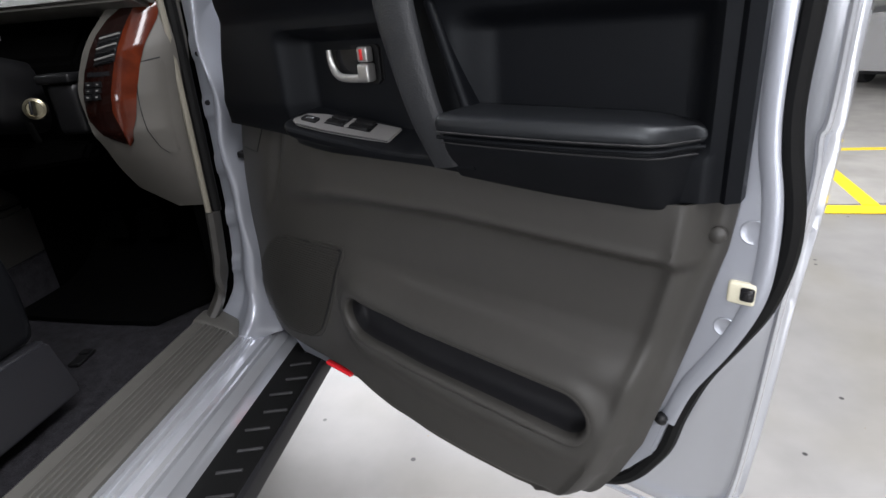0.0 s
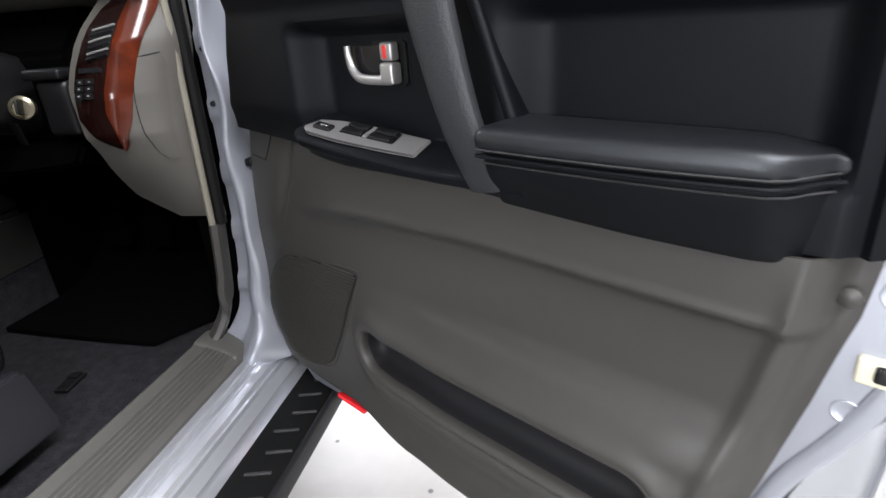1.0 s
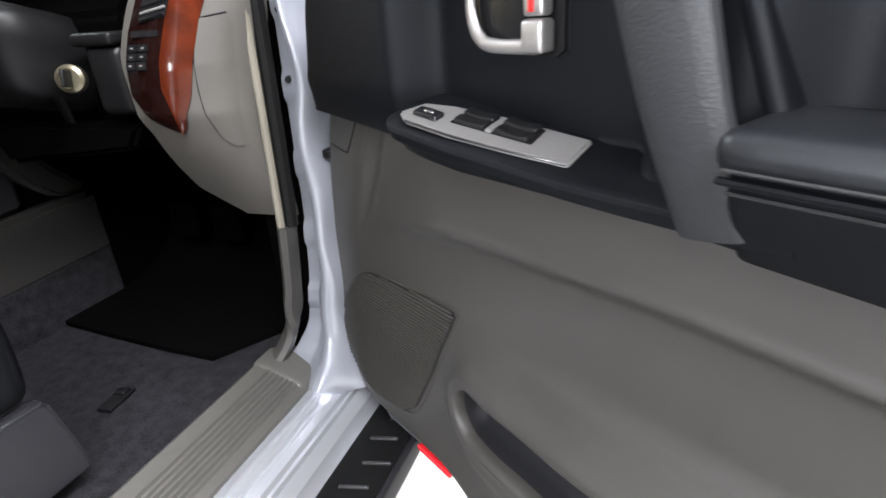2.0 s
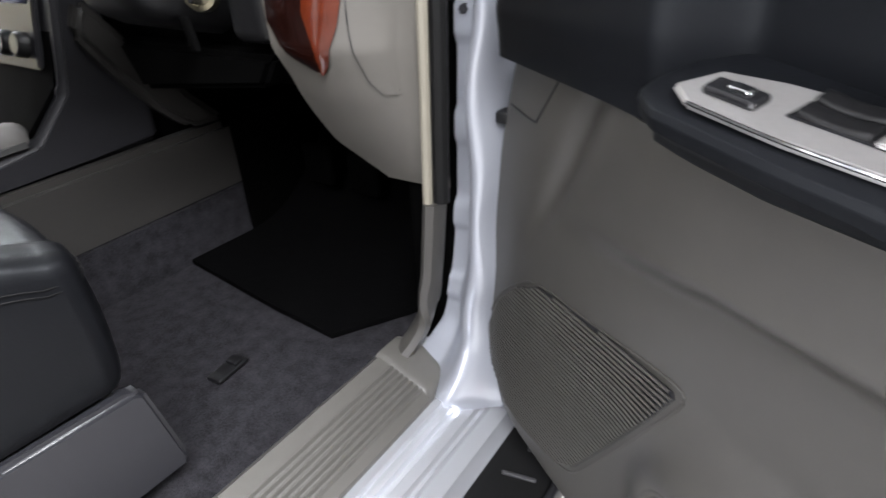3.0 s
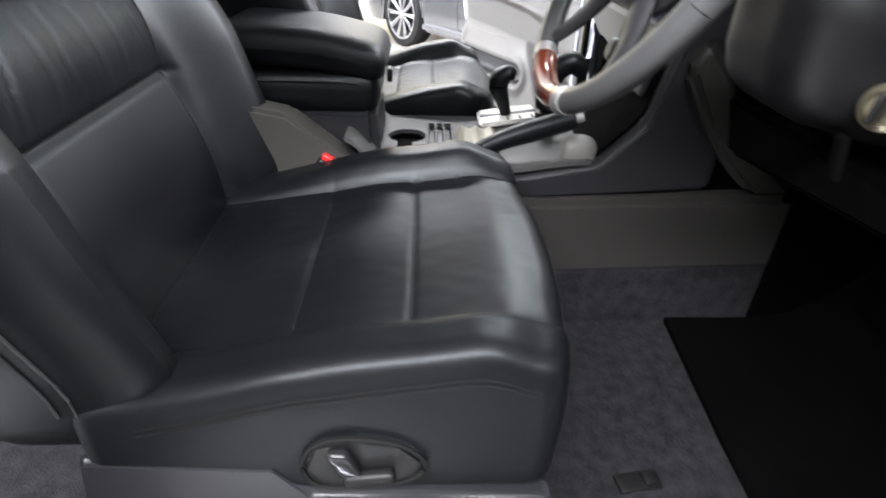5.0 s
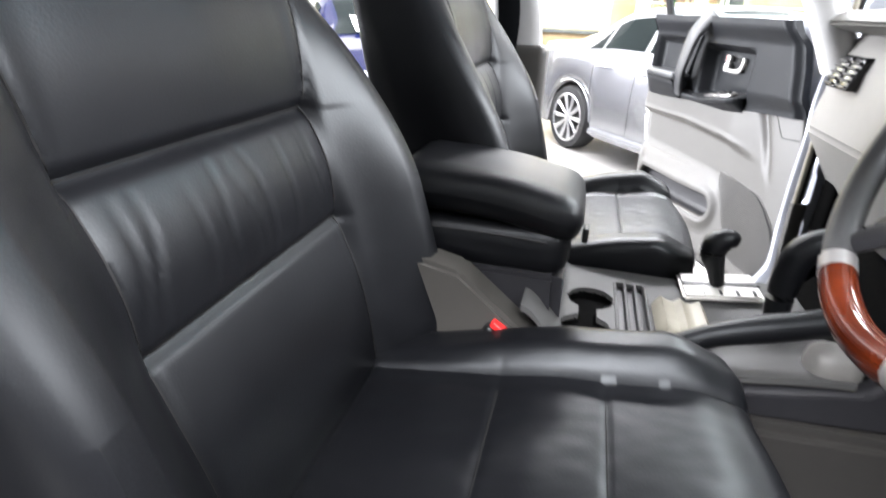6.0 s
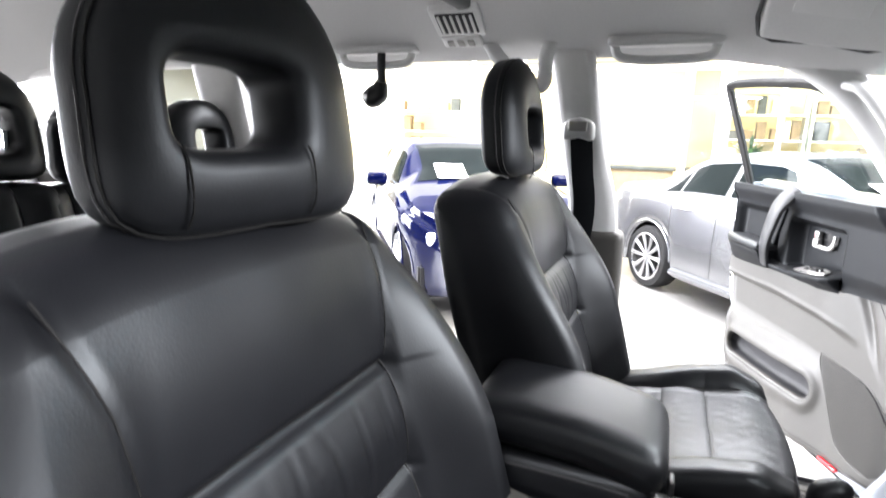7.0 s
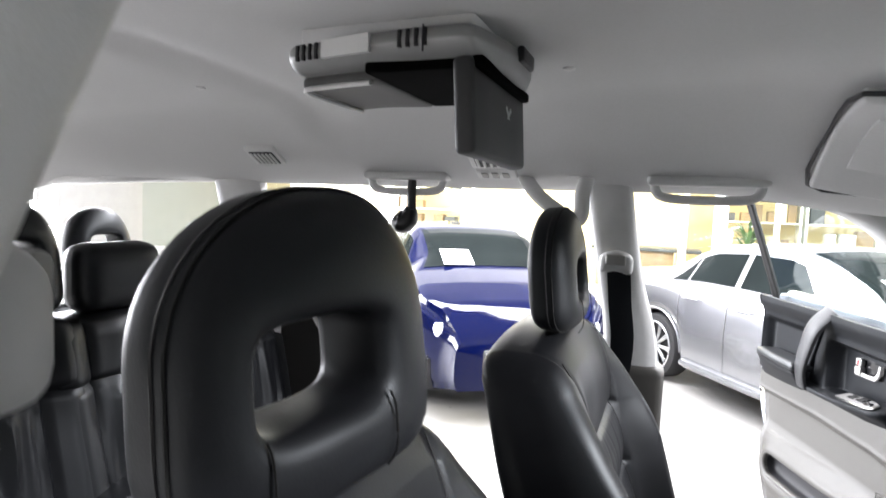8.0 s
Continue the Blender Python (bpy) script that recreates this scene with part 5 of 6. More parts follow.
    part("gear_knob", tube([(-0.090, -0.247, 0.842), (-0.089, -0.256, 0.868), (-0.088, -0.264, 0.890), (-0.088, -0.262, 0.906), (-0.088, -0.248, 0.915), (-0.088, -0.236, 0.912)], [0.010, 0.013, 0.018, 0.019, 0.016, 0.009], 14), LEATHER, t, "black leather gear knob")
    part("transfer_lever", tube([(0.0, -0.190, 0.83), (0.0, -0.194, 0.875), (0.0, -0.192, 0.915), (0.0, -0.184, 0.943), (0.0, -0.160, 0.957), (0.0, -0.140, 0.945)], [0.014, 0.017, 0.019, 0.020, 0.019, 0.014], 14), LEATHER, t, "black hooked transfer lever")
    part("lever_cap", tube([(0.0, -0.172, 0.957), (0.0, -0.158, 0.9635), (0.0, -0.146, 0.956)], 0.0150, 10, flat=0.6), SILVERPLASTIC, t, "silver lever cap")
    part("brake_boot", soft_box((-0.030, -0.345, 0.815), (0.066, -0.272, 0.838), 0.012, (6, 6, 3), lambda p: Vector((p.x, p.y, p.z + 0.004 * math.sin(p.y * 260) * step(0.82, 0.835, p.z)))), CREAM, t, "cream handbrake boot")
    part("handbrake", tube([(0.088, -0.325, 0.828), (0.088, -0.285, 0.852), (0.088, -0.23, 0.872), (0.088, -0.165, 0.893)], [0.014, 0.015, 0.018, 0.017], 12), LEATHER, t, "black leather handbrake lever")
    part("brake_button", tube([(0.088, -0.167, 0.892), (0.088, -0.152, 0.897)], 0.008, 10, k=1), SILVERPLASTIC, t, "silver handbrake button")
    part("side_cap", soft_box((0.070, -0.185, 0.815), (0.122, -0.125, 0.868), 0.022, (5, 5, 5)), PASSDASH, t, "pale console side cap")
    part("stack_core", soft_box((-0.115, 0.02, 0.56), (0.115, 0.56, 1.15), 0.02, (2, 3, 3)), SHADEBLACK, t, "shade-black duct housing behind the stack")
    # flat black insert on the slope paints in the shade of a hollow
    part("stack_shade", prism([(-0.140, 0.838), (-0.072, 0.908), (-0.049, 0.985), (-0.044, 0.985), (-0.066, 0.906), (-0.134, 0.834)], -0.116, 0.116, lambda y, z, h: (h, y, z), 0.001), SHADEBLACK, t, "black sheet standing for the shaded hollow below the stack")
    # centre stack
    part("stack_panel", prism([(-0.09, 0.93), (0.09, 0.93), (0.095, 1.13), (-0.095, 1.13)], -0.004, 0.006, lambda x, z, h: (x, float(np.interp(z, [0.9, 1.0, 1.13], [-0.075, -0.052, -0.02])) - h, z), 0.003), GREYPLASTIC, t, "dark grey centre stack panel")
    for i in range(3):
        m = Matrix.Translation((-0.06 + i * 0.06, -0.068, 0.965)) @ Matrix.Rotation(radians(75), 4, "X")
        part("heater_knob", lathe([(0.020, 0), (0.019, 0.012), (0.015, 0.016)], 20, m), BLACKPLASTIC, t, "black heater knob")
    part("radio", soft_box((-0.085, -0.052, 1.01), (0.085, -0.03, 1.075), 0.006, (3, 2, 3)), GLOSSBLACK, t, "black radio face")
    return t


console()
bk = thing("seat_belt_buckle", "black belt buckle with a red release button", "belt buckle")
part("buckle_body", moved(soft_box((-0.012, -0.022, -0.055), (0.012, 0.022, 0.0), 0.006, (2, 3, 4)), Matrix.Translation((0.136, -0.538, 0.834)) @ Matrix.Rotation(radians(-32), 4, "X")), BLACKPLASTIC, bk)
part("release_button", moved(soft_box((-0.008, -0.018, -0.004), (0.008, 0.018, 0.006), 0.003, (2, 3, 2)), Matrix.Translation((0.136, -0.538, 0.836)) @ Matrix.Rotation(radians(-32), 4, "X")), RED, bk, "red release button")


# ---- roof, pillars and fittings ----
def roof_z(x, y):
    z = 1.706 - 0.027 * (x / 0.5) ** 2 - 0.122 * step(0.30, 0.66, abs(x)) - 0.045 * step(-0.55, -0.12, y) - 0.08 * step(-2.5, -3.05, y)
    z += 0.012 * step(0.50, 0.40, abs(x)) * bump1(y + 1.35, 0.05)
    return z


tagged(part("headlining", sheet(lambda u, v, d: (u, v, roof_z(u, v) - d), np.linspace(-0.66, 0.66, 60), np.linspace(-3.05, -0.12, 90), 0.03), LINING), "pale grey woven roof lining", "ceiling", kind="structure")
tagged(part("roof_skin", soft_box((-0.72, -3.12, 1.76), (0.72, -0.05, 1.80), 0.018, (4, 6, 1)), PAINT), "silver painted car roof", "car roof", kind="structure")
for sx, front in ((-1, ((-0.33, 1.556), (-0.22, 1.510), (-0.13, 1.425), (-0.06, 1.330), (0.01, 1.225), (0.07, 1.12))), (1, ((-0.25, 1.545), (-0.02, 1.475), (0.18, 1.355), (0.36, 1.21)))):
    tagged(part("roof_rail", tube([(sx * 0.668, -3.05, 1.535), (sx * 0.664, -2.0, 1.572), (sx * 0.660, -1.0, 1.582), (sx * 0.658, -0.5, 1.575)] + [(sx * (0.660 + 0.020 * i), y, z) for i, (y, z) in enumerate(front)], 0.042, 12, flat=0.9), PILLAR), "light grey trimmed roof side rail", "pillar", kind="structure")


def pillar(name, label, side, pts, wid):
    t = thing(name, label, "car pillar", "door pillars")
    bm = bmesh.new()
    rings = []
    for (x, y, z), w in zip(smooth_path(pts, 5), np.interp(np.linspace(0, 1, 5 * (len(pts) - 1) + 1), np.linspace(0, 1, len(wid)), wid)):
        ring = []
        for k in range(16):
            a = 2 * math.pi * k / 16
            c, s = math.cos(a), math.sin(a)
            ring.append(bm.verts.new((side * (x + 0.028 * math.copysign(abs(c) ** 0.6, c)), y + w / 2 * math.copysign(abs(s) ** 0.6, s), z)))
        rings.append(ring)
    for A, B in zip(rings, rings[1:]):
        for k in range(16):
            bm.faces.new((A[k], A[(k + 1) % 16], B[(k + 1) % 16], B[k]))
    bm.faces.new(rings[0][::-1])
    bm.faces.new(rings[-1])
    part("pillar_trim", bm, PILLAR, t)
    return t


for side in (-1, 1):
    way = [(0.76, -0.70, 0.5), (0.755, -0.69, 0.80), (0.728, -0.665, 1.14), (0.685, -0.700, 1.36), (0.628, -0.735, 1.58)] if side < 0 else [(0.77, -0.80, 0.5), (0.765, -0.79, 0.80), (0.715, -0.775, 1.14), (0.640, -0.768, 1.40), (0.558, -0.765, 1.60)]
    b = pillar("centre_pillar", "light grey trimmed centre pillar with a black seat belt", side, way, [0.20, 0.16, 0.125, 0.10, 0.105] if side < 0 else [0.20, 0.16, 0.12, 0.095, 0.095])
    ly, gx, gy, gz = (0.070, 0.652, -0.704, 1.383) if side < 0 else (-0.05, 0.580, -0.800, 1.452)
    part("lower_trim", soft_box((min(side * 0.70, side * 0.79), -0.82 + ly, 0.52), (max(side * 0.70, side * 0.79), -0.655 + ly, 1.13), 0.02, (3, 4, 8), lambda p: Vector((p.x - side * 0.012 * step(0.9, 1.15, p.z), p.y, p.z))), TAUPE, b, "taupe lower pillar trim")
    guide = part("belt_guide", soft_box((-0.026, -0.037, -0.026), (0.026, 0.037, 0.022), 0.014, (3, 5, 4), lambda p: Vector((side * gx + p.x, gy + p.y, gz + p.z - 0.010 * abs(p.y) / 0.035))), GUIDE, b, "grey plastic belt guide")
    part("guide_inset", soft_box((-0.005, -0.022, -0.012), (0.005, 0.022, 0.012), 0.004, (2, 4, 3), lambda p: Vector((side * (gx - 0.026) + p.x, gy + p.y, gz + p.z))), GREYTRIM, guide, "recessed guide face")
    part("belt_webbing", tube([(side * (gx - 0.005), gy + 0.005, gz - 0.01), (side * (gx + 0.012), gy + 0.012, gz - 0.10), (side * 0.684, gy + 0.020, 1.14), (side * 0.688, gy - 0.03, 0.85)], 0.026, 8, up=(1, 0, 0), flat=0.09), BLACKVINYL, b, "black belt webbing")
    if side > 0:
        part("belt_shroud", tube([(gx + 0.002, gy + 0.004, gz - 0.018), (gx + 0.006, gy + 0.010, gz - 0.055), (gx + 0.020, gy + 0.012, gz - 0.10)], [0.014, 0.016, 0.012], 12, flat=0.8), GUIDE, b, "pale plastic shroud below the guide")
    gp = [(side * 0.585, -0.558 + (y + 0.57) * 0.97, 1.446 + (z - 1.5) * 0.97) for y, z in ((-0.955, 1.660), (-0.945, 1.640), (-0.925, 1.605), (-0.895, 1.572), (-0.850, 1.540), (-0.815, 1.524), (-0.800, 1.535), (-0.800, 1.580), (-0.800, 1.660))]
    if side < 0:
        part("grab_handle", tube(gp, 0.017, 10, flat=0.5, up=(1, 0, 0), k=5, closed=True), PILLAR, b, "grey grab handle")
    pillar("rear_door_pillar", "light grey rear door pillar", side, [(0.76, -1.82, 0.6), (0.745, -1.80, 1.1), (0.64, -1.82, 1.62)], [0.22, 0.18, 0.18])
    pillar("tail_pillar", "light grey tail pillar beside the rear window", side, [(0.74, -2.95, 0.6), (0.72, -2.95, 1.1), (0.60, -2.98, 1.60)], [0.22, 0.2, 0.2])
    tagged(part("quarter_panel", soft_box((min(side * 0.70, side * 0.78), -3.05, 0.52), (max(side * 0.70, side * 0.78), -1.85, 1.12), 0.03, (3, 6, 4)), GREYTRIM), "grey load bay side trim", "panel", kind="structure")


def roof_handle(side, y, name):
    t = thing("roof_grab_handle", "grey folding grab handle on the roof rail", "grab handle", "grab handles")
    X = side * 0.585
    part("grip", tube([(X, y - 0.10, roof_z(X, y) - 0.005), (X + side * 0.0, y - 0.085, roof_z(X, y) - 0.034), (X, y, roof_z(X, y) - 0.040), (X, y + 0.085, roof_z(X, y) - 0.034), (X, y + 0.10, roof_z(X, y) - 0.005)], 0.010, 10), PILLAR, t)
    part("backplate", soft_box((X - 0.022, y - 0.115, roof_z(X, y) - 0.012), (X + 0.022, y + 0.115, roof_z(X, y) + 0.01), 0.01, (3, 6, 2)), PILLAR, t)
    return t


roof_handle(-1, -0.532, "front")
roof_handle(-1, -1.215, "rear")
hook = thing("hanging_hook", "black strap hook hanging from the grab handle", "hook")
part("strap", tube([(-0.575, -1.195, 1.575), (-0.568, -1.192, 1.52), (-0.566, -1.19, 1.475)], 0.012, 8, flat=0.35, up=(1, 0, 0)), BLACKPLASTIC, hook)
part("hook_ball", tube([(-0.566, -1.19, 1.480), (-0.570, -1.200, 1.455), (-0.572, -1.218, 1.445), (-0.570, -1.235, 1.457)], [0.014, 0.026, 0.030, 0.018], 14), BLACKPLASTIC, hook)


visor_z = lambda x, y: roof_z(x, y) - 0.01 * step(-0.55, -0.12, y)


def visor(side):
    t = thing("sun_visor", "grey fabric sun visor folded against the roof", "sun visor", "sun visors")
    x0, x1 = side * 0.52, side * 0.24
    part("visor_pad", soft_box((min(x0, x1), -0.37, 0.0), (max(x0, x1), -0.165, 0.022), 0.009, (10, 6, 1), lambda p: Vector((p.x, p.y, p.z + visor_z(p.x, p.y) - 0.030))), LINING, t)
    rim = [(x0, -0.37), ((x0 + x1) / 2, -0.372), (x1, -0.37), (x1, -0.27), (x1, -0.165), ((x0 + x1) / 2, -0.163), (x0, -0.165), (x0, -0.27)]
    part("visor_piping", tube([(x, y, visor_z(x, y) - 0.020) for x, y in rim], 0.004, 6, closed=True, k=3), GREYPLASTIC, t, "dark visor edge piping")
    part("visor_clip", tube([(x1 * 0.8, -0.17, visor_z(x1, -0.17) - 0.025), (x1, -0.17, visor_z(x1, -0.17) - 0.028)], 0.006, 8, k=1), PILLAR, t)
    part("visor_mirror_lid", soft_box((min(side * 0.45, side * 0.31), -0.33, -0.002), (max(side * 0.45, side * 0.31), -0.22, 0.002), 0.001, (4, 3, 1), lambda p: Vector((p.x, p.y, p.z + visor_z(p.x, p.y) - 0.031))), LINING, t)
    return t


visor(-1)
visor(1)


def roof_screen():
    t = thing("roof_screen", "silver roof-mounted screen unit with the black screen folded down", "screen")
    taper = lambda y: 1 - 0.30 * step(-0.86, -1.20, y)

    def body(p):
        return Vector((-0.045 + p.x * taper(p.y) * (1 - 0.10 * step(1.6790, 1.6490, p.z)), p.y - 0.030 * (p.x / 0.13) ** 2 * step(-0.95, -0.80, p.y), p.z))
    near = lambda y, z, out=0.0: Vector((-0.045 + 0.1305 * taper(y) + out, y, z))
    part("housing", soft_box((-0.130, -1.088, 1.6530), (0.130, -0.785, 1.6920), 0.018, (12, 18, 4), body), HOUSING, t, "silver screen housing")
    part("housing_joint", tube([near(-0.872, z, 0.0004) for z in (1.6590, 1.6730, 1.6890)], 0.0012, 5, k=3), GREYPLASTIC, t, "fine joint across the housing")
    part("tray", soft_box((-0.100, -1.080, 1.6410), (0.100, -0.955, 1.6580), 0.006, (6, 8, 1), lambda p: Vector((-0.052 + p.x * taper(p.y), p.y, p.z - 0.010 * step(-1.02, -1.15, p.y)))), CONSOLETOP, t, "grey recessed screen tray")
    part("tray_edge", tube([(-0.052 + x * taper(y), y, 1.6390 - 0.010 * step(-1.02, -1.15, y)) for x, y in ((0.098, -0.965), (0.098, -1.04), (0.096, -1.076), (0.0, -1.080), (-0.096, -1.076))], 0.0035, 6, k=4), PILLAR, t, "pale tray edge")
    part("screen_bay", soft_box((-0.155, -0.960, 1.6440), (0.065, -0.805, 1.6580), 0.004, (4, 4, 1)), SHADEBLACK, t, "black screen bay")
    part("hinge", tube([(-0.150, -0.832, 1.6510), (0.060, -0.832, 1.6510)], 0.009, 12, k=1), BLACKPLASTIC, t, "black screen hinge")
    scr = part("folding_screen", moved(soft_box((-0.165, -0.012, -0.112), (0.072, 0.014, 0.0), 0.008, (4, 2, 4)), Matrix.Translation((0.0, -0.830, 1.6570)) @ Matrix.Rotation(radians(4), 4, "X")), SCREENMAT, t, "matte black folded screen")
    for a in (45, -45):
        m = Matrix.Translation((-0.075, -0.8135, 1.6110)) @ Matrix.Rotation(radians(90), 4, "X") @ Matrix.Rotation(radians(a), 4, "Z")
        part("emblem", moved(soft_box((-0.016, -0.0030, -0.001), (0.016, 0.0030, 0.001), 0.0008, (2, 1, 1)), m), SILVERPLASTIC, scr, "small grey emblem")
    part("lamp_lens", sheet(lambda y, z, d: near(y, z, 0.003 + d), np.linspace(-1.020, -0.945, 8), np.linspace(1.6650, 1.6870, 4), 0.006), PILLAR, t, "frosted lamp lens")
    for i in range(4):
        for y0 in (-0.905, -1.066):
            y = y0 + i * 0.011
            part("slot", sheet(lambda a, z, d: near(y + a, z, 0.0012 + d), [0.0, 0.004], np.linspace(1.6660, 1.6860, 3), 0.004), BLACKPLASTIC, t, "dark sound slot")
    part("release_button", soft_box((-0.075, -0.7895, 1.6690), (-0.015, -0.780, 1.6890), 0.004, (3, 1, 2)), BLACKPLASTIC, t, "dark release catch")
    part("mount_plinth", soft_box((-0.150, -1.060, 1.680), (0.060, -0.820, roof_z(-0.045, -0.94) + 0.004), 0.006, (3, 3, 2)), LINING, t, "grey mounting plinth")
    return t


roof_screen()


def roof_vent(x, y, wx, wy, slots):
    t = thing("roof_vent", "grey slatted roof vent", "vent", "roof vents")
    z = lambda a, b: roof_z(a, b)
    part("vent_rim", soft_box((x - wx, y - wy, -0.012), (x + wx, y + wy, 0.006), 0.004, (4, 4, 1), lambda p: Vector((p.x, p.y, p.z + z(p.x, p.y)))), PILLAR, t)
    part("vent_core", soft_box((x - wx * 0.72, y - wy * 0.78, -0.0145), (x + wx * 0.72, y + wy * 0.78, -0.005), 0.002, (4, 4, 1), lambda p: Vector((p.x, p.y, p.z + z(p.x, p.y)))), GREYPLASTIC, t)
    for i in range(slots):
        yy = y - wy * 0.65 + i * wy * 1.3 / max(1, slots - 1)
        part("vent_slat", soft_box((x - wx * 0.66, yy - 0.003, -0.018), (x + wx * 0.66, yy + 0.003, -0.012), 0.001, (3, 1, 1), lambda p: Vector((p.x, p.y, p.z + z(p.x, p.y)))), PILLAR, t)
    return t


roof_vent(-0.50, -0.965, 0.035, 0.058, 6)
roof_vent(-0.50, -1.59, 0.028, 0.048, 6)
sw = thing("roof_switch_panel", "small grey roof switch panel", "switch panel")
part("panel", soft_box((-0.575, -1.02, -0.010), (-0.540, -0.925, 0.004), 0.004, (3, 4, 1), lambda p: Vector((p.x, p.y, p.z + roof_z(p.x, p.y)))), PILLAR, sw)
for i in range(3):
    part("switch", soft_box((-0.567, -1.008 + i * 0.025, -0.0125), (-0.550, -0.992 + i * 0.025, -0.008), 0.001, (1, 1, 1), lambda p: Vector((p.x, p.y, p.z + roof_z(p.x, p.y)))), GREYTRIM, sw)
for x, y in ((-0.19, -0.755), (0.24, -1.05), (0.08, -1.53), (-0.18, -1.48), (0.31, -0.72)):
    c = thing("roof_clip", "round grey roof lining clip", "clip", "roof clips")
    part("clip_head", lathe([(0.004, -0.004), (0.009, -0.002), (0.010, 0.002)], 14, Matrix.Translation((x, y, roof_z(x, y)))), PILLAR, c)
dome = thing("rear_dome_lamp", "round pale dome lamp at the rear of the roof", "lamp")
part("lens", lathe([(0.03, -0.026), (0.07, -0.02), (0.085, -0.004), (0.09, 0.004)], 24, Matrix.Translation((-0.20, -2.45, roof_z(-0.2, -2.45)))), WHITEPLASTIC, dome)

grip = thing("pillar_grab_handle", "pale grey grab handle on the windscreen pillar", "grab handle")
part("grip", tube([(-0.655, -0.190, 1.475), (-0.630, -0.165, 1.462), (-0.628, -0.125, 1.410), (-0.632, -0.085, 1.345), (-0.665, -0.070, 1.325)], [0.012, 0.014, 0.013, 0.014, 0.012], 12, flat=0.8), PILLAR, grip)

# ---- windscreen with its tinted band ----
ws = thing("windscreen", "clear car windscreen with a teal tinted top band", "windscreen")
wfn = lambda a, b, d: (a * (0.62 + 0.10 * b), -0.15 + 0.38 * b - 0.07 * a * a * (1 - 0.4 * b), 1.625 - 0.36 * b - 0.06 * a * a + d)
g1 = part("screen_glass", sheet(wfn, np.linspace(-1, 1, 16), np.linspace(0.14, 1, 10), 0.005), GLASS, ws, "clear screen glass")
g2 = part("tint_band", sheet(wfn, np.linspace(-1, 1, 16), np.linspace(0.0, 0.14, 4), 0.005), TINT, ws, "teal tinted band")
g1.visible_shadow = g2.visible_shadow = False


# ---- outside the car: the hall's far side ----
SILVERCAR = mat("silver_car_paint", (0.32, 0.325, 0.34), 0.24, 0.75, 0.01, 400, 0, 1, 0.8, even=True)
BLUECAR = mat("deep_blue_car_paint", (0.0005, 0.0016, 0.0180), 0.07, 0.0, 0.01, 400, 0, 1, 0.0, 0.20, even=True)
GREYCAR = mat("grey_green_car_paint", (0.20, 0.23, 0.22), 0.3, 0.3, 0.01, 400, 0, 1, 0.8, even=True)
TYRE = mat("tyre_rubber", (0.015, 0.015, 0.016), 0.8, 0, 0.15, 30, 0.1)
RIM = mat("alloy_rim", (0.55, 0.55, 0.56), 0.3, 0.8, 0.05, 20, 0)
WINDOWGLASS = mat("dark_car_window", (0.0055, 0.0075, 0.0075), 0.05, 0, 0.2, 3, 0, 1, 0.0, 0.05, even=True)
LENS = mat("headlamp_lens", (0.6, 0.62, 0.64), 0.08, 0.3, 0.05, 30, 0, 1, 1.0)
TAILLENS = mat("tail_lamp_red", (0.35, 0.01, 0.01), 0.1, 0, 0.05, 30, 0, 1, 1.0)
PAPER = mat("white_paper", (0.85, 0.85, 0.84), 0.8, 0, 0.02)
YELLOW = mat("yellow_floor_paint", (0.80, 0.58, 0.02), 0.5, 0, 0.15, 20, 0.1, 80)
CREAMWALL = mat("cream_showroom_wall", (0.80, 0.66, 0.40), 0.7, 0, 0.06, 2, 0.03)
BROWN = mat("brown_goods", (0.22, 0.14, 0.07), 0.6, 0, 0.3, 9, 0.1)
DARKGOODS = mat("dark_goods", (0.05, 0.05, 0.05), 0.5, 0, 0.3, 9, 0.1)
WHITEFRAME = mat("white_frame_paint", (0.82, 0.82, 0.80), 0.4, 0, 0.03)
CORRUGATED = mat("corrugated_steel", (0.50, 0.51, 0.47), 0.5, 0.3, 0.08, 3, 0.05)
CONCRETE = mat("grey_concrete", (0.30, 0.29, 0.27), 0.55, 0, 0.22, 5, 0.15, 90)
GREEN = mat("green_sign_paint", (0.02, 0.30, 0.10), 0.5)
LEAF = mat("plant_leaf", (0.06, 0.12, 0.03), 0.6, 0, 0.3, 30, 0.1)


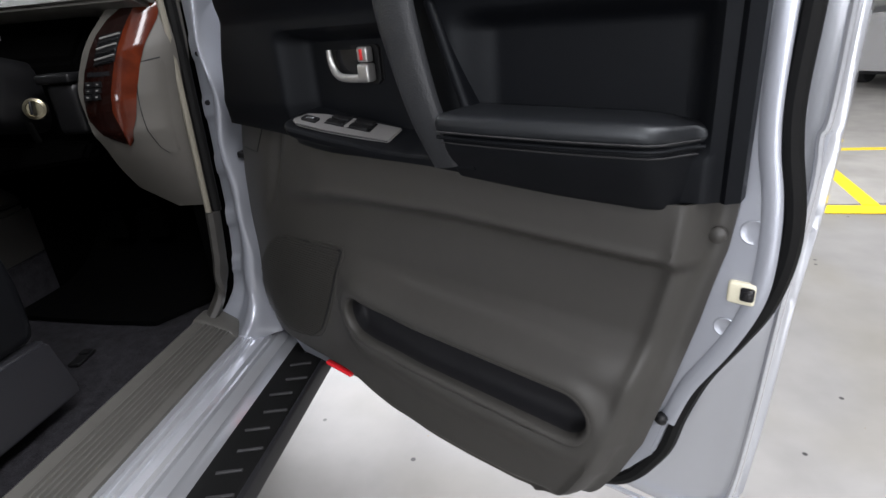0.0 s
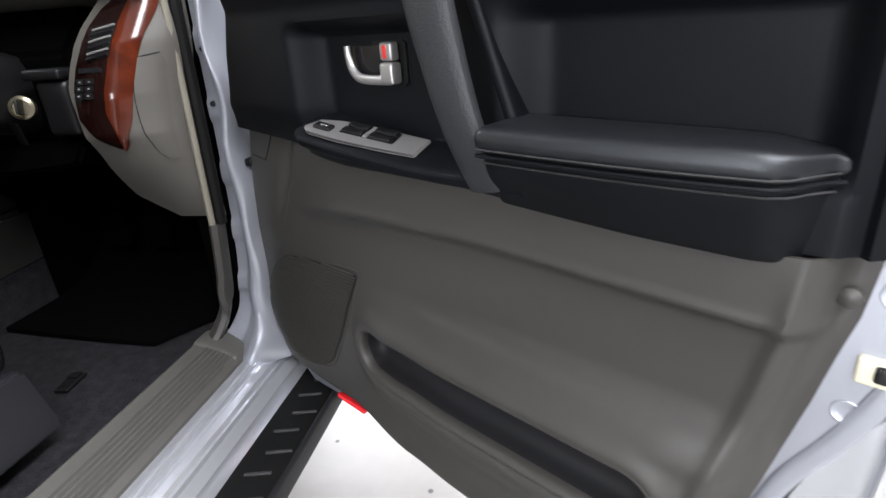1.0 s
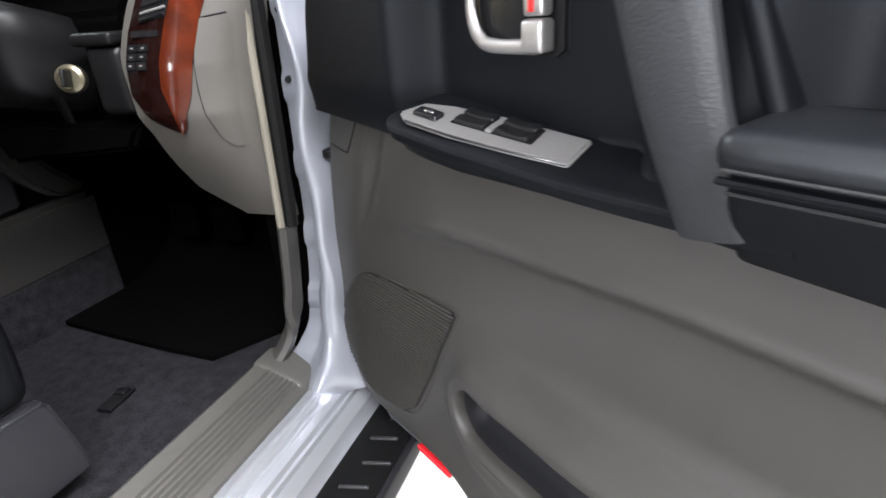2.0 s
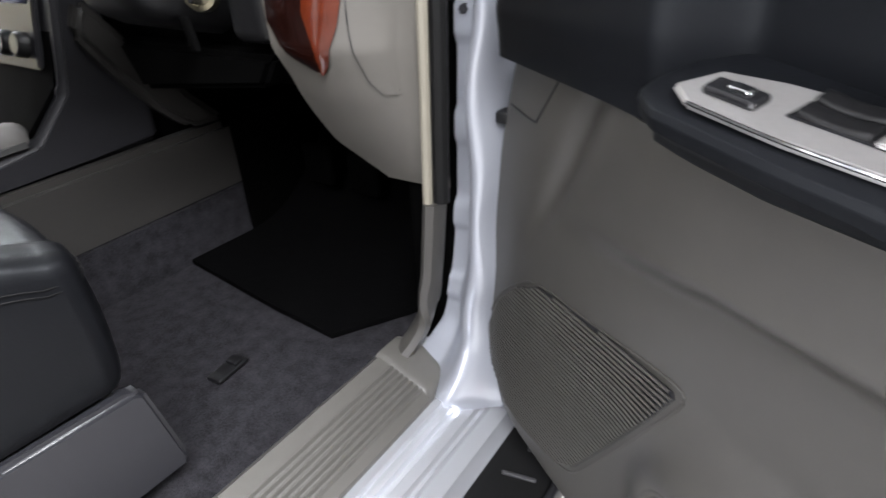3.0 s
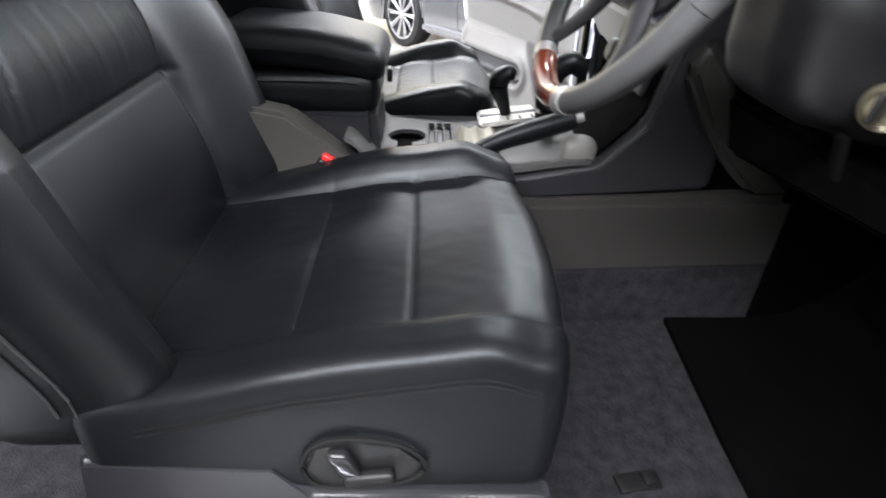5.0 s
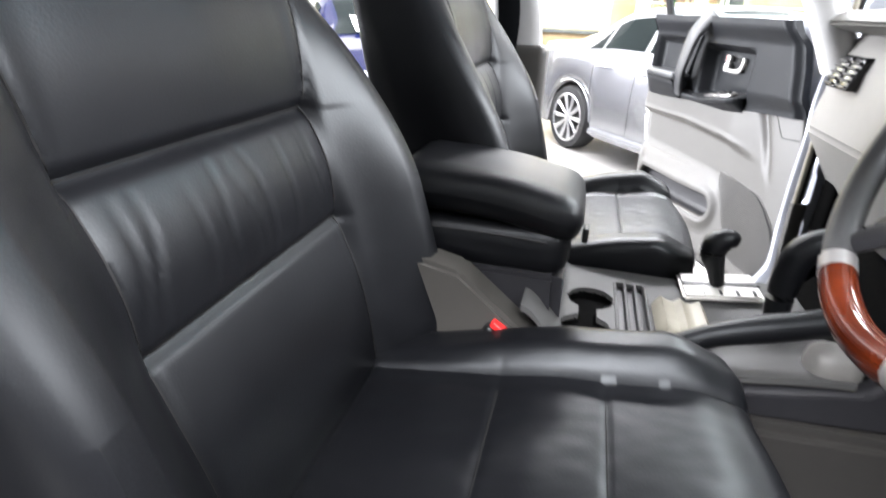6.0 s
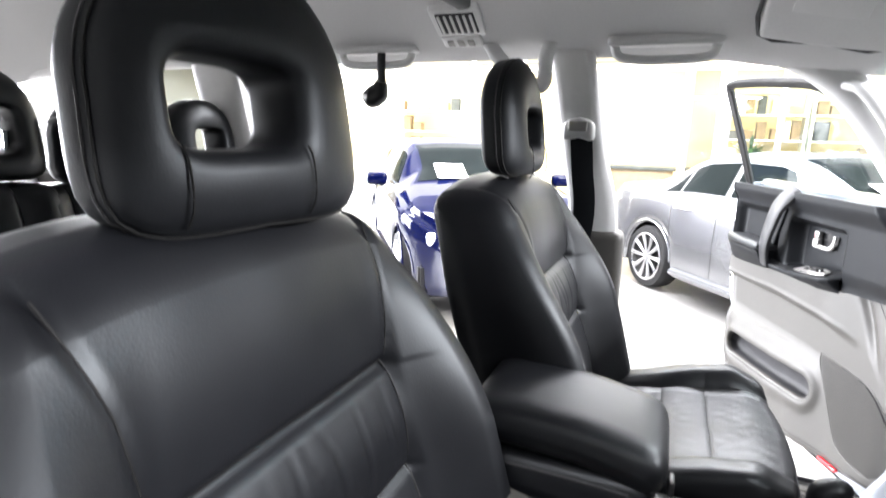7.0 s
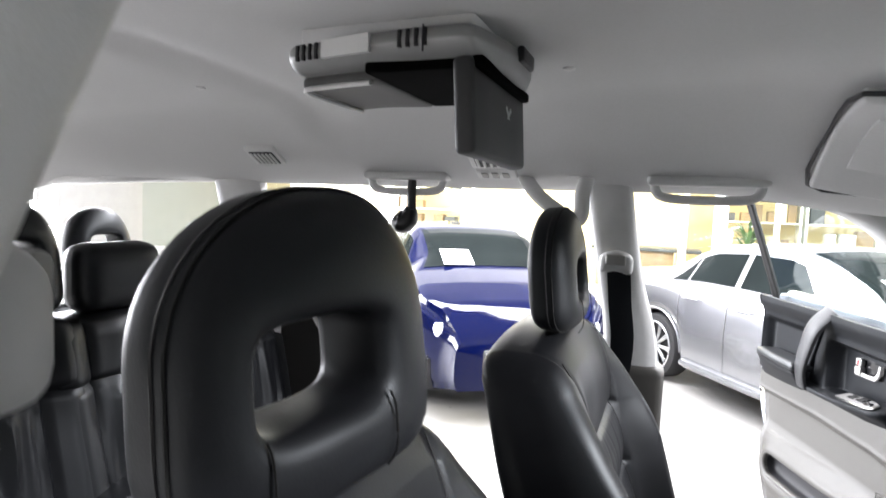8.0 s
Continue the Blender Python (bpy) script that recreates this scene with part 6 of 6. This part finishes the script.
def road_car(name, label, color, origin, deg, L, W, top, shoulder, wheels, glass, roof_w=0.70, wheel_r=0.315, grille_big=False, spokes=10):
    """A car; s runs from its tail to its nose, l to its right side. glass: (tail pane s0, s1), (nose pane s0, s1), side panes [(s0, s1), ...]."""
    t = thing(name, label, "car", "parked cars")
    th = radians(deg)
    O = Vector((origin[0], origin[1], GROUND_Z))
    h, r = Vector((math.cos(th), math.sin(th), 0)), Vector((math.sin(th), -math.cos(th), 0))
    G = lambda s, l, z: O + h * s + r * l + Vector((0, 0, z))
    T = lambda s: float(np.interp(s, [p[0] for p in top], [p[1] for p in top]))
    S = lambda s: float(np.interp(s, [p[0] for p in shoulder], [p[1] for p in shoulder]))
    ends = lambda s: (1 - 0.30 * (1 - step(0, 0.55, s)) ** 2) * (1 - 0.34 * (1 - step(0, 0.75, L - s)) ** 2)
    half = lambda s: W / 2 * ends(s)

    def low(s):
        z = 0.20 + 0.10 * (1 - step(0, 0.3, s)) + 0.05 * (1 - step(0, 0.3, L - s))
        for ws in wheels:
            d = abs(s - ws)
            R = wheel_r + 0.055
            if d < R:
                z = max(z, wheel_r + math.sqrt(R * R - d * d) * 0.97)
        return z

    def cab(s):
        return step(S(s) + 0.03, S(s) + 0.25, T(s))

    def section(s, k):
        """k 0..1 from the lower edge of the side over the shoulder to the middle of the top."""
        w, zl, zs, zt = half(s), low(s), S(s), T(s)
        c = cab(s)
        rw = w * (0.90 - (0.90 - roof_w) * c)
        zl = min(zl, zs - 0.04)
        pts = [(w * 0.95, zl), (w * 0.985, zl + 0.3 * (zs - zl) * 0.5), (w, zl + (zs - zl) * 0.55), (w * 0.985, zl + (zs - zl) * 0.85), (w * 0.955, zs), (w * 0.92, zs + 0.012),
               (rw + 0.02, zt - 0.06 * c - 0.012), (rw - 0.05, zt - 0.008), (rw * 0.5, zt + 0.012), (0.0, zt + 0.018)]
        kk = k * (len(pts) - 1)
        i = min(len(pts) - 2, int(kk))
        f = kk - i
        return pts[i][0] * (1 - f) + pts[i + 1][0] * f, pts[i][1] * (1 - f) + pts[i + 1][1] * f

    ss = sorted(set(np.round(np.concatenate([np.linspace(0, L, 60)] + [np.linspace(w - wheel_r - 0.08, w + wheel_r + 0.08, 22) for w in wheels]), 3)))
    ss = [s for s in ss if 0 <= s <= L]
    ks = np.linspace(0, 1, 28)
    bm = bmesh.new()
    rows = []
    for s in ss:
        half_row = [section(s, k) for k in ks]
        pts = [(x, z) for x, z in half_row] + [(-x, z) for x, z in half_row[-2::-1]]
        rows.append([bm.verts.new(G(s, x, z)) for x, z in pts])
    for A, B in zip(rows, rows[1:]):
        for k in range(len(A) - 1):
            bm.faces.new((A[k], A[k + 1], B[k + 1], B[k]))
    bm.faces.new(rows[0])
    bm.faces.new(rows[-1][::-1])
    body = part("body", bm, color, t, "painted car body")
    part("underbody", prism([(0.25, -W / 2 * 0.86), (L - 0.25, -W / 2 * 0.86), (L - 0.25, W / 2 * 0.86), (0.25, W / 2 * 0.86)], 0.18, 0.45, lambda a, b, c: G(a, b, c), 0.02), TYRE, t, "dark underbody")

    def pane(s0, s1, k0, k1, nm, sides=(1,), inset0=0.0, inset1=0.0):
        for sd in sides:
            def f(a, b, d):
                s = s0 + (s1 - s0) * a + (inset0 * (1 - a) + inset1 * a) * b
                x, z = section(s, k0 + (k1 - k0) * b)
                return G(s, sd * (x + 0.006 + d), z + 0.003 + d * 0.5)
            part(nm, sheet(f, np.linspace(0, 1, 10), np.linspace(0, 1, 8), 0.008), WINDOWGLASS, t, "dark glass side window")

    for s0, s1, i0, i1 in glass[2]:
        pane(s0, s1, 0.575, 0.66, "side_window", (1, -1), i0, i1)

    def screen(s0, s1, nm):
        def f(a, b, d):
            s = s0 + (s1 - s0) * a
            x, z = section(s, 1 - 0.30 * abs(b))
            n = Vector((0, 0, 1))
            return G(s, math.copysign(x, b) * 0.97, z + 0.006 + d)
        part(nm, sheet(f, np.linspace(0, 1, 14), np.linspace(-1, 1, 17), 0.008), WINDOWGLASS, t, "sloping glass screen")
    screen(*glass[0], "rear_window")
    screen(*glass[1], "windscreen")
    for ws in wheels:
        for sd in (1, -1):
            base = Matrix.Translation(G(ws, sd * (W / 2 - 0.11), wheel_r)) @ (r * sd).to_track_quat("Z", "Y").to_matrix().to_4x4()
            w = part("wheel", lathe([(wheel_r * 0.70, -0.10), (wheel_r * 0.96, -0.10), (wheel_r, -0.07), (wheel_r, 0.07), (wheel_r * 0.96, 0.10), (wheel_r * 0.80, 0.105), (wheel_r * 0.74, 0.09), (wheel_r * 0.72, 0.03)], 40, base), TYRE, t, "black tyre")
            part("rim", lathe([(0.03, 0.02), (wheel_r * 0.60, 0.02), (wheel_r * 0.72, 0.06), (wheel_r * 0.76, 0.10), (wheel_r * 0.73, 0.104), (wheel_r * 0.69, 0.05), (wheel_r * 0.58, 0.03)], 40, base), DARKGOODS, w, "dark rim barrel")
            for k in range(spokes):
                a = 2 * math.pi * k / spokes
                for off in (-0.06, 0.06):
                    p = [base @ Vector((wheel_r * q * math.cos(a + off * f), wheel_r * q * math.sin(a + off * f), zz)) for q, zz, f in ((0.10, 0.085, 1), (0.45, 0.085, 1.0), (0.73, 0.095, 1.0))]
                    part("spoke", tube(p, 0.010, 6, k=1), RIM, w, "bright alloy spoke")
            part("rim_lip", tube([base @ Vector((wheel_r * 0.745 * math.cos(a), wheel_r * 0.745 * math.sin(a), 0.10)) for a in np.linspace(0, 2 * math.pi, 32, endpoint=False)], 0.010, 6, closed=True, k=0), RIM, w, "bright rim lip")
            part("hub_cap", lathe([(0.045, 0.06), (0.04, 0.095), (0.02, 0.10)], 14, base), RIM, w)
            arch = [G(ws + (wheel_r + 0.06) * math.cos(a), sd * (half(ws) * 0.985), wheel_r + (wheel_r + 0.06) * math.sin(a)) for a in np.linspace(0.05, math.pi - 0.05, 18)]
            part("arch_lip", tube(arch, 0.012, 6, k=0), color, t)
    # seams, handles, mirrors, lamps
    for sd in (1, -1):
        for s0 in glass[3]:
            line = [G(s0, sd * (section(s0, k)[0] + 0.0015), section(s0, k)[1]) for k in np.linspace(0.05, 0.55, 12)]
            part("door_gap", tube(line, 0.004, 5, k=0), DARKGOODS, t, "dark door gap")
            hs = s0 + 0.17
            part("door_handle", tube([G(s0 + 0.08, sd * (half(s0) + 0.012), S(s0) - 0.09), G(hs, sd * (half(s0) + 0.022), S(s0) - 0.085), G(s0 + 0.28, sd * (half(s0) + 0.012), S(s0) - 0.085)], 0.014, 8), color, t, "body-coloured door handle")
        line = [G(s, sd * (half(s) * 0.99 + 0.004), 0.26) for s in np.linspace(wheels[0] + 0.42, wheels[1] - 0.42, 12)]
        part("side_skirt", tube(line, 0.035, 8, k=0), color, t)
        ms = glass[2][-1][1] - 0.05
        part("door_mirror", soft_box((-0.06, -0.10, -0.06), (0.06, 0.10, 0.07), 0.04, (4, 4, 4), lambda p: G(ms + p.x, sd * (half(ms) + 0.10 + p.y), S(ms) + 0.09 + p.z)), color, t, "door mirror")
        ls = L - 0.26
        lz = S(ls) - 0.06
        lamp = part("headlamp", soft_box((-0.22, -0.15, -0.07), (0.16, 0.12, 0.06), 0.05, (8, 6, 4), lambda p: G(ls + p.x - 0.10 * (p.y + 0.15) / 0.27, sd * (half(ls) * 0.80 + p.y), lz + p.z - 0.10 * p.x)), LENS, t, "clear headlamp")
        part("tail_lamp", soft_box((-0.03, -0.10, -0.08), (0.20, 0.07, 0.08), 0.03, (5, 4, 4), lambda p: G(0.05 + p.x, sd * (half(0.12) * 0.93 + p.y), S(0.1) - 0.09 + p.z)), TAILLENS, t, "red tail lamp")
        part("fog_lamp", soft_box((-0.05, -0.12, -0.05), (0.05, 0.10, 0.05), 0.02, (3, 3, 3), lambda p: G(L - 0.16 + p.x, sd * (half(L - 0.2) * 0.68 + p.y), 0.36 + p.z)), DARKGOODS, t)
    gw, g0, g1 = (0.30, 0.50, 0.92) if grille_big else (0.36, 0.33, 0.56)
    part("grille", soft_box((-0.02, -gw, g0), (0.04, gw, g1), 0.02, (2, 8, 4), lambda p: G(L - 0.03 + p.x, p.y, p.z)), DARKGOODS if not grille_big else CHROME, t, "front grille")
    n = 14 if grille_big else 5
    for i in range(n):
        if grille_big:
            y0 = -gw + 0.03 + i * (2 * gw - 0.06) / (n - 1)
            part("grille_bar", tube([G(L + 0.015, y0, g0 + 0.02), G(L + 0.015, y0, g1 - 0.02)], 0.006, 6, k=1), CHROME, t)
        else:
            z0 = g0 + 0.03 + i * (g1 - g0 - 0.06) / (n - 1)
            part("grille_bar", tube([G(L + 0.012, -gw + 0.02, z0), G(L + 0.022, 0, z0), G(L + 0.012, gw - 0.02, z0)], 0.007, 6, k=3), CHROME if i in (0, 4) else DARKGOODS, t)
    part("number_plate", soft_box((-0.008, -0.20, 0.0), (0.008, 0.20, 0.10), 0.003, (1, 2, 1), lambda p: G(L + 0.035 + p.x, p.y, 0.40 + p.z)), PAPER, t, "white plate with plain dark bars")
    for i in range(5):
        part("plate_bar", soft_box((-0.002, -0.15 + i * 0.065, 0.02), (0.002, -0.11 + i * 0.065, 0.08), 0.001, (1, 1, 1), lambda p: G(L + 0.046 + p.x, p.y, 0.40 + p.z)), DARKGOODS, t)
    dz = T(glass[1][1]) - 0.02
    part("price_sheet", soft_box((-0.15, -0.02, 0.0), (0.15, 0.22, 0.004), 0.001, (2, 2, 1), lambda p: G(glass[1][1] - 0.13 + p.x * 0.9, -p.y * 1.2 + 0.42, T(glass[1][1] - 0.13 + p.x * 0.9) + 0.028 + p.z)), PAPER, t, "white price sheet behind the windscreen")
    return t


sedan_top = [(0, 0.72), (0.04, 0.95), (0.3, 1.02), (0.85, 1.06), (1.25, 1.26), (1.55, 1.365), (1.95, 1.40), (2.35, 1.39), (2.6, 1.32), (2.9, 1.16), (3.15, 1.03), (3.8, 0.96), (4.3, 0.86), (4.52, 0.70), (4.58, 0.60)]
sedan_sh = [(0, 0.68), (0.05, 0.86), (0.4, 0.94), (1.5, 0.955), (3.3, 0.925), (4.1, 0.83), (4.5, 0.66), (4.58, 0.56)]
road_car("silver_sedan", "silver sedan parked on the pale hall floor", SILVERCAR, (-6.51, -0.557), 36.5, 4.58, 1.77, sedan_top, sedan_sh, (1.04, 3.80),
         ((0.92, 1.50), (2.44, 3.12), [(1.14, 1.34, 0.22, 0.0), (1.38, 1.92, 0.02, 0.0), (1.99, 2.72, 0.0, -0.26)], (1.36, 1.955)))
hatch_top = [(0, 0.70), (0.03, 1.0), (0.25, 1.24), (0.5, 1.37), (1.2, 1.42), (2.0, 1.39), (2.3, 1.31), (2.6, 1.16), (2.9, 1.03), (3.3, 0.96), (3.7, 0.84), (3.9, 0.66), (3.95, 0.58)]
hatch_sh = [(0, 0.66), (0.05, 0.90), (0.5, 0.97), (2.7, 0.93), (3.5, 0.82), (3.9, 0.64), (4.0, 0.55)]
road_car("blue_hatchback", "deep blue hatchback facing the open car", BLUECAR, (-6.60, -3.70), 34, 3.95, 1.74, hatch_top, hatch_sh, (0.72, 3.20),
         ((0.05, 0.42), (2.12, 2.86), [(0.42, 0.85, 0.15, 0.0), (0.95, 2.45, 0.0, -0.26)], (1.05,)))
box_top = [(0, 0.75), (0.05, 0.95), (0.9, 1.02), (1.2, 1.35), (1.7, 1.50), (2.5, 1.48), (2.9, 1.10), (3.3, 1.04), (4.5, 1.0), (4.9, 0.96), (5.0, 0.90)]
box_sh = [(0, 0.72), (0.2, 0.90), (3.0, 0.98), (4.8, 0.92), (5.0, 0.84)]
road_car("classic_saloon", "old silver saloon with a tall chrome grille", SILVERCAR, (9.17, 9.77), 225, 5.0, 1.85, box_top, box_sh, (1.0, 4.15),
         ((0.95, 1.3), (2.5, 2.92), [(1.3, 1.85, 0.12, 0.0), (1.92, 2.7, 0.0, -0.2)], (1.9,)), 0.7, 0.33, True)
wagon_top = [(0, 0.75), (0.04, 1.0), (0.3, 1.42), (0.8, 1.50), (2.3, 1.50), (2.8, 1.35), (3.3, 1.02), (4.2, 0.88), (4.45, 0.65)]
road_car("grey_wagon", "grey-green station wagon by the corrugated wall", GREYCAR, (12.6, 11.5), 178, 4.45, 1.75, wagon_top, [(0, 0.7), (0.1, 0.92), (3.2, 0.92), (4.2, 0.78), (4.45, 0.6)], (0.85, 3.5),
         ((0.08, 0.28), (2.65, 3.25), [(0.5, 1.1, 0.1, 0.0), (1.15, 1.95, 0.0, 0.0), (2.02, 2.85, 0.0, -0.24)], (1.12, 1.98)))

# grey parking ground with painted lines
tagged(part("pavement", sheet(lambda u, v, d: (u, v, GROUND_Z + 0.006 + d), np.linspace(1.2, 13.9, 12), np.linspace(2.55, 12.9, 12), 0.005), CONCRETE, None, "", False), "stained grey concrete parking floor", "floor", kind="structure")


def stripe(ax, ay, bx, by, w, label):
    a, b = Vector((ax, ay, 0)), Vector((bx, by, 0))
    d = (b - a).normalized()
    s = Vector((-d.y, d.x, 0)) * w / 2
    ob = part("floor_line", prism([(v.x, v.y) for v in (a - s, b - s, b + s, a + s)], GROUND_Z + 0.004, GROUND_Z + 0.010), YELLOW, None, "", False)
    tagged(ob, label, "floor marking", "floor lines", "structure")


stripe(1.2, 2.62, 6.5, 2.17, 0.13, "yellow painted bay line on the floor")
stripe(3.37, 2.516, 3.72, 4.9, 0.09, "yellow painted bay divider")
stripe(1.2, 4.1, 9.0, 3.4, 0.07, "yellow painted far bay line")

# corrugated wall
bm = bmesh.new()
xs = np.arange(0.0, 13.8, 0.075)
cols = [(bm.verts.new((x, 12.7 + (0.035 if i % 2 else 0.0), GROUND_Z)), bm.verts.new((x, 12.7 + (0.035 if i % 2 else 0.0), 4.8))) for i, x in enumerate(xs)]
for (a, b), (c, e) in zip(cols, cols[1:]):
    bm.faces.new((a, c, e, b))
bmesh.ops.solidify(bm, geom=list(bm.faces), thickness=0.02)
tagged(part("wall_corrugated", bm, CORRUGATED, None, "", False), "pale corrugated steel wall", "wall", kind="structure")

# ---- glazed showroom along the west side ----
GX = -9.3
for lo, hi in (((GX - 0.1, -13, 2.9), (GX + 0.1, 13, 5.0)), ((GX - 0.1, -13, GROUND_Z), (GX + 0.1, 13, 0.25))):
    tagged(part("wall_west", soft_box(lo, hi, 0.01, (2, 4, 2)), WALLMAT), "white wall above and below the showroom glazing", "wall", kind="structure")
tagged(part("wall_showroom", soft_box((GX - 4.2, -13, GROUND_Z), (GX - 4.0, 13, 3.2), 0.01, (2, 4, 2)), CREAMWALL), "cream back wall of the lit showroom", "wall", kind="structure")
tagged(part("ceiling", soft_box((GX - 4.2, -13, 3.2), (GX - 0.1, 13, 3.3), 0.01, (2, 4, 2)), WALLMAT), "white showroom ceiling", "ceiling", kind="structure")
for i, y in enumerate((-9.5, -7.0, -5.55, -4.05, -3.1, -0.32, 0.20, 1.0, 2.6, 4.5, 7.0)):
    w = thing("window_mullion", "white painted showroom window post", "window post", "window posts", "structure")
    part("post", soft_box((GX - 0.06, y - (0.10 if y == 0.20 else 0.035), 0.24), (GX + 0.06, y + (0.10 if y == 0.20 else 0.035), 2.92), 0.01, (2, 2, 4)), WHITEFRAME, w)
gl = thing("showroom_window", "long clear showroom window", "window", kind="structure")
g = part("pane", soft_box((GX - 0.006, -12.9, 0.25), (GX + 0.006, 12.9, 2.9), 0.004, (1, 4, 2)), GLASS, gl)
g.visible_shadow = False
# partition between the bright bay and the stocked bay
tagged(part("wall_partition", soft_box((GX - 4.0, -0.40, GROUND_Z), (GX - 0.6, -0.28, 3.2), 0.01, (2, 2, 2)), CREAMWALL), "cream partition wall in the showroom", "wall", kind="structure")
rnd = random.Random(4)


def shelf_unit(x, y0, y1, label):
    t = thing("shelving_unit", label, "shelves", "shelving")
    for z in (0.45, 0.95, 1.45, 1.95, 2.4):
        part("shelf", soft_box((x, y0, z), (x + 0.4, y1, z + 0.03), 0.005, (1, 3, 1)), WHITEFRAME, t)
    for y in (y0, y1):
        part("upright", soft_box((x, y - 0.02, GROUND_Z), (x + 0.4, y + 0.02, 2.45), 0.005, (1, 1, 3)), WHITEFRAME, t)
    return t


for y0, y1 in ((0.4, 1.9), (2.0, 3.6), (3.7, 5.6), (-7.6, -5.4)):
    shelf_unit(GX - 3.4, y0, y1, "white shelves stocked with small goods")
    for z in (0.48, 0.98, 1.48, 1.98):
        y = y0 + 0.08
        while y < y1 - 0.2:
            w, hh = rnd.uniform(0.10, 0.30), rnd.uniform(0.14, 0.40)
            if rnd.random() < 0.8:
                b = thing("goods_box", "boxed goods standing on the showroom shelf", "box", "shelf goods")
                part("carton", soft_box((GX - 3.36, y, z), (GX - 3.36 + rnd.uniform(0.2, 0.32), y + w, z + hh), 0.008, (1, 1, 1)), rnd.choice((BROWN, DARKGOODS, CREAMWALL, PAPER, BROWN)), b)
            y += w + rnd.uniform(0.02, 0.15)
ct = thing("display_counter", "dark display counter inside the showroom", "counter")
part("counter_top", soft_box((GX - 1.6, -1.9, 0.86), (GX - 0.7, 0.0, 0.92), 0.01, (2, 4, 1)), DARKGOODS, ct)
part("counter_body", soft_box((GX - 1.5, -1.8, GROUND_Z), (GX - 0.8, -0.45, 0.86), 0.01, (2, 4, 2)), BROWN, ct)
plant = thing("potted_plant", "leafy green plant in a dark pot", "plant")
part("pot", lathe([(0.12, 0.0), (0.16, 0.30), (0.15, 0.30), (0.10, 0.05)], 18, Matrix.Translation((GX - 1.0, 0.75, GROUND_Z))), DARKGOODS, plant)
bm = bmesh.new()
for i in range(90):
    a, el, ln = rnd.uniform(0, 6.28), rnd.uniform(0.2, 1.4), rnd.uniform(0.3, 0.75)
    p0 = Vector((GX - 1.0, 0.75, 0.3 + rnd.uniform(0, 0.9)))
    d = Vector((math.cos(a) * math.cos(el), math.sin(a) * math.cos(el), math.sin(el)))
    sd = d.cross(Vector((0, 0, 1))).normalized() * 0.035
    tip = p0 + d * ln - Vector((0, 0, ln * ln * 0.3))
    mid = p0 + d * ln * 0.5
    f = [bm.verts.new(v) for v in (p0, mid + sd, tip, mid - sd)]
    bm.faces.new(f)
part("foliage", bm, LEAF, plant, "green leaves")
area_lamp("showroom_lamp", (GX - 2.0, -2.0, 3.1), (GX - 2.0, -2.0, 0), 2.0, 16.0, 620, (1.0, 0.93, 0.78))

# ---- behind the open car: white racks and signs ----
rk = thing("white_rack", "white storage rack holding equipment by the rear wall", "rack")
for z in (0.5, 0.9, 1.3, 1.7, 2.1):
    part("shelf", soft_box((-5.2, -10.4, z), (-3.6, -9.8, z + 0.04), 0.01, (2, 2, 1)), WHITEFRAME, rk)
for x in (-5.2, -3.6):
    for y in (-10.38, -9.82):
        part("upright", soft_box((x - 0.03, y - 0.03, GROUND_Z), (x + 0.03, y + 0.03, 2.2), 0.01, (1, 1, 3)), WHITEFRAME, rk)
for x, z in ((-5.0, 0.94), (-4.4, 0.94), (-4.9, 1.34), (-4.2, 1.34), (-4.7, 1.74)):
    b = thing("equipment_box", "dark equipment box on the white rack", "box", "rack boxes")
    part("case", soft_box((x, -10.2, z), (x + 0.45, -9.85, z + 0.2), 0.02, (2, 2, 2)), DARKGOODS, b)
sg = thing("green_sign", "green and white wall sign", "sign")
part("panel", soft_box((-3.55, -12.98, 2.05), (-2.75, -12.93, 2.65), 0.01, (2, 1, 2)), GREEN, sg)
sg = thing("red_sign", "small red oval wall sign", "sign")
part("panel", soft_box((-2.0, -12.98, 1.95), (-1.3, -12.93, 2.25), 0.02, (2, 1, 2)), RED, sg)

# small dark scraps on the pale floor beside the sill
rnd = random.Random(9)
bm = bmesh.new()
for i in range(46):
    cx, cy, r = rnd.uniform(0.95, 2.4), rnd.uniform(-0.9, 1.6), rnd.uniform(0.0015, 0.005)
    k = rnd.randint(4, 7)
    vs = [bm.verts.new((cx + r * rnd.uniform(0.5, 1.3) * math.cos(2 * math.pi * j / k), cy + r * rnd.uniform(0.5, 1.3) * math.sin(2 * math.pi * j / k), 0.0)) for j in range(k)]
    tp = bm.verts.new((cx, cy, 0.0022))
    for j in range(k):
        bm.faces.new((vs[j], vs[(j + 1) % k], tp))
tagged(part("floor_scraps", moved(bm, Matrix.Translation((0, 0, GROUND_Z))), BROWN), "small dark scraps and grit on the pale floor", "grit", kind="stuff")
